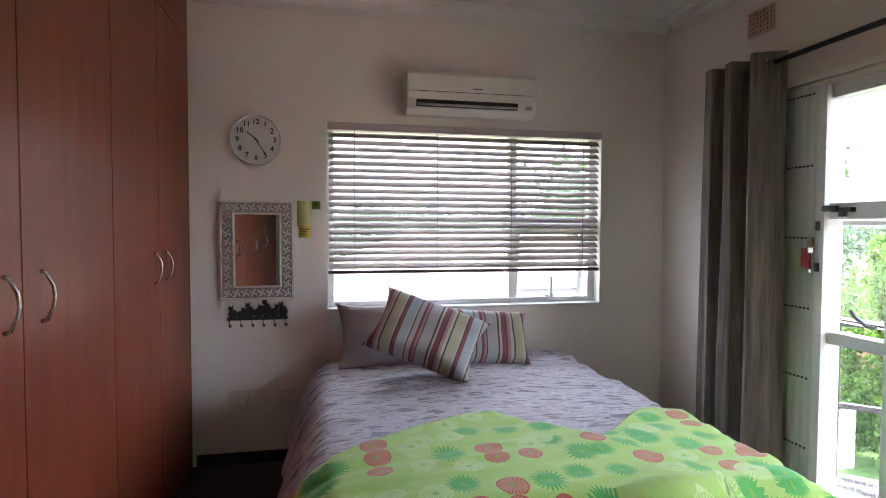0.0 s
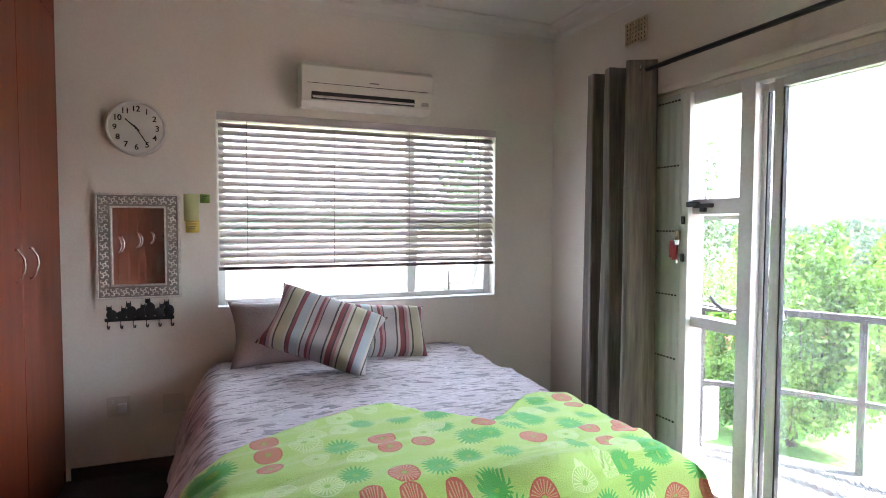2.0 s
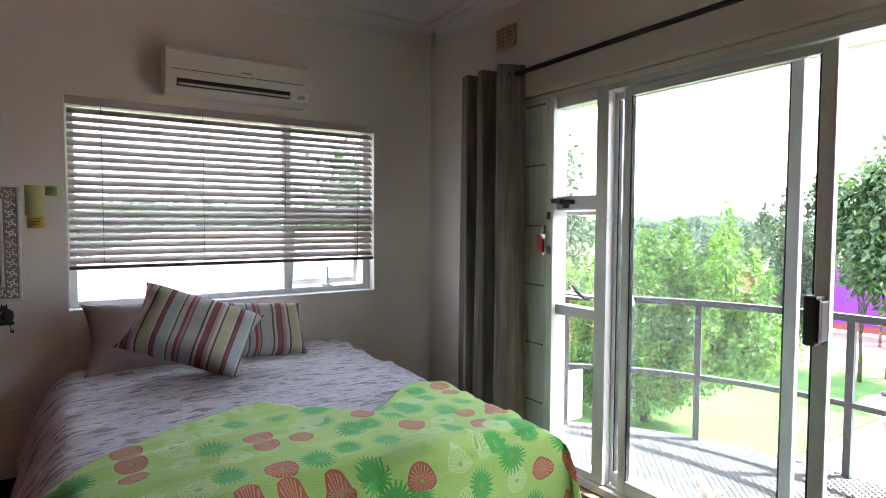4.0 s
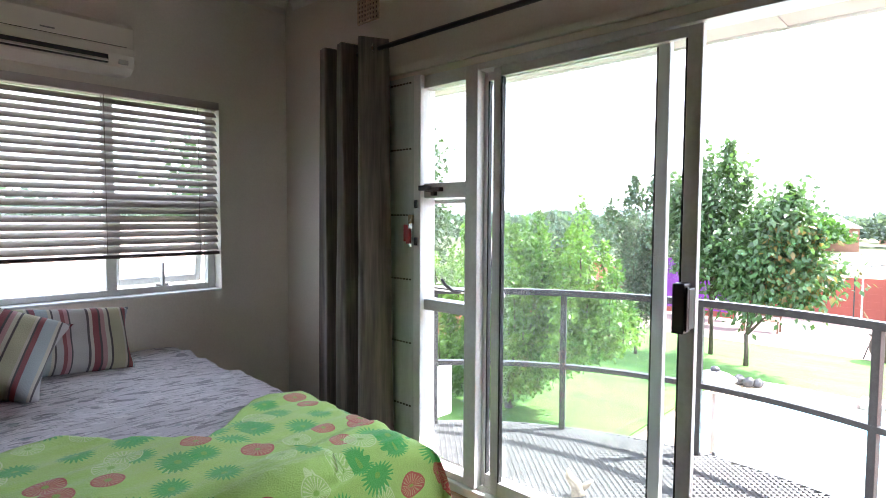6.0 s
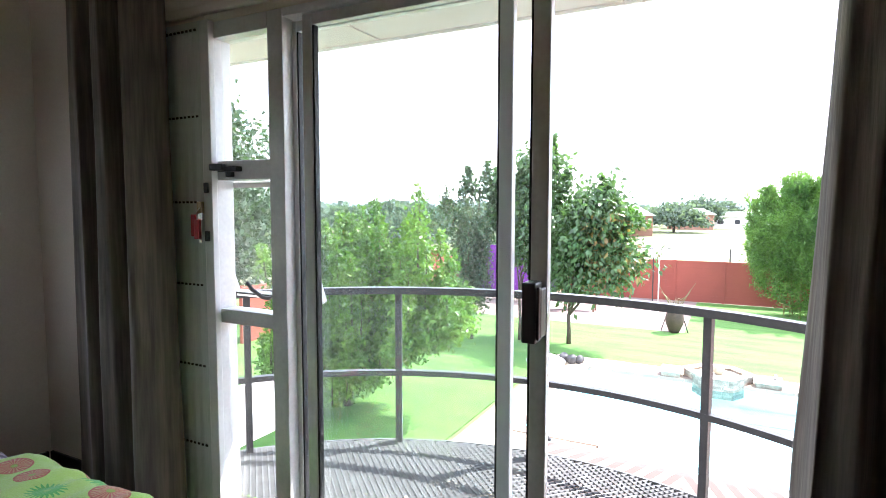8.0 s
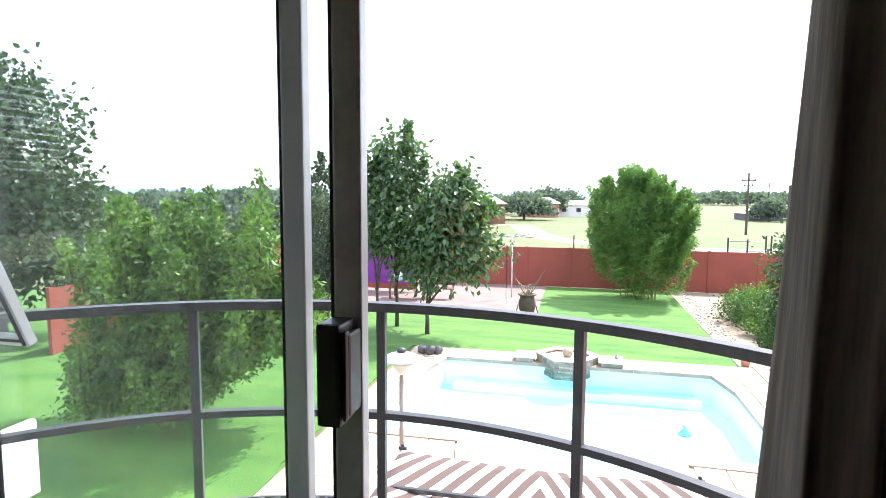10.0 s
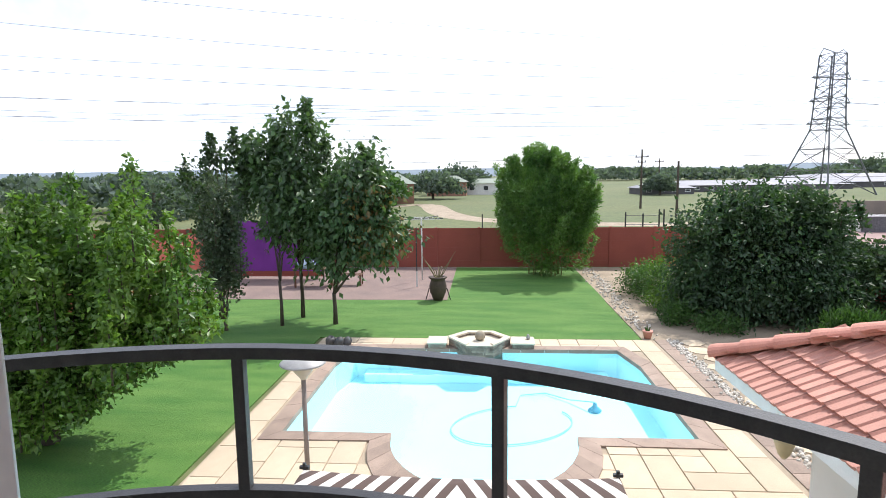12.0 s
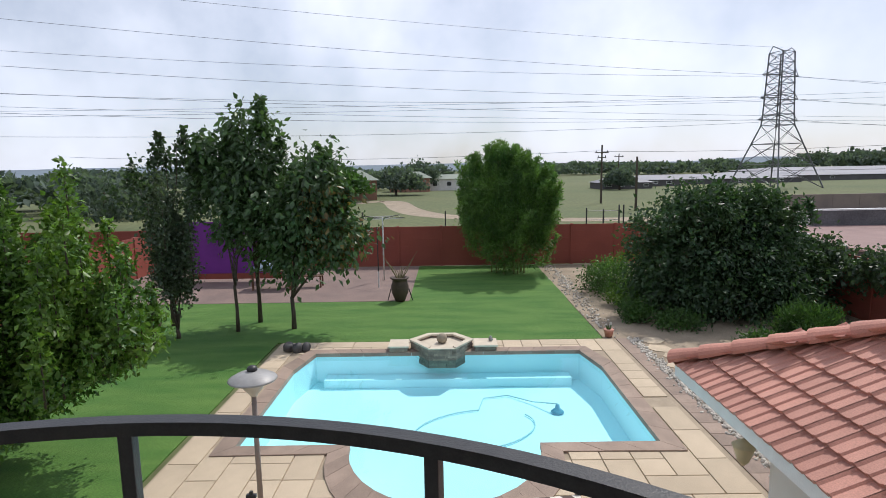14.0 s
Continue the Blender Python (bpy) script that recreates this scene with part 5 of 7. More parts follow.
G0 = GROUND
# pear tree beside the balcony: many upright leafy shoots
rs = np.random.default_rng(31)


def top_of(y):
    """Height of the pear tree's outline along the lawn."""
    return between(y, [(5.0, -1.1), (5.5, -0.3), (6.0, 0.5), (6.6, 1.2), (7.4, 1.2), (8.4, 1.2), (9.4, 0.9), (10.6, 0.3)])


pear_shoots = [(10.35, 6.5, 0.7, 1.80, 0.05), (11.0, 6.2, -1.4, -0.5, -1.3), (10.2, 6.0, -0.5, 0.3, -0.2)]
for k in range(215):
    y = 5.6 + 4.4 * rs.random()
    x = 10.4 + rs.normal() * 0.5
    z1 = top_of(y) - 3.2 * rs.random() ** 1.5 + 0.3 * rs.normal()
    low = between(y, [(5.5, -0.9), (6.3, -1.3), (7.0, -1.8), (8.0, -2.45), (9.6, -2.6)])
    z1 = max(z1, low + 0.55 + 0.3 * rs.random())
    pear_shoots.append((x, y, max(low, z1 - rs.uniform(0.7, 1.5)), z1, rs.normal() * 0.22))
tree("pear_tree", "leafy yellow-green pear tree with upright shoots beside the lawn", "tree", (10.6, 8.4),
     [(10.4, 6.9, -0.1, 0.7, 0.8, 0.9), (10.3, 7.9, -0.4, 0.8, 0.8, 1.2), (10.4, 6.4, -0.7, 0.5, 0.5, 0.6), (10.2, 7.7, -1.4, 0.7, 0.8, 0.6), (10.5, 8.8, -0.3, 0.7, 0.7, 1.1), (10.0, 8.6, -1.9, 0.7, 0.9, 0.5)],
     150, 26, 0.11, M_L_PEAR, 0.16, 1.0, 0.11, 0.9, 3, shoots=pear_shoots, heads_n=12, slim=0.27)
# slender dark tree behind it
tree("cypress_like_tree", "slender dark grey-green tree with a narrow crown", "tree", (17.3, 8.55),
     [(17.3, 8.55, -1.6 + 0.45 * k, 0.5 - 0.055 * k, 0.5 - 0.055 * k, 0.45) for k in range(7)],
     90, 22, 0.085, M_L_SILVER, 0.13, -0.5, 0.05, 0.25, 5, shoots=[(17.3 + 0.22 * rs.normal(), 8.55 + 0.24 * rs.normal(), -1.9 + 1.6 * rs.random(), 0.2 + 1.6 * rs.random(), 0.15 * rs.normal()) for k in range(16)])
tree("open_tree", "open-branched dark tree standing behind the slender one", "tree", (18.6, 9.3),
     [(18.6, 8.9, 1.95, 0.45, 0.5, 0.5), (18.6, 9.7, 1.65, 0.5, 0.55, 0.4), (18.6, 9.2, 0.7, 0.7, 0.8, 0.5), (18.6, 10.4, 1.0, 0.4, 0.45, 0.35), (18.6, 8.5, 0.9, 0.35, 0.4, 0.5), (18.6, 9.4, -0.2, 0.6, 0.7, 0.5)],
     95, 20, 0.13, M_L_DARK, 0.13, 0.3, 0.06, 1.5, 6, heads_n=18, shoots=[(18.6, 8.6, 1.8, 2.85, 0.15), (18.6, 9.3, 1.8, 2.7, -0.1), (18.6, 10.1, 1.2, 1.9, 0.2), (18.6, 8.2, 1.2, 2.1, -0.1)])
# two broad-leaved trees on the lawn
tree("broadleaf_tree", "tall broad-leaved tree with hanging dark glossy leaves", "tree", (18.85, 6.85),
     [(18.9, 6.75, 2.35, 0.6, 0.65, 1.15), (18.9, 7.2, 1.5, 0.95, 1.1, 1.0), (18.9, 7.9, 1.8, 0.6, 0.65, 0.8), (18.9, 6.4, 0.6, 0.9, 0.95, 0.9), (18.8, 6.35, -0.4, 0.6, 0.62, 0.65)],
     260, 22, 0.21, M_L_BROAD, 0.22, 0.85, 0.055, 1.5, 7, slim=0.28, hollow=0.3, group="trees on the lawn", shoots=[(18.9, 6.5, 2.6, 3.65, 0.0), (18.9, 7.4, 1.9, 2.9, 0.1), (18.9, 8.3, 1.6, 2.7, 0.2), (18.9, 6.0, 1.6, 2.6, -0.2)])
tree("broadleaf_tree", "broad-leaved tree with glossy leaves and some rust-coloured ones", "tree", (18.1, 5.65),
     [(18.1, 4.9, 1.2, 0.75, 0.75, 0.9), (18.1, 5.3, 0.3, 0.95, 1.0, 0.9), (18.1, 4.4, -0.2, 0.75, 0.85, 0.75), (18.1, 5.6, -0.7, 0.7, 0.85, 0.55), (18.1, 4.7, 1.7, 0.4, 0.45, 0.5)],
     260, 22, 0.20, M_L_BROAD, 0.22, 0.85, 0.06, 0.9, 8, slim=0.28, hollow=0.3, shoots=[(18.1, 4.7, 1.4, 2.25, 0.0), (18.1, 4.1, 0.4, 1.2, -0.2), (18.1, 5.4, 0.9, 1.7, 0.1)], group="trees on the lawn", extra=(M_L_RUST, 0.22, (-0.9, 1.2, 5.2)))
tree("sapling", "slim young tree with a bare dark stem", "tree", (17.87, 7.15), [(17.9, 7.0, 0.2, 0.4, 0.4, 0.5)], 40, 18, 0.2, M_L_BROAD, 0.2, 0.7, 0.045, 1.3, 9, slim=0.3)
# bamboo clump at the back: arching plumes
bam = []
for k in range(190):
    a = rs.random() * 2 * math.pi
    r = math.sqrt(rs.random())
    z1 = 2.75 - 1.0 * r ** 3 - 0.4 * rs.random() - 2.6 * r * rs.random() ** 2 - 0.7 * max(0.0, -math.sin(a)) * r
    bam.append((26.3 + 1.0 * r * math.cos(a), -1.2 + 1.6 * r * math.sin(a), z1 - rs.uniform(0.9, 1.9), z1, 1.1 * math.sin(a) * r + 0.25 * rs.normal()))
t = tree("bamboo_clump", "dense bright-green bamboo clump before the red wall", "bamboo", (26.4, -1.2),
         [(26.3, -1.2, -0.2, 0.95, 1.3, 1.4), (26.3, -0.85, 0.8, 0.8, 1.1, 1.2), (26.4, -2.2, 0.35, 0.7, 0.8, 0.9), (26.3, -1.3, -1.75, 0.9, 1.2, 0.95), (26.2, -0.1, -0.3, 0.6, 0.7, 0.9)],
         430, 34, 0.20, M_L_BAMBOO, 0.17, -0.15, 0, 0.5, 11, slim=0.10, shoots=bam)
for k in range(14):
    bm = bmesh.new()
    a = k * 2.4
    x, y = 26.4 + 0.45 * math.cos(a), -1.3 + 0.8 * math.sin(a) * (0.4 + 0.6 * random.random())
    tube(bm, [(x, y, G0 - 0.02), (x, y, 0), (x + 0.2 * math.cos(a), y + 0.4 * math.sin(a), 1.9)], [0.03, 0.025, 0.01], 6)
    part("cane", bm, mat("bamboo_cane", (0.20, 0.19, 0.06), rough=0.5) if k == 0 else bpy.data.materials["bamboo_cane"], t)
# big dark shrub by the boundary
tree("large_shrub", "large dark glossy-leaved shrub filling the garden corner", "shrub", (19.5, -7.0),
     [(19.5, -6.2, -1.1, 1.6, 1.6, 1.6), (19.8, -7.3, -0.6, 1.6, 1.5, 1.4), (19.6, -8.1, -0.6, 1.3, 0.8, 1.2), (19.3, -5.3, -1.7, 1.2, 1.1, 1.0), (19.3, -6.2, 0.1, 1.1, 1.0, 0.8), (19.4, -7.8, 0.1, 0.9, 0.8, 0.7), (19.4, -4.7, -0.6, 0.6, 0.6, 0.8), (19.6, -9.3, -1.6, 1.0, 0.9, 0.9), (19.0, -7.6, -2.1, 1.6, 2.4, 0.8), (19.0, -5.6, -2.2, 1.2, 1.2, 0.7), (18.9, -7.7, -1.5, 1.3, 1.3, 1.1)],
     1250, 32, 0.165, M_L_SHRUB, 0.19, 0.6, 0.12, 0.4, 13, slim=0.24, hollow=0.55, shoots=[(19.2 + 0.5 * rs.normal(), -6.7 + 0.95 * rs.normal(), -0.2, 0.45 + 0.5 * rs.random(), 0.2 * rs.normal()) for k in range(26)])
# flower bed shrubs
rng0 = np.random.default_rng(4)
for k, (x, y, r, h, m) in enumerate(((22.5, -4.0, 0.75, 0.9, M_L_HEDGE), (21.2, -4.4, 0.8, 1.2, M_L_HEDGE), (23.4, -4.6, 0.7, 1.0, M_L_PEAR), (20.2, -4.3, 0.5, 0.6, M_L_PEAR), (18.4, -4.0, 0.4, 0.55, M_L_HEDGE), (17.6, -4.9, 0.55, 0.35, M_L_HEDGE), (22.3, -5.2, 0.8, 1.5, M_L_PEAR), (15.6, -6.1, 0.4, 0.3, M_L_HEDGE))):
    tree("flowering_shrub", "low green shrub in the planting bed", "shrub", (x, y), [(x, y, G0 + h * 0.45, r, r, h * 0.55)], 90, 22, 0.10, m, 0.12, -0.3, 0.02, 0.1, 20 + k, group="shrubs in the bed", heads_n=5, slim=0.25)
tree("round_bush", "rounded light-green rosemary-like bush near the roof", "shrub", (16.4, -7.5), [(16.4, -7.6, G0 + 0.36, 0.62, 0.72, 0.42), (16.3, -7.3, G0 + 0.45, 0.35, 0.35, 0.3)], 260, 22, 0.13, M_L_HEDGE, 0.09, -1.0, 0.03, 0.1, 41, slim=0.14)
# creeper on the side wall
tree("creeper", "dark creeper spilling over the side wall", "creeper", (18, -9.9), [(14 + 1.1 * k, -9.85, -1.15 + 0.12 * math.sin(k * 1.3), 0.8, 0.35, 0.45) for k in range(12)], 520, 18, 0.13, M_L_DARK, 0.14, 0.5, 0, 0, 43)
# tall tree at the north side, seen through the sidelight
tree("tall_tree", "tall grey-green tree beyond the house corner", "tree", (14.5, 17.5), [(14.5, 17.3, 2.2, 2.2, 2.2, 2.6), (14.3, 19, 1.0, 2.3, 2.0, 2.2), (14.8, 16.2, 0.4, 1.6, 1.5, 2.0), (14.5, 18, 4.0, 1.5, 1.5, 1.5)], 900, 24, 0.20, M_L_DARK, 0.3, 0.2, 0.2, 2.0, 47)


def woods(name, label, spots, size, leaf, seed, per=300, kind="stuff"):
    """Far trees: many small clumps, one object for the whole belt."""
    rng = np.random.default_rng(seed)
    P, W, S = [], [], []
    for x, y, r, h in spots:
        m = per
        d = rng.normal(size=(m, 3))
        d /= np.linalg.norm(d, axis=1, keepdims=True)
        d[:, 2] = np.abs(d[:, 2]) * 1.0 - 0.25
        rr = (0.65 + 0.35 * rng.random((m, 1))) * (1 + 0.15 * rng.normal(size=(m, 1)))
        P.append(np.array([x, y, G0 + h * 0.40]) + d * rr * (r, r, h * 0.58))
        W.append(d + rng.normal(size=(m, 3)) * 0.6)
        S.append(np.full(m, size) * rng.uniform(0.5, 1.3, m) * (r / 3) ** 0.5)
    v, f = blades(np.concatenate(P), np.concatenate(W), np.concatenate(S), rng, slim=0.5)
    v[:, 2] = np.maximum(v[:, 2], G0 - 0.03)
    ob = quick_mesh(name, v, f, leaf, None)
    return tagged(ob, label, "trees", kind=kind)

# ---------------------------------------------------------------- walls of the garden
def garden_wall(name, a, b, height, label):
    """Precast panel wall with posts every two metres and a cap."""
    w = thing(name, label, "garden wall", kind="structure")
    a, b = Vector((*a, 0)), Vector((*b, 0))
    L = (b - a).length
    ang = math.degrees(math.atan2(b.y - a.y, b.x - a.x))
    w.matrix_basis = pose(a.x, a.y, G0 - 0.03, 0, 0, ang)
    n = round(L / 1.98)
    st = L / n
    for k in range(n):
        x0, x1 = k * st + 0.06, (k + 1) * st - 0.06
        for j in range(6):
            part("panel", boxes((x0, x1, -0.02, 0.02, 0.02 + j * height / 6, 0.0185 + (j + 1) * height / 6), bevel=0.0015), M_REDWALL, w)
    for k in range(n + 1):
        part("post", boxes((k * st - 0.0595, k * st + 0.0595, -0.06, 0.06, 0, height + 0.05), bevel=0.008), M_REDWALL, w)
    return w


garden_wall("garden_wall_back", (28.45, -10.3), (28.45, 23.4), 1.82, "red-painted precast panel wall at the back of the garden")
garden_wall("garden_wall_side", (9.6, -10.3), (28.3, -10.3), 1.75, "red-painted panel wall along the side of the garden")
garden_wall("garden_wall_north", (13.5, 14.5), (28.3, 14.5), 1.75, "weathered red panel wall on the far side of the lawn")

# pavers round the pool, in two sizes, laid with open joints
pave = bpy.data.objects["pavement"]
random.seed(5)
cell = 0.47
nx, ny = int((16.75 - 6.9) / cell), int((5.60 + 4.15) / cell)
used = set()
paver_meshes = {}


def paver_mesh(w, h):
    key = (w, h)
    if key not in paver_meshes:
        bm = bmesh.new()
        box(bm, 0.008, w * cell - 0.008, 0.008, h * cell - 0.008, -0.012, 0.012, 0.0)
        bmesh.ops.bevel(bm, geom=[e for e in bm.edges if e.verts[0].co.z > 0 and e.verts[1].co.z > 0], offset=0.006, segments=1, affect="EDGES")
        me = bpy.data.meshes.new("paver")
        bm.to_mesh(me)
        bm.free()
        me.materials.append(M_PAVE)
        paver_meshes[key] = me
    return paver_meshes[key]


def in_pool(x, y, grow):
    if PX0 - grow < x < PX1 + grow and PY0 - grow < y < PY1 + grow:
        return True
    return x <= PX0 and ((x - PX0) / 1.12) ** 2 + (y - BCY) ** 2 < (BR + grow) ** 2


PAVERS = []
for i in range(nx):
    for j in range(ny):
        if (i, j) in used:
            continue
        w, h = random.choice(((1, 1), (2, 1), (1, 2), (2, 1), (1, 2)))
        if any((i + a, j + b) in used or i + a >= nx or j + b >= ny for a in range(w) for b in range(h)):
            w, h = 1, 1
        for a in range(w):
            for b in range(h):
                used.add((i + a, j + b))
        x, y = 16.72 - (i + w) * cell, 5.58 - (j + h) * cell
        spots = [(x + (a + 0.5) * cell, y + (b + 0.5) * cell) for a in range(w) for b in range(h)]
        if any(in_pool(sx, sy, 0.24) for sx, sy in spots):
            if w * h == 1 or all(in_pool(sx, sy, 0.24) for sx, sy in spots):
                continue
            for sx, sy in spots:
                if not in_pool(sx, sy, 0.24):
                    PAVERS.append((sx - cell / 2, sy - cell / 2, 1, 1))
            continue
        PAVERS.append((x, y, w, h))
PAVERS = [p for p in PAVERS if p[1] > -3.0]

# brown border strips of the paving
for k in range(24):
    y = -3.15
    x0 = 6.9 + k * 0.41
    part("border_stone", boxes((x0 + 0.005, x0 + 0.405, y - 0.17, y + 0.17, G0 - 0.02, G0 + 0.006), bevel=0.004), M_COPING, pave)
# loose white pebbles along the bed and crazy paving beside it
rng = np.random.default_rng(8)
V, F = [], []
ico = bmesh.new()
bmesh.ops.create_icosphere(ico, subdivisions=1, radius=1)
iv = np.array([v.co[:] for v in ico.verts])
fi = np.array([[v.index for v in f.verts] for f in ico.faces])
ico.free()
base = 0
for k in range(1500):
    if k < 1050:
        x = rng.uniform(6.9, 16.7)
        y = -3.41 + rng.normal() * 0.07 + 0.06 * abs((x * 1.3) % 1 - 0.5)
    else:
        x = rng.uniform(16.7, 28)
        y = -2.98 + 0.02 * (x - 16) * -1 + rng.normal() * 0.16
    s = rng.uniform(0.018, 0.045)
    V.append(iv * s * rng.uniform(0.7, 1.2, 3) + (x, y, G0 - 0.01 + s * 0.4))
    F.append(fi + base)
    base += len(iv)
ob = quick_mesh("pebbles", np.concatenate(V), np.concatenate(F), mat("white_pebble", (0.58, 0.54, 0.47), (0.4, 0.36, 0.3), rough=0.8, scale=8, rand=0.3), None)
tagged(ob, "pale pebbles edging the planting bed", "pebbles", kind="stuff")
for k in range(16):
    x, y = 7.2 + 0.62 * k, -3.86 + 0.10 * math.sin(k * 2.3)
    bm = bmesh.new()
    m = 6
    pts = [(x + (0.27 + 0.06 * math.sin(k * 3 + a * 2)) * math.cos(a * 2 * math.pi / m + k), y + (0.30 + 0.05 * math.cos(k + a)) * math.sin(a * 2 * math.pi / m + k)) for a in range(m)]
    slab(bm, pts, G0 - 0.02, G0 + 0.006)
    tagged(part("stepping_stone", bm, M_PAVE), "flat irregular stepping stone beside the paving", "stepping stone", "stepping stones")

# fountain at the end of the pool
fo = thing("fountain", "hexagonal slate-clad pool fountain with a stone ball", "fountain")
hexa = [(16.10, 2.24), (16.60, 1.80), (16.60, 1.14), (16.06, 0.72), (15.40, 1.14), (15.40, 1.78)]
hc = (sum(p[0] for p in hexa) / 6, sum(p[1] for p in hexa) / 6)
shrink = lambda f: [(hc[0] + (x - hc[0]) * f, hc[1] + (y - hc[1]) * f) for x, y in hexa]
random.seed(3)
outl, inl = hexa, shrink(0.84)
for k in range(6):
    a, b, c, d = outl[k], outl[(k + 1) % 6], inl[(k + 1) % 6], inl[k]
    z0 = -3.05 if k in (3, 4, 5) or k == 0 else G0 - 0.02
    rows_n = max(4, int((-2.59 - z0) / 0.055))
    for r in range(rows_n):
        m = 4
        f0 = [0] + sorted(random.uniform(0.12, 0.88) for _ in range(m - 1)) + [1]
        za, zb = z0 + (-2.59 - z0) * r / rows_n, z0 + (-2.59 - z0) * (r + 1) / rows_n - 0.004
        for u, v in zip(f0, f0[1:]):
            p = random.uniform(-0.012, 0.012)
            q = [run(a, b, u + 0.004, 1), run(a, b, v - 0.004, 1), run(d, c, v - 0.004, 1), run(d, c, u + 0.004, 1)]
            q[0] = (q[0][0] + (q[0][0] - hc[0]) * p, q[0][1] + (q[0][1] - hc[1]) * p)
            q[1] = (q[1][0] + (q[1][0] - hc[0]) * p, q[1][1] + (q[1][1] - hc[1]) * p)
            bm = bmesh.new()
            slab(bm, q, za, zb)
            bmesh.ops.recalc_face_normals(bm, faces=bm.faces)
            part("stone", bm, M_STONE, fo)
for k in range(6):
    a, b, c, d = shrink(1.04)[k], shrink(1.04)[(k + 1) % 6], shrink(0.80)[(k + 1) % 6], shrink(0.80)[k]
    bm = bmesh.new()
    slab(bm, [a, b, c, d], -2.5895, -2.55 if k != 4 else -2.575)
    bmesh.ops.recalc_face_normals(bm, faces=bm.faces)
    part("capstone", bm, M_CREAMSTONE, fo, "cream capstone")
bm = bmesh.new()
slab(bm, shrink(0.835), -2.72, -2.64)
part("basin_floor", bm, M_CREAMSTONE, fo)
bm = bmesh.new()
bmesh.ops.create_icosphere(bm, subdivisions=3, radius=0.13, matrix=Matrix.Translation((16.06, 1.46, -2.53)))
part("stone_ball", bm, mat("ball_stone", (0.36, 0.31, 0.23), (0.26, 0.22, 0.16), rough=0.9, scale=9, bump=0.5, fine=0.2), fo, "round sandstone ball", smooth=True)
bm = bmesh.new()
lathe(bm, [(0.07, -2.6395), (0.05, -2.62)], 16, at=(16.06, 1.46, 0))
part("pedestal", bm, M_CREAMSTONE, fo)
for y0, y1, lab in ((2.26, 2.76, "low stone bench with a pale slab top"), (0.12, 0.70, "low stone bench holding a small ornament")):
    be = thing("stone_bench", lab, "stone bench", "benches beside the fountain")
    part("base", boxes((15.78, 16.30, y0 + 0.03, y1 - 0.03, G0 + 0.029, -2.665), bevel=0.01), M_STONE, be, "brown stone base")
    part("top_slab", boxes((15.74, 16.34, y0, y1, -2.6645, -2.62), bevel=0.01), M_CREAMSTONE, be, "pale stone slab")
orn = thing("garden_ornament", "small dark pot-shaped ornament on the bench", "ornament", at=(16.1, 0.27, -2.62))
bm = bmesh.new()
lathe(bm, [(0.03, 0), (0.05, 0.02), (0.055, 0.05), (0.03, 0.09), (0.035, 0.10), (0.012, 0.13)], 14)
part("body", bm, mat("grey_ornament", (0.2, 0.2, 0.2), (0.4, 0.4, 0.38), rough=0.7, scale=20), orn, smooth=True)

# frog-like stones at the pool corner
st = thing("rock_group", "three dark rounded rocks on the pool paving", "rocks", at=(15.95, 5.0, G0))
for x, y, s in ((0, 0, 0.15), (0.05, 0.22, 0.16), (0.1, -0.2, 0.13)):
    bm = bmesh.new()
    bmesh.ops.create_icosphere(bm, subdivisions=3, radius=s, matrix=Matrix.Translation((x, y, s * 0.75)) @ Matrix.Diagonal((1, 0.85, 0.9, 1)))
    for v in bm.verts:
        v.co += Vector((noise.noise(v.co * 7), noise.noise(v.co * 7 + Vector((3, 1, 2))), noise.noise(v.co * 6))) * 0.03
        v.co.z = max(v.co.z, 0.012)
    part("rock", bm, mat("dark_rock", (0.05, 0.05, 0.055), (0.09, 0.085, 0.08), rough=0.7, scale=12, fine=0.3), st, smooth=True)

# bowl planter on the lawn
bowl = thing("bowl_planter", "dark brown shallow bowl planter standing on the lawn under the trees", "planter", at=(16.1, 8.86, G0))
bm = bmesh.new()
lathe(bm, [(0.10, -0.01), (0.11, 0.05), (0.20, 0.13), (0.26, 0.23), (0.275, 0.27), (0.255, 0.272), (0.235, 0.22), (0.0, 0.20)], 24)
part("bowl", bm, mat("brown_clay", (0.13, 0.065, 0.04), (0.08, 0.045, 0.03), rough=0.75, scale=9, fine=0.2), bowl, smooth=True)
bm = bmesh.new()
lathe(bm, [(0.232, 0.225), (0.15, 0.245), (0.0, 0.25)], 20)
part("soil", bm, mat("dark_soil", (0.05, 0.035, 0.025), rough=1.0, scale=30, fine=0.4), bowl, "dark soil", smooth=True)

# garden lamp
lamp = thing("garden_lamp", "white metal garden lamp post with a wide saucer cap", "garden lamp", at=(9.15, 3.66, G0 + 0.001))
M_LPOST = mat("lamp_post", (0.26, 0.21, 0.18), (0.2, 0.16, 0.14), rough=0.5, scale=8)
bm = bmesh.new()
rod(bm, (0, 0, -0.01), (0, 0, 1.70), 0.035, 0.03, 14)
part("pole", bm, M_LPOST, lamp, smooth=True)
bm = bmesh.new()
lathe(bm, [(0.035, 1.670), (0.06, 1.710), (0.11, 1.770), (0.15, 1.830), (0.165, 1.865)], 28)
part("shade_bowl", bm, mat("opal_bowl", (0.55, 0.53, 0.48), rough=0.4), lamp, "pale opal glass bowl", smooth=True)
bm = bmesh.new()
lathe(bm, [(0.10, 1.866), (0.285, 1.880), (0.292, 1.890), (0.28, 1.905), (0.20, 1.950), (0.10, 1.985), (0.06, 1.995)], 36)
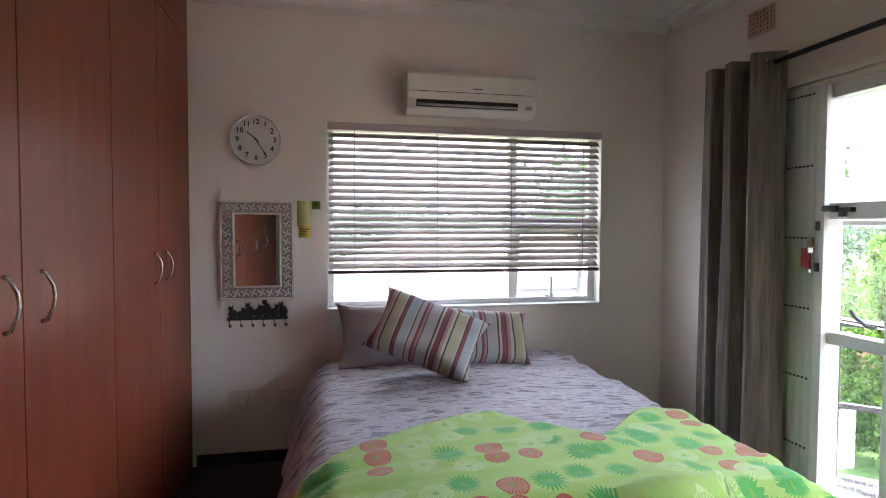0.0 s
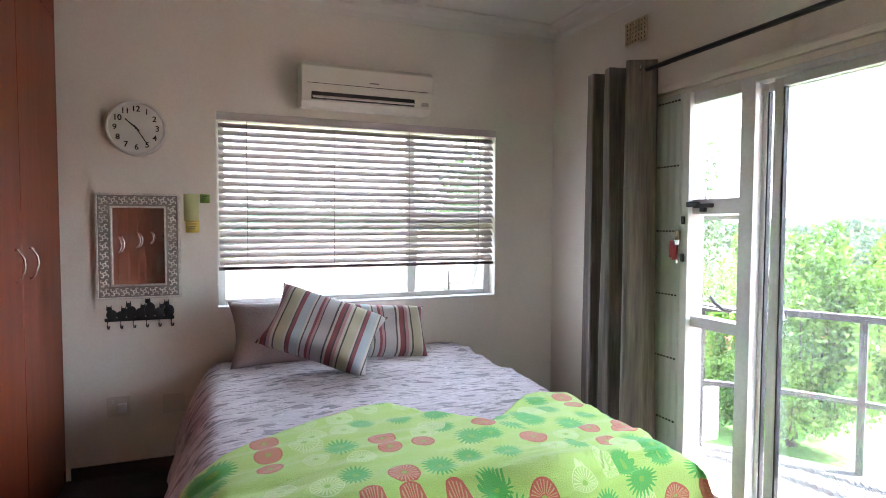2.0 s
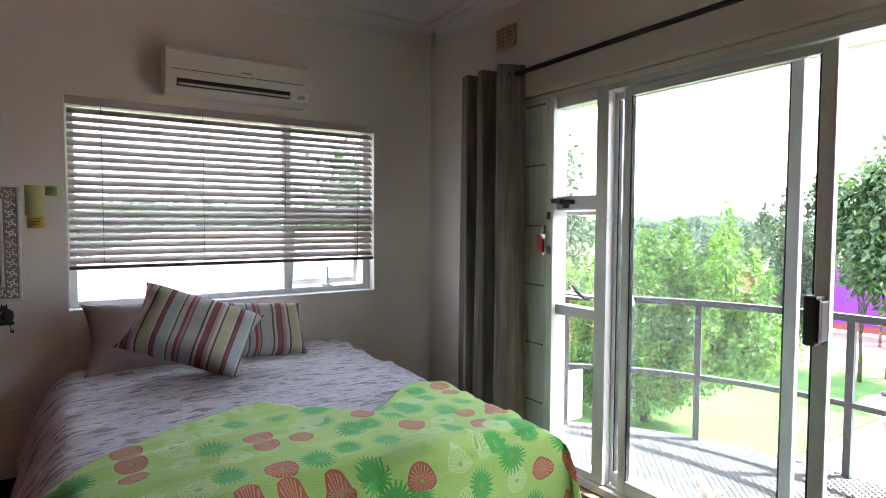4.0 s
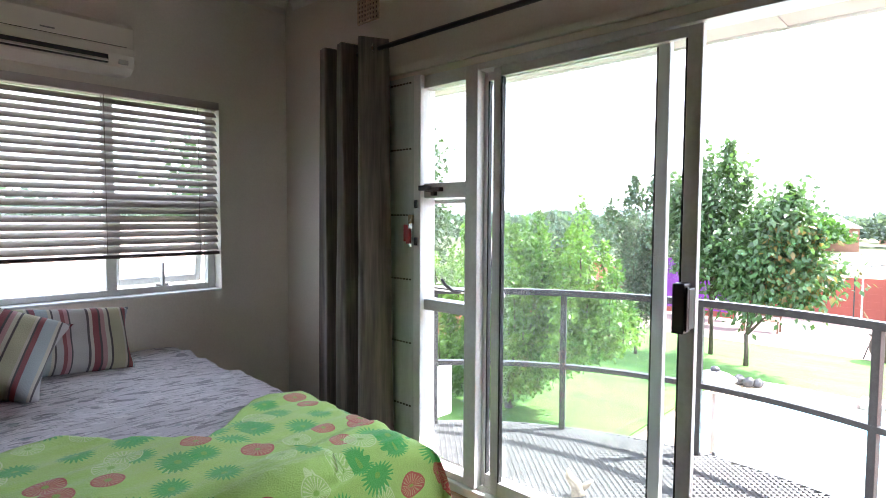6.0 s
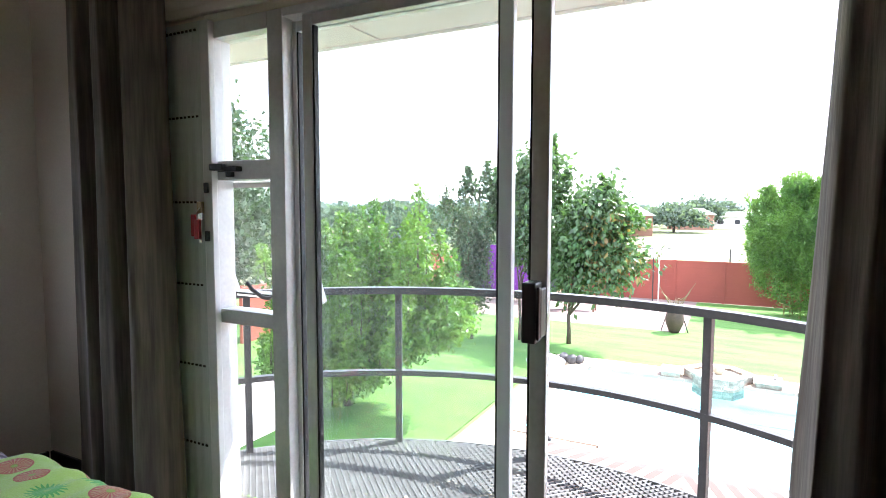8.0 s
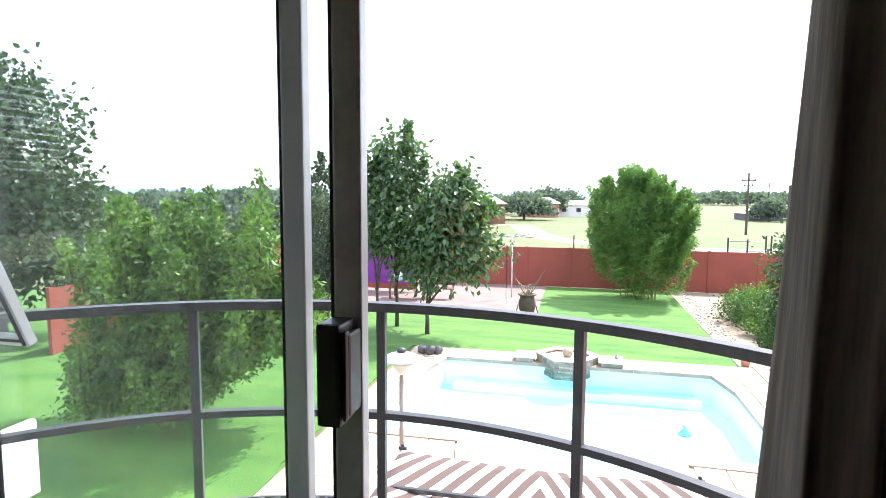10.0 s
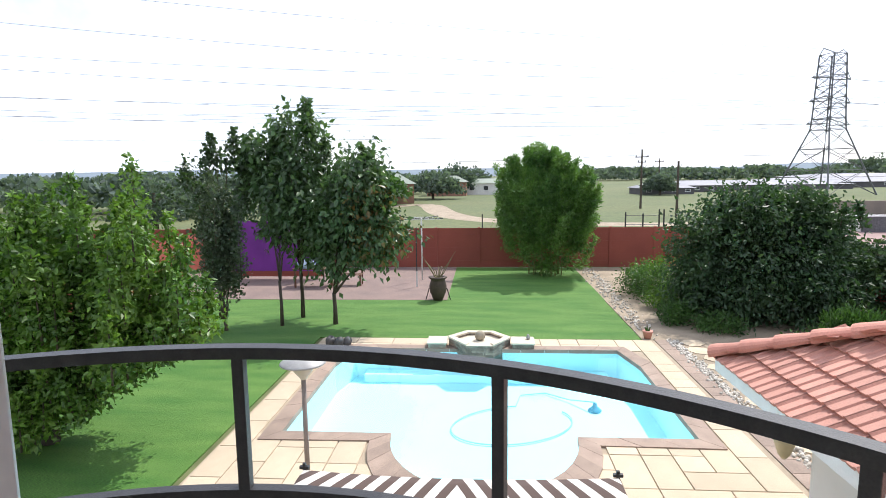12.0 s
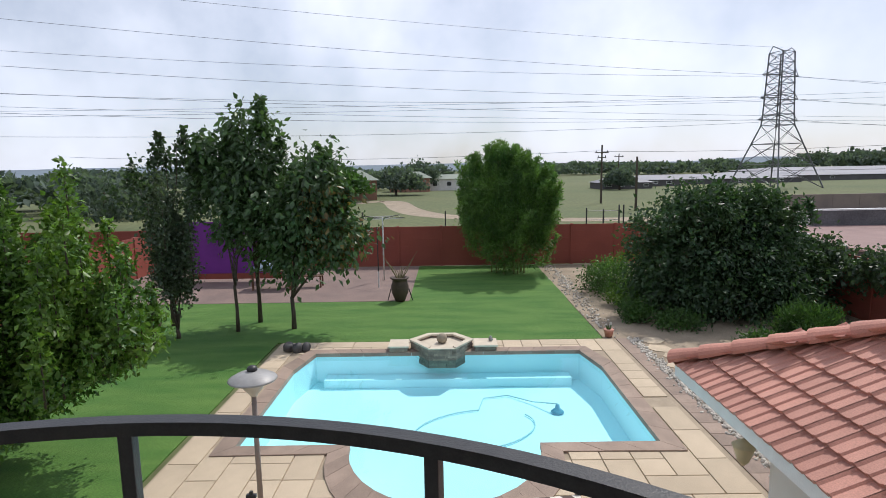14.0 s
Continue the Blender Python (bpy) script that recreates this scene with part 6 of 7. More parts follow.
part("saucer_cap", bm, mat("cap_enamel", (0.36, 0.355, 0.345), (0.28, 0.275, 0.265), rough=0.45, scale=6, fine=0.1), lamp, "grey enamel saucer cap", smooth=True)
bm = bmesh.new()
lathe(bm, [(0.06, 1.996), (0.065, 2.020), (0.05, 2.045), (0.02, 2.060)], 18)
part("finial", bm, M_IRON, lamp, "dark rounded finial", smooth=True)

# striped swing seat canopy under the balcony
sw = thing("garden_swing", "garden swing seat with a brown-and-white striped canopy", "garden swing")


def stripes_mat():
    m = mat("striped_canvas", (0.62, 0.58, 0.52), rough=0.85, bscale=120, bump=0.15)
    nt = m.node_tree
    b = nt.nodes["Principled BSDF"]
    tc = nt.nodes.new("ShaderNodeTexCoord")
    sp = nt.nodes.new("ShaderNodeSeparateXYZ")
    nt.links.new(tc.outputs["Object"], sp.inputs[0])
    lean = math_node(nt, "MULTIPLY_ADD", math_node(nt, "ABSOLUTE", math_node(nt, "SUBTRACT", sp.outputs[1], 1.6)), 1.0, math_node(nt, "MULTIPLY", sp.outputs[0], 0.55))
    f = math_node(nt, "GREATER_THAN", math_node(nt, "FRACT", math_node(nt, "MULTIPLY", lean, 5.2)), 0.5)
    nt.links.new(mix_node(nt, f, (0.66, 0.62, 0.56), (0.085, 0.055, 0.045)), b.inputs["Base Color"])
    return m


vs, fs = [], []
n, m = 28, 14
for i in range(n + 1):
    y = 0.13 + 2.93 * i / n
    e = abs(2 * i / n - 1)
    for j in range(m + 1):
        f = j / m
        x = 7.26 - 1.35 * f
        z = -1.32 - 0.10 * (1 - e * e) * math.sin(f * math.pi) - 0.05 * (1 - e ** 2) + 0.02 * math.sin(f * 9)
        vs.append((x, y, z))
for i in range(n):
    for j in range(m):
        k = i * (m + 1) + j
        fs.append((k, k + 1, k + m + 2, k + m + 1))
ob = mesh_of(vs, fs, "canopy", stripes_mat(), sw, "brown and white striped canvas", smooth=True)
ob.modifiers.new("thick", "SOLIDIFY").thickness = 0.006
for y in (0.13, 3.06):
    bm = bmesh.new()
    tube(bm, [(7.0, y, G0 - 0.01), (6.6, y, -1.36), (6.2, y, G0 - 0.01)], 0.022, 8)
    part("side_frame", bm, M_IRON, sw)
    bm = bmesh.new()
    tube(bm, [(7.30, y, -1.335), (5.9, y, -1.335)], 0.014, 8)
    part("canopy_arm", bm, M_IRON, sw)
    bm = boxes((7.265, 7.30, y - 0.045, y + 0.045, -1.315, -1.285), (7.27, 7.295, y - 0.015, y + 0.015, -1.335, -1.255), bevel=0.004)
    part("end_cap", bm, M_BLACK, sw, "black canopy end clip")
part("seat", boxes((6.3, 6.85, 0.35, 2.85, -2.36, -2.26), bevel=0.02), mat("seat_cloth", (0.12, 0.09, 0.08), rough=0.9), sw)
for y in (0.45, 2.75):
    for x in (6.35, 6.8):
        bm = bmesh.new()
        rod(bm, (x, y, -2.27), (6.6, y, -1.38), 0.006, seg=6)
        part("hanger", bm, M_IRON, sw)
part("header_bar", boxes((6.58, 6.62, 0.13, 3.06, -1.39, -1.35), bevel=0.004), M_IRON, sw)

# pot with sticks, small pots, hanging basket on the lawn
M_POT = mat("dark_clay", (0.06, 0.04, 0.032), (0.09, 0.06, 0.045), rough=0.7, scale=8, fine=0.2)
pot = thing("plant_pot", "dark clay urn planted with bare spiky stems", "plant pot", at=(21.35, 2.93, G0))
bm = bmesh.new()
lathe(bm, [(0.16, 0.0), (0.20, 0.1), (0.28, 0.3), (0.30, 0.5), (0.25, 0.66), (0.24, 0.72), (0.32, 0.78), (0.32, 0.81), (0.22, 0.81), (0.21, 0.74)], 28)
part("urn", bm, M_POT, pot, smooth=True)
bm = bmesh.new()
for k in range(9):
    a = k * 0.75
    tube(bm, [(0.05 * math.cos(a), 0.05 * math.sin(a), 0.72), (0.2 * math.cos(a), 0.25 * math.sin(a), 1.0 + 0.05 * (k % 3)), (0.35 * math.cos(a), (0.5 + 0.2 * (k % 2)) * math.sin(a), 1.12 + 0.18 * (k % 4))], [0.02, 0.014, 0.005], 5)
part("stems", bm, mat("dry_stem", (0.22, 0.19, 0.10), rough=0.9), pot)
bm = bmesh.new()
for sgn in (-1, 1):
    tube(bm, [(0.05, 0.42 * sgn, 0.0), (0, 0.30 * sgn, 0.42)], 0.018, 6)
part("stand", bm, M_IRON, pot)
for x, y, s, lab in ((16.9, -2.85, 0.11, "small terracotta pot with a cactus on the lawn edge"),):
    p = thing("small_pot", lab, "plant pot", at=(x, y, G0))
    bm = bmesh.new()
    lathe(bm, [(s * 0.8, 0), (s * 1.1, 0.16), (s * 1.2, 0.17), (s * 1.2, 0.2), (s, 0.2)], 18)
    part("pot", bm, M_TILE, p, smooth=True)
    bm = bmesh.new()
    for k in range(5):
        tube(bm, [(0.03 * math.cos(k), 0.03 * math.sin(k), 0.18), (0.06 * math.cos(k * 1.3), 0.07 * math.sin(k * 1.3), 0.30)], [0.025, 0.012], 6)
    part("cactus", bm, M_L_HEDGE, p)
bas = thing("bowl_planter", "rust-brown bowl planter on a low stand on the lawn", "planter", at=(16.95, 9.28, G0))
bm = bmesh.new()
lathe(bm, [(0.10, 0.12), (0.25, 0.18), (0.40, 0.34), (0.44, 0.46), (0.40, 0.46), (0.36, 0.40)], 26)
lathe(bm, [(0.16, 0.0), (0.12, 0.06), (0.10, 0.119)], 16)
part("bowl", bm, mat("rust_bowl", (0.16, 0.07, 0.04), (0.1, 0.05, 0.03), rough=0.8, scale=8), bas, smooth=True)
rngp = np.random.default_rng(6)
pts = rngp.normal(size=(220, 3)) * (0.16, 0.16, 0.06) + (0, 0, 0.5)
v, f = blades(pts, rngp.normal(size=(220, 3)) + (0, 0, 1), np.full(220, 0.1), rngp)
quick_mesh("foliage", v, f, M_L_HEDGE, bas)

# rotary washing line
wl = thing("washing_line", "rotary washing line on a white metal post", "washing line", at=(25.0, 3.87, G0))
M_POLEW = mat("white_pole", (0.62, 0.62, 0.6), rough=0.5, scale=9)
bm = bmesh.new()
rod(bm, (0, 0, -0.01), (0, 0, 2.55), 0.03, 0.028, 12)
part("post", bm, M_POLEW, wl, smooth=True)
for k in range(4):
    a = radians(45 + 90 * k + 12)
    bm = bmesh.new()
    tube(bm, [(0, 0, 2.50), (1.1 * math.cos(a), 1.1 * math.sin(a), 2.56)], 0.016, 6)
    part("arm", bm, M_IRON, wl)
for r in (0.4, 0.7, 1.0):
    bm = bmesh.new()
    tube(bm, [(r * math.cos(radians(57 + 90 * k)), r * math.sin(radians(57 + 90 * k)), 2.53) for k in range(5)], 0.006, 4)
    part("line", bm, M_POLEW, wl)
post = thing("thin_post", "thin dark garden post with a white foot", "post", at=(23.6, 3.92, G0))
bm = bmesh.new()
rod(bm, (0, 0, 0.62), (0, 0, 2.3), 0.02, seg=8)
part("upper_post", bm, M_IRON, post)
bm = bmesh.new()
rod(bm, (0, 0, 0.0), (0, 0, 0.62), 0.03, seg=8)
part("foot", bm, M_POLEW, post, "white painted foot")

# purple screen and table on the terrace
pur = thing("purple_screen", "large purple canvas screen on a frame on the terrace", "screen")
part("canvas", boxes((25.2, 25.23, 8.05, 11.8, -2.45, -0.35), bevel=0.006), M_PURPLE, pur)
for y in (8.03, 9.9, 11.82):
    part("post", boxes((25.235, 25.29, y - 0.03, y + 0.03, G0 + 0.008, -0.32), bevel=0.006), M_BARK, pur)
part("skirt", boxes((25.20, 25.228, 8.05, 11.8, -2.68, -2.4525)), M_REDWALL, pur, "red lower strip")
tb = thing("garden_table", "wooden garden table draped with a blue-white sheet on the terrace", "table", at=(23.7, 7.9, G0 + 0.008))
M_WOODG = mat("garden_wood", (0.17, 0.09, 0.05), (0.12, 0.06, 0.035), rough=0.7, scale=6, stretch=(1, 6, 1), fine=0.2)
part("tabletop", boxes((-0.4, 0.4, -0.8, 0.8, 0.70, 0.74), bevel=0.006), M_WOODG, tb)
for x in (-0.33, 0.33):
    for y in (-0.7, 0.7):
        part("leg", boxes((x - 0.035, x + 0.035, y - 0.035, y + 0.035, 0, 0.6995), bevel=0.005), M_WOODG, tb)
cov = thing("table_sheet", "crumpled blue and white sheet over the garden table", "cloth", at=(23.7, 8.2, G0 + 0.748))
bm = bmesh.new()
bmesh.ops.create_icosphere(bm, subdivisions=3, radius=0.45, matrix=Matrix.Diagonal((0.8, 0.9, 0.75, 1)))
for v in bm.verts:
    v.co *= 1 + 0.3 * noise.noise(v.co * 3.5)
    v.co.z = max(0.0, v.co.z)
part("sheet", bm, mat("blue_white_cloth", (0.45, 0.52, 0.62), (0.12, 0.2, 0.42), rough=0.8, scale=3), cov, smooth=True)
bn = thing("garden_bench", "slatted brown garden bench on the terrace", "bench", at=(23.9, 6.7, G0 + 0.008))
for k in range(4):
    part("slat", boxes((-0.2 + 0.11 * k, -0.11 + 0.11 * k, -0.6, 0.6, 0.42, 0.45), bevel=0.004), M_WOODG, bn)
for k in range(3):
    part("back_slat", boxes((0.235, 0.262, -0.6, 0.6, 0.55 + 0.14 * k, 0.63 + 0.14 * k), bevel=0.004), M_WOODG, bn)
for y in (-0.55, 0.55):
    part("leg", boxes((-0.19, -0.13, y - 0.03, y + 0.03, 0, 0.4195), bevel=0.004), M_WOODG, bn)
    part("back_leg", boxes((0.2, 0.234, y - 0.03, y + 0.03, 0, 0.93), bevel=0.004), M_WOODG, bn)

# pool cleaner and hose
pc = thing("pool_cleaner", "blue pool cleaner lying on the pool floor", "pool cleaner", at=(13.85, -0.95, DEEP))
bm = bmesh.new()
lathe(bm, [(0.12, 0.0), (0.14, 0.03), (0.10, 0.07), (0.05, 0.11), (0.04, 0.18)], 20)
part("body", bm, mat("blue_cleaner", (0.16, 0.42, 0.55), rough=0.5), pc, smooth=True)
bm = bmesh.new()
pts = []
for k in range(50):
    a = 0.2 + 5.3 * k / 49
    pts.append((-0.75 + 0.9 * math.cos(a), 1.75 + 1.15 * math.sin(a) - 0.35 * math.cos(a), 0.03))
tube(bm, [(0, 0, 0.2), (0.45, 0.45, 0.06), (0.9, 0.95, 0.03), (0.75, 1.5, 0.03)] + pts, 0.014, 6)
part("hose", bm, mat("pale_hose", (0.55, 0.78, 0.82), rough=0.5), pc, "pale blue floating hose", smooth=True)

# ---------------------------------------------------------------- tiled wing roof
RX, RY, RZ, SL = 9.22, -1.475, -0.80, 0.53          # outer corner of the eave, and the slope
wing = thing("roof_wing", "single-storey wing with a terracotta tiled hip roof and white gutter", "house wing", kind="structure")
part("wing_wall", boxes((2.93, 8.05, -6.9, -2.0, G0 - 0.03, RZ - 0.12)), M_PLASTER_OUT, wing, "white plastered wall")
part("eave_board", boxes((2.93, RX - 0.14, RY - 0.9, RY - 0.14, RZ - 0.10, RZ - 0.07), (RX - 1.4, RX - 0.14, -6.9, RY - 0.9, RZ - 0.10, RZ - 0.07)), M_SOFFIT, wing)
part("gutter", boxes((2.93, RX, RY - 0.002, RY + 0.012, RZ - 0.16, RZ + 0.0), (2.93, RX, RY - 0.13, RY - 0.002, RZ - 0.16, RZ - 0.145), bevel=0.003), M_WHITE, wing, "white eave gutter")
part("gutter", boxes((RX - 0.012, RX + 0.002, -6.9, RY - 0.003, RZ - 0.16, RZ + 0.0), bevel=0.003), M_WHITE, wing, "white eave gutter")
bm = bmesh.new()
rod(bm, (3.4, -1.93, G0), (3.4, -1.93, RZ - 0.16), 0.035, seg=10)
part("downpipe", bm, M_WHITE, wing, "white downpipe")
bm = bmesh.new()
ridge_s = 2.7
core = [(2.93, RY, RZ - 0.06), (RX, RY, RZ - 0.06), (RX - ridge_s, RY - ridge_s, RZ + SL * ridge_s - 0.06), (2.93, RY - ridge_s, RZ + SL * ridge_s - 0.06), (RX, RY - 2 * ridge_s, RZ - 0.06), (2.93, RY - 2 * ridge_s, RZ - 0.06)]
cv = [bm.verts.new(p) for p in core]
for q in ((0, 1, 2, 3), (1, 4, 2), (4, 5, 3, 2), (0, 5, 4, 1), (0, 3, 5)):
    bm.faces.new([cv[k] for k in q])
bmesh.ops.recalc_face_normals(bm, faces=bm.faces)
part("roof_core", bm, M_TILE, wing)
# one tile: shallow double roll with a lapped lower edge
TW, TL = 0.30, 0.335
bm = bmesh.new()
prof = [(0.0, 0.030), (0.02, 0.030), (0.045, 0.006), (0.135, 0.004), (0.150, 0.022), (0.170, 0.022), (0.185, 0.004), (0.275, 0.004), (0.298, 0.026)]
lo_, up_ = [], []
for u, h in prof:
    lo_.append((bm.verts.new((u, -0.02, h + 0.034)), bm.verts.new((u, -0.02, h + 0.0))))
    up_.append(bm.verts.new((u, TL, h - 0.004)))
for k in range(len(prof) - 1):
    bm.faces.new((lo_[k][0], lo_[k + 1][0], up_[k + 1], up_[k]))
    bm.faces.new((lo_[k][1], lo_[k + 1][1], lo_[k + 1][0], lo_[k][0]))
tile_me = bpy.data.meshes.new("roof_tile")
bm.normal_update()
bm.to_mesh(tile_me)
bm.free()
tile_me.materials.append(M_TILE)
pitch = math.degrees(math.atan(SL))
rest_v, rest_f = [], []
tile_v = np.array([v.co[:] for v in tile_me.vertices])
tile_f = [list(p.vertices) for p in tile_me.polygons]
count = 0
run_l = ridge_s * math.sqrt(1 + SL * SL)
TILES = []
for side in (0, 1):
    for r in range(int(run_l / (TL - 0.03))):
        s = r * (TL - 0.03) / math.sqrt(1 + SL * SL)
        for k in range(24):
            if side == 0:
                x = RX - 0.02 - (k + 1) * TW
                if x < 2.95 or x + TW * 0.5 > RX - s + 0.05:
                    continue
                TILES.append((pose(x, RY - s + 0.01, RZ + SL * s - 0.01) @ Matrix.Scale(-1, 4, (0, 1, 0)) @ pose(0, 0, 0, pitch, 0, 0)))
            else:
                y = RY - 0.02 - (k + 1) * TW
                if y + TW * 0.5 > RY - s + 0.05 or y - TW * 0.5 < RY - 2 * ridge_s + s:
                    continue
                TILES.append((pose(RX - s + 0.01, y, RZ + SL * s - 0.01, 0, 0, 90) @ pose(0, 0, 0, pitch, 0, 0)))
# hip tiles: half-round caps lapped up the hip
hip_d = Vector((-1, -1, SL)).normalized()
M_RIDGE = mat("ridge_tile", (0.52, 0.235, 0.175), (0.44, 0.19, 0.14), rough=0.75, scale=4, fine=0.12, bscale=60, rand=0.1)
for k in range(11):
    a = Vector((RX + 0.03, RY + 0.03, RZ + 0.045)) + hip_d * (0.38 * k)
    b = a + hip_d * 0.42
    bm = bmesh.new()
    s = hip_d.cross(Vector((0, 0, 1))).normalized()
    u = s.cross(hip_d)
    rings = []
    for p, rad in ((a, 0.14), (a + hip_d * 0.06, 0.142), (b, 0.098)):
        rings.append([bm.verts.new(p + s * rad * math.cos(t) + u * rad * 0.75 * math.sin(t)) for t in [radians(-15 + 21 * q) for q in range(11)]])
    for r0, r1 in zip(rings, rings[1:]):
        for q in range(10):
            bm.faces.new((r0[q], r0[q + 1], r1[q + 1], r1[q]))
    bm.faces.new(rings[0])
    bmesh.ops.recalc_face_normals(bm, faces=bm.faces)
    part("hip_tile", bm, M_RIDGE, wing, smooth=False)
wl2 = thing("wall_light", "small cream lantern under the eave of the tiled roof", "wall light", at=(8.2, -1.80, -1.35))
bm = bmesh.new()
lathe(bm, [(0.02, -0.22), (0.06, -0.17), (0.11, -0.02), (0.12, 0.0), (0.05, 0.05), (0.02, 0.07)], 18)
part("shade", bm, mat("cream_lantern", (0.55, 0.48, 0.3), rough=0.5), wl2, smooth=True)
part("arm", boxes((-0.015, 0.015, -0.199, 0.0, 0.05, 0.075), bevel=0.003), M_IRON, wl2)
wi = thing("wing_window", "small dark window in the wing wall", "window", kind="structure")
part("frame", boxes((6.6, 7.3, -1.998, -1.98, -1.75, -1.15), bevel=0.004), M_ALU, wi)
part("pane", boxes((6.65, 7.25, -1.979, -1.975, -1.70, -1.20)), M_BLACK, wi, "dark glass")

board = thing("side_board", "white painted screen board beside the balcony corner", "screen board", kind="structure")
part("board", boxes((2.945, 4.22, 4.27, 4.31, -0.33, 0.10), bevel=0.006), M_WHITE, board)
part("bearer", boxes((2.945, 4.15, 4.311, 4.36, -0.20, -0.10), bevel=0.004), M_WHITE, board)

# ---------------------------------------------------------------- the distance
rr = random.Random(12)


def far_house(name, label, x, y, w, d, h, rh, wall, roof, turn=0, windows=2):
    hs = thing(name, label, "house", at=(x, y, G0 - 0.03), turn=turn)
    part("wall", boxes((-d / 2, d / 2, -w / 2, w / 2, 0, h)), wall, hs)
    bm = bmesh.new()
    e = 0.4
    vs = [bm.verts.new(p) for p in ((-d / 2 - e, -w / 2 - e, h), (d / 2 + e, -w / 2 - e, h), (d / 2 + e, w / 2 + e, h), (-d / 2 - e, w / 2 + e, h), (0, -w / 2 + d * 0.3, h + rh), (0, w / 2 - d * 0.3, h + rh))]
    for q in ((0, 1, 4), (1, 2, 5, 4), (2, 3, 5), (3, 0, 4, 5), (3, 2, 1, 0)):
        bm.faces.new([vs[k] for k in q])
    bmesh.ops.recalc_face_normals(bm, faces=bm.faces)
    part("roof", bm, roof, hs)
    for k in range(windows):
        yy = -w / 2 + w * (k + 0.5) / windows
        win_ = part("window", boxes((-d / 2 - 0.06, -d / 2 - 0.005, yy - 0.55, yy + 0.55, h * 0.38, h * 0.8)), M_WHITE, hs, "white window frame")
        part("pane", boxes((-d / 2 - 0.075, -d / 2 - 0.062, yy - 0.47, yy + 0.47, h * 0.38 + 0.08, h * 0.8 - 0.08)), M_BLACK, win_, "dark pane")
    return hs


M_FACE = mat("face_brick", (0.34, 0.18, 0.12), (0.27, 0.14, 0.10), rough=0.9, scale=1)
M_GREENROOF = mat("green_iron_roof", (0.23, 0.27, 0.21), (0.19, 0.22, 0.175), rough=0.6, scale=0.5, stretch=(1, 8, 1))
M_GREYROOF = mat("grey_iron_roof", (0.34, 0.35, 0.36), (0.27, 0.28, 0.29), rough=0.55, scale=0.4)
M_REDROOF = mat("pale_tile_roof", (0.46, 0.33, 0.27), (0.38, 0.27, 0.22), rough=0.8, scale=0.8)
far_house("farm_house", "face-brick house with a green iron roof across the field", 92, 17.5, 10, 8, 3.0, 1.6, M_FACE, M_GREENROOF, 8)
far_house("farm_house", "low pale house with a green roof among trees", 128, 1.0, 9, 7, 2.4, 1.0, M_PLASTER_OUT, M_GREENROOF, 0, 3)
far_house("farm_house", "low house with a green roof behind the trees", 122, 9.0, 8, 7, 2.8, 1.3, M_FACE, M_GREENROOF, 0)
# neighbours beyond the north window
far_house("neighbour_house", "neighbouring white house with a pale tiled gable roof", 6.5, 22.0, 12, 9, 2.3, 1.7, M_PLASTER_OUT, M_REDROOF, 92, 3)
far_house("neighbour_house", "neighbouring house with a pale roof down the slope", -8, 33.0, 14, 9, 2.6, 2.0, M_PLASTER_OUT, M_REDROOF, 85, 3)
M_ROUGHWALL = mat("rough_grey_wall", (0.13, 0.125, 0.13), (0.085, 0.08, 0.085), rough=0.95, scale=1.2, bump=0.4, bscale=12, fine=0.25)
flat_ = thing("flat_roof_building", "low rough grey building with flat pinkish roof and white copings", "building")
part("wall", boxes((23.2, 43.0, -40.0, -14.6, G0 - 0.03, -1.83)), M_ROUGHWALL, flat_, "rough dark grey wall")
part("roof", boxes((23.1, 43.1, -40.1, -14.5, -1.829, -1.75)), mat("pink_roof", (0.30, 0.20, 0.18), (0.24, 0.16, 0.145), rough=0.9, scale=0.8, fine=0.1), flat_, "flat pinkish roof")
part("parapet", boxes((33.0, 33.25, -40.0, -18.2, -1.7495, -0.95)), M_ROUGHWALL, flat_, "dark parapet wall")
part("coping", boxes((32.95, 33.3, -40.0, -18.15, -0.9495, -0.87)), M_WHITE, flat_, "white coping")
part("side_parapet", boxes((33.3, 42.9, -18.4, -18.2, -1.7495, -0.95)), M_PLASTER_OUT, flat_, "pale side parapet")
part("low_coping", boxes((28.0, 32.9, -14.9, -14.6, -1.7495, -1.55), (40.5, 40.8, -18.1, -14.6, -1.7495, -1.2)), M_WHITE, flat_, "white coping")
# sheds and warehouses to the right
M_SHED = mat("shed_wall", (0.13, 0.12, 0.125), (0.085, 0.08, 0.085), rough=0.9, scale=0.4)
M_SHEDROOF = mat("shed_roof", (0.27, 0.27, 0.30), (0.19, 0.19, 0.215), rough=0.7, scale=0.15, fine=0.1)
for k, (x, y, w, d, h, m) in enumerate(((150, -62, 40, 24, 1.9, M_SHEDROOF), (165, -105, 70, 28, 2.3, M_SHEDROOF), (120, -34, 10, 8, 2.0, M_SHEDROOF), (132, -45, 12, 9, 2.3, M_SHEDROOF), (210, -150, 90, 25, 3.5, M_SHEDROOF))):
    far_house("warehouse", "long low industrial building with a grey iron roof", x, y, w, d, h * 0.62, 1.0, M_SHED, m, 4, 4)
M_WEATHER = mat("weathered_brick", (0.27, 0.21, 0.18), (0.20, 0.155, 0.14), rough=0.9, scale=0.6, fine=0.15)
fw_ = thing("field_wall", "long pale brick wall across the field", "wall", at=(56, -42, G0))
for k in range(12):
    part("panel", boxes((-0.1, 0.1, -15 + 2.5 * k + 0.01, -12.5 + 2.5 * k - 0.01, -0.04, 1.5), bevel=0.02), M_WEATHER, fw_)

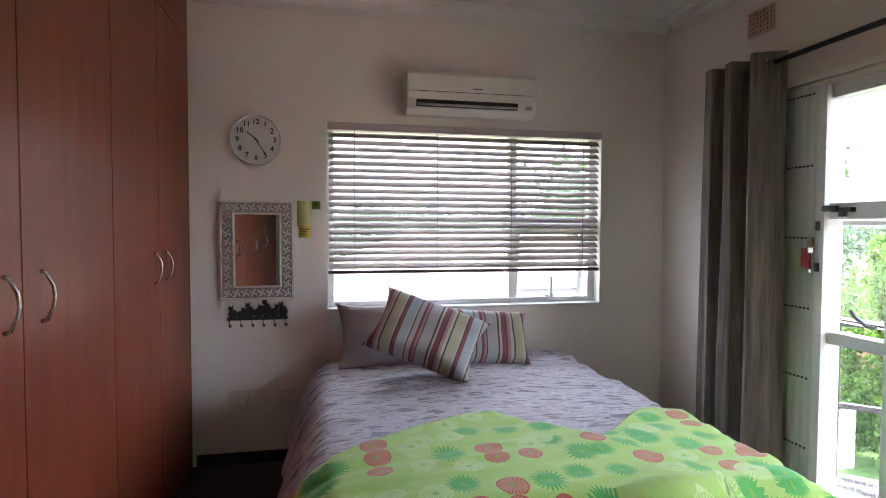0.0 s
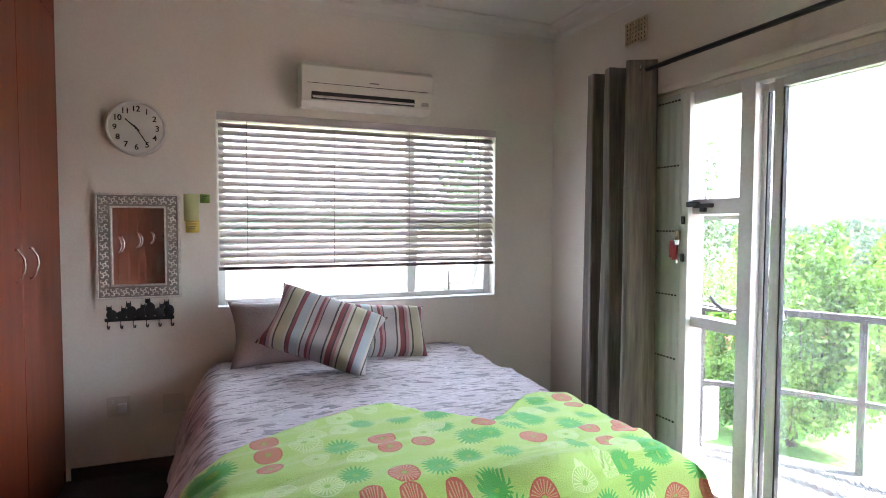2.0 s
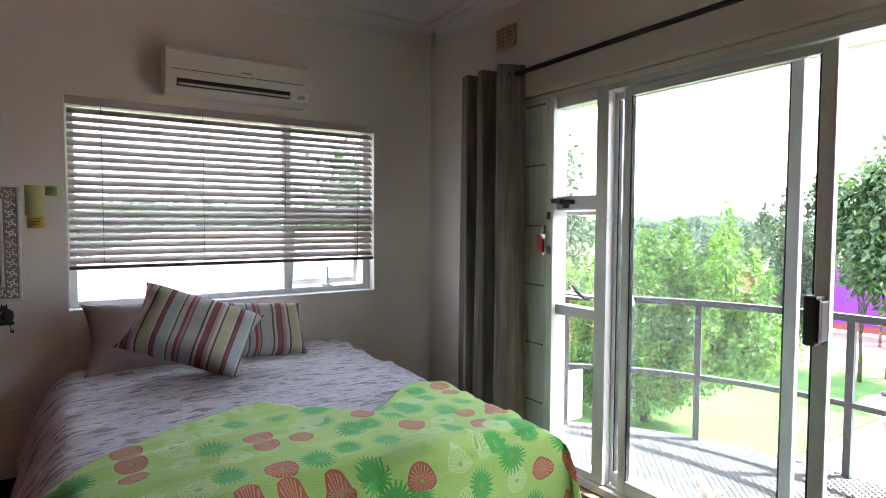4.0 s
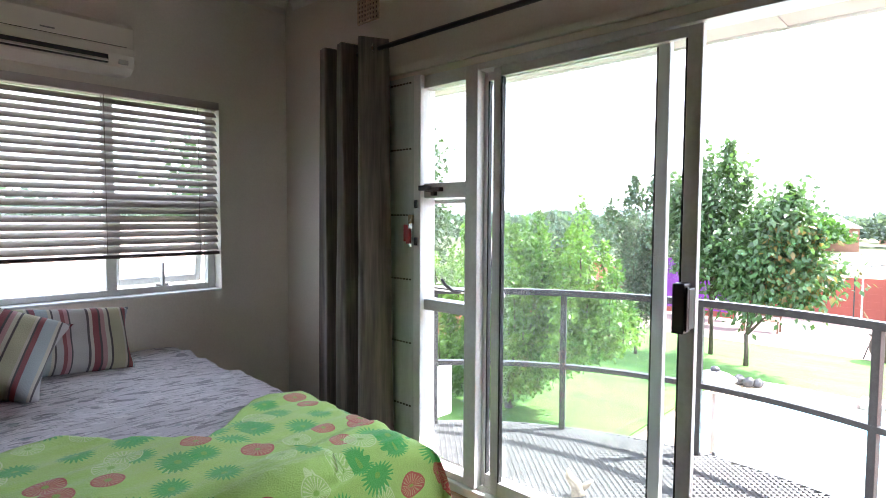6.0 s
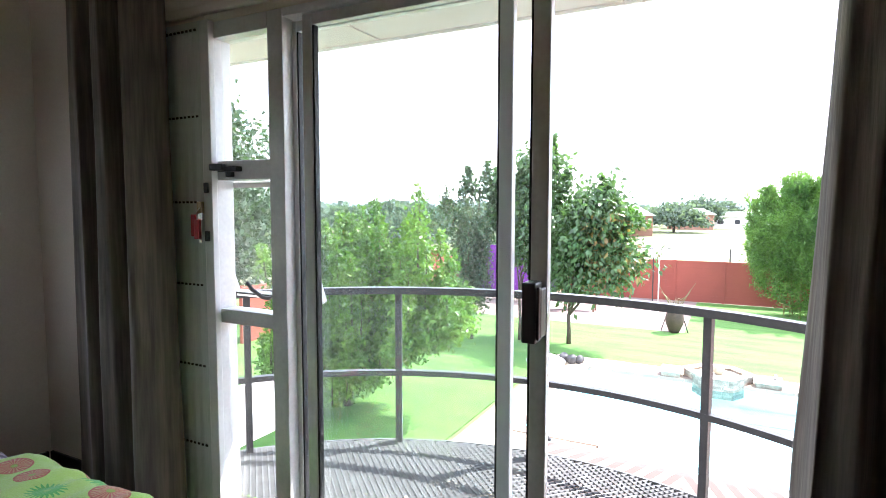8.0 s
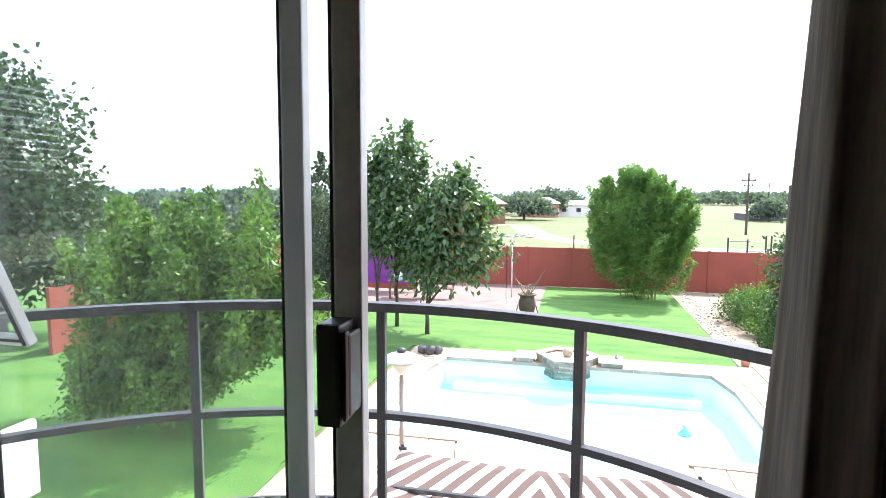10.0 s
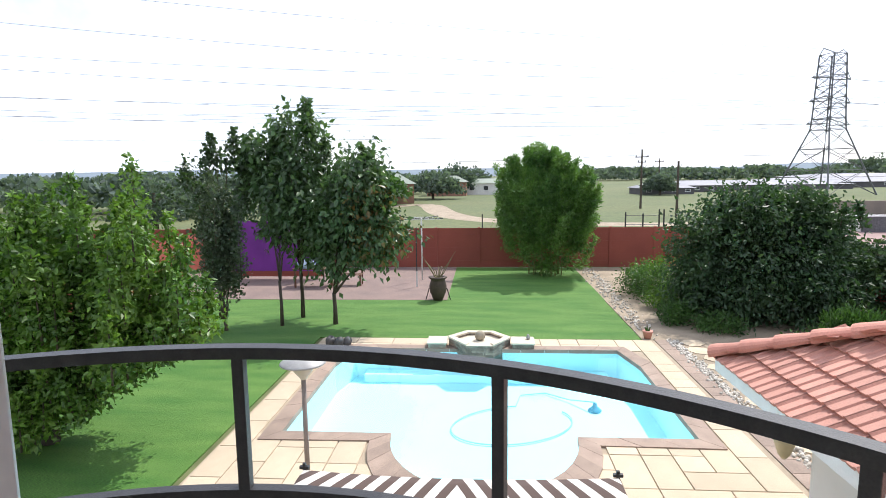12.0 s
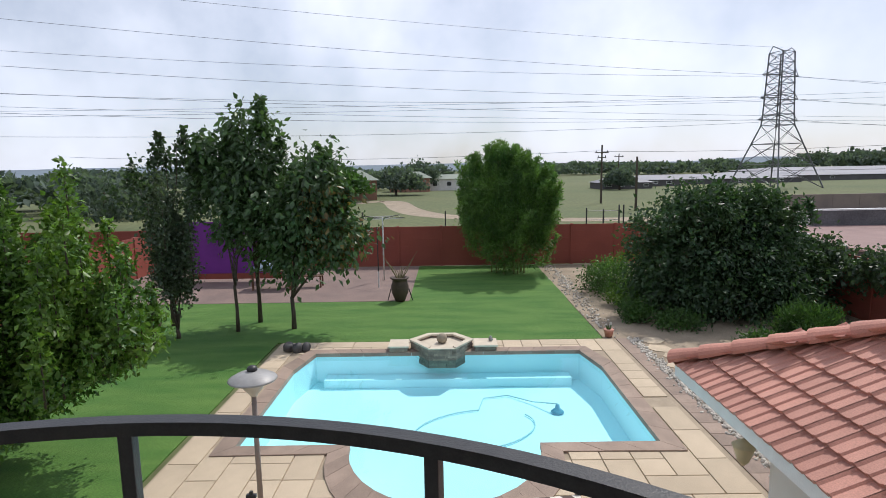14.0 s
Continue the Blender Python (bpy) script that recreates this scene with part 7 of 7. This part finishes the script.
# dirt road over the field
pts = [(80, 14.5), (86, 11.0), (82, 8.5), (68, 6.5), (58, 3.5), (52, -3), (50, -14), (51, -40)]
bm = bmesh.new()
prev = None
fine = []
for a, b in zip(pts, pts[1:]):
    for k in range(8):
        fine.append(Vector((a[0] + (b[0] - a[0]) * k / 8, a[1] + (b[1] - a[1]) * k / 8)))
for _ in range(12):
    fine = [fine[0]] + [(fine[k - 1] + fine[k] * 2 + fine[k + 1]) / 4 for k in range(1, len(fine) - 1)] + [fine[-1]]
for k, p in enumerate(fine):
    d = (fine[min(k + 1, len(fine) - 1)] - fine[max(k - 1, 0)]).normalized()
    nrm = Vector((-d.y, d.x)) * 1.7
    cur = (bm.verts.new((p.x + nrm.x, p.y + nrm.y, G0 - 0.022)), bm.verts.new((p.x - nrm.x, p.y - nrm.y, G0 - 0.022)))
    if prev:
        bm.faces.new((prev[0], prev[1], cur[1], cur[0]))
    prev = cur
bmesh.ops.recalc_face_normals(bm, faces=bm.faces)
for f in bm.faces:
    f.normal_update()
    if f.normal.z < 0:
        f.normal_flip()
tagged(part("road", bm, M_SAND), "pale dirt track curving across the field", "road", kind="structure")

# field gate and fence posts
gate = thing("field_gate", "dark field gate between posts beyond the garden wall", "gate", at=(46.5, -9.4, G0 - 0.03))
for y, h in ((0, 1.3), (-1.3, 1.2), (-2.5, 1.5), (-2.85, 1.5)):
    bm = bmesh.new()
    rod(bm, (0, y, 0), (0, y, h), 0.06, seg=8)
    part("post", bm, M_IRON, gate)
for z in (0.35, 1.05):
    bm = bmesh.new()
    rod(bm, (0, 0, z), (0, -2.5, z), 0.025, seg=6)
    part("rail", bm, M_IRON, gate)
for y in (1.5, 8.0, -4.5, -20, -26):
    p = thing("fence_post", "dark fence post in the dry field", "fence post", "posts in the field", at=(47, y, G0 - 0.03))
    bm = bmesh.new()
    rod(bm, (0, 0, 0), (0, 0, 1.2), 0.05, seg=7)
    part("post", bm, M_IRON, p)

# poles
def utility_pole(x, y, h, arms, label):
    p = thing("utility_pole", label, "utility pole", at=(x, y, G0 - 0.03))
    bm = bmesh.new()
    rod(bm, (0, 0, 0), (0, 0, h), 0.14, 0.10, 10)
    part("mast", bm, M_BARK, p, "dark wooden mast")
    for z, w in arms:
        part("cross_arm", boxes((-0.06, 0.06, -w, w, h - z - 0.06, h - z + 0.06)), M_BARK, p)
        for s in (-0.85, 0.85):
            bm = bmesh.new()
            lathe(bm, [(0.05, 0), (0.07, 0.08), (0.03, 0.2)], 8, at=(0, s * w, h - z + 0.061))
            part("insulator", bm, M_BLACK, p)
    return p


utility_pole(72, -17.3, 7.0, ((0.9, 0.8), (1.5, 0.5)), "wooden utility pole with cross arms in the field")
utility_pole(60, -17.6, 5.35, (), "plain dark wooden pole in the field")
utility_pole(118, -33, 7.0, ((0.6, 0.9),), "distant wooden utility pole")

# lattice pylon
PYX, PYY, PYH = 108.0, -58.5, 24.0
py = thing("pylon", "tall grey steel lattice power pylon", "pylon", at=(PYX, PYY, G0 - 0.03), turn=20)
M_STEEL = mat("pylon_steel", (0.16, 0.16, 0.165), (0.12, 0.12, 0.125), rough=0.6, metal=0.4)


def half(z):
    f = z / PYH
    return 5.4 + (1.8 - 5.4) * (f / 0.48) if f < 0.48 else 1.8 + (1.4 - 1.8) * (f - 0.48) / 0.52


corner = lambda k, z: Vector(((1, 1, -1, -1)[k] * half(z), (1, -1, -1, 1)[k] * half(z), z))
levels = [0, 4.3, 8, 11.3, 13.2, 15, 16.8, 18.6, 20.4, 22.2, 24]
for k in range(4):
    bm = bmesh.new()
    tube(bm, [corner(k, z) for z in levels], 0.14, 5)
    part("leg", bm, M_STEEL, py)
bm = bmesh.new()
for k in range(4):
    for z0, z1 in zip(levels, levels[1:]):
        rod(bm, corner(k, z0), corner((k + 1) % 4, z1), 0.055, seg=4, caps=False)
        rod(bm, corner((k + 1) % 4, z0), corner(k, z1), 0.055, seg=4, caps=False)
        rod(bm, corner(k, z1), corner((k + 1) % 4, z1), 0.06, seg=4, caps=False)
part("bracing", bm, M_STEEL, py)["kind"] = "stuff"
ARMS = ((12.2, 4.8), (16.0, 4.5), (20.0, 4.3))
for z, w in ARMS:
    for s in (-1, 1):
        bm = bmesh.new()
        tip = Vector((0, s * w, z))
        for xx in (-1.5, 1.5):
            rod(bm, (xx, s * 1.5, z), tip, 0.08, seg=4)
            rod(bm, (xx, s * 1.5, z + 1.2), tip, 0.07, seg=4)
        part("arm", bm, M_STEEL, py)
for s in (-1, 1):
    bm = bmesh.new()
    rod(bm, (1.4, s * 1.4, 24.0), (0, s * 2.2, 24.9), 0.08, seg=4)
    rod(bm, (-1.4, s * 1.4, 24.0), (0, s * 2.2, 24.9), 0.08, seg=4)
    part("top_peak", bm, M_STEEL, py)

# power lines
M_WIRE = mat("wire", (0.06, 0.06, 0.065), rough=0.6)


def wire(a, b, sag, rad=0.035):
    w = thing("power_line", "thin dark overhead power line", "power line", "power lines over the field")
    a, b = Vector(a), Vector(b)
    bm = bmesh.new()
    n = 20
    tube(bm, [a.lerp(b, k / n) - Vector((0, 0, sag * 4 * (k / n) * (1 - k / n))) for k in range(n + 1)], rad, 4)
    part("cable", bm, M_WIRE, w)


turn = radians(20)
for n_, (z, w) in enumerate(ARMS):
    for s in (-1, 1):
        ax_, ay_ = PYX - math.sin(turn) * s * w, PYY + math.cos(turn) * s * w
        zt = G0 + z
        wire((ax_, ay_, zt), (72 - 9 * s + 4 * n_, 130, zt + 2 + 4.2 * n_ + 2 * s), 2.0, 0.025)
        wire((ax_, ay_, zt), (160 - 8 * s, -230, zt + 3), 2.5, 0.025)
wire((PYX, PYY, 22), (52, 130, 31), 2.5, 0.02)
wire((128, 190, 17), (190, -260, 27), 3.0)
wire((120, 190, 15), (185, -260, 25), 3.0)
wire((72, -17.3, 3.4), (60, -60, 4.0), 0.5, 0.02)
wire((72, -17.3, 3.5), (90, 60, 4.5), 0.8, 0.02)
wire((118, 160, 19), (200, -260, 15), 3.0)
wire((110, 150, 21), (190, -260, 14.0), 3.0)

# trees of the distance; M_L_FAR carries the air's haze in its leaf colour
def one_tree(name, label, x, y, r, h, leaf, seed, size=0.5, per=900):
    t = thing(name, label, "tree", "trees across the field")
    ob = woods("crown", "", [(x, y, r, h), (x + r * 0.4, y + r * 0.5, r * 0.7, h * 0.8), (x, y - r * 0.55, r * 0.65, h * 0.7)], size, leaf, seed, per)
    for key in ("label", "category", "kind"):
        if key in ob:
            del ob[key]
    ob.parent = t
    bm = bmesh.new()
    tube(bm, [(x, y, G0 - 0.03), (x, y, G0 + h * 0.6)], [0.25, 0.1], 7)
    part("trunk", bm, M_BARK, t)
    return t


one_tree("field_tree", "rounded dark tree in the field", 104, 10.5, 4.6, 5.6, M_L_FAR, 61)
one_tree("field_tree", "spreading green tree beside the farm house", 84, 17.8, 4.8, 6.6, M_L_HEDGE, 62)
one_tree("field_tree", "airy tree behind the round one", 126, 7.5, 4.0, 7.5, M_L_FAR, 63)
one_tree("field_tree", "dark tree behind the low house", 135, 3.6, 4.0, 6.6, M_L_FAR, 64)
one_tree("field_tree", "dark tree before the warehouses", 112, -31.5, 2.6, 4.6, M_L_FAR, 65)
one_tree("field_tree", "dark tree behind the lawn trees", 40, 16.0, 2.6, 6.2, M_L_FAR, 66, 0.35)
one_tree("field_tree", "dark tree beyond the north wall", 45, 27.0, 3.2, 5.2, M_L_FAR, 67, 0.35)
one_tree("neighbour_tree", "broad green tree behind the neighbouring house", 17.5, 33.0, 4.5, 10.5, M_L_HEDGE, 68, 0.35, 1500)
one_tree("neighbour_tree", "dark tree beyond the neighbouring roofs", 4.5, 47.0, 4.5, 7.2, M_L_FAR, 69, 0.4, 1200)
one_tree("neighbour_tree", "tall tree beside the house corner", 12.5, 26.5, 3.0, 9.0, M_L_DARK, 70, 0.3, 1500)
rw = np.random.default_rng(77)
spots, near = [], []
for k in range(90):
    y = -420 + 4.9 * k + rw.normal() * 2
    spots.append((330 + rw.normal() * 20, y - 60, 8 + 5 * rw.random(), 5 + 3.5 * rw.random() + (5 if y < -150 else 0)))
for k in range(70):
    near.append((150 + rw.normal() * 18, 16 + 3.2 * k + rw.normal() * 2, 4 + 3 * rw.random(), 4.6 + 1.6 * rw.random()))
for k in range(40):
    near.append((70 + rw.normal() * 8, 34 + 3.2 * k, 3 + 2 * rw.random(), 4.4 + 1.4 * rw.random()))
for k in range(45):
    near.append((-90 + 4.5 * k, 110 + rw.normal() * 10, 5 + 3 * rw.random(), 6 + 3 * rw.random()))
woods("tree_belt", "belt of trees along the horizon, leaves greyed for haze", spots, 1.1, M_L_FAR, 78, 320)
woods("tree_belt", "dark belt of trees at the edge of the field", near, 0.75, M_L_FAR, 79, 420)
# low hills, with the blue of aerial haze painted as their base colour
verts, faces = [], []
for k in range(121):
    a = radians(-140 + 2.0 * k)
    hgt = 20 + 12 * noise.noise((k * 0.09, 2, 0)) + 7 * noise.noise((k * 0.33, 5, 0))
    for r, z in ((1500, G0 - 1), (1900, hgt), (2400, G0 - 1)):
        verts.append((r * math.cos(a), r * math.sin(a) * 1.0, z))
for k in range(120):
    for j in range(2):
        q = 3 * k + j
        faces.append((q, q + 3, q + 4, q + 1))
hills = mesh_of(verts, faces, "backdrop_hills", mat("haze_blue_hills", (0.16, 0.20, 0.24), (0.13, 0.17, 0.2), rough=1.0, scale=0.01), None, smooth=True)
tagged(hills, "low hills on the horizon, coloured blue for haze", "hills", kind="structure")

# ---------------------------------------------------------------- pieces laid last
for m in TILES[:300]:
    ob = new("roof_tile", tile_me)
    ob.parent = wing
    ob.matrix_basis = m
V, F, base = [], [], 0
for m in TILES[300:]:
    mm = np.array(m)
    V.append(tile_v @ mm[:3, :3].T + mm[:3, 3])
    for f in tile_f:
        F.append([base + k for k in f])
    base += len(tile_v)
if V:
    mesh_of(np.concatenate(V).tolist(), F, "more_roof_tiles", M_TILE, wing)["kind"] = "stuff"
PAVERS.sort(key=lambda p: math.hypot(p[0] - 9, p[1] - 1))
for x, y, w, h in PAVERS[:300]:
    ob = new("paver", paver_mesh(w, h))
    ob.parent = pave
    ob.matrix_basis = pose(x, y, G0 - 0.004 + random.uniform(-0.002, 0.002))
if PAVERS[300:]:
    V, F, base = [], [], 0
    for x, y, w, h in PAVERS[300:]:
        me = paver_mesh(w, h)
        V += [(v.co.x + x, v.co.y + y, v.co.z + G0 - 0.004) for v in me.vertices]
        F += [[base + k for k in p.vertices] for p in me.polygons]
        base += len(me.vertices)
    mesh_of(V, F, "more_pavers", M_PAVE, pave)["kind"] = "stuff"
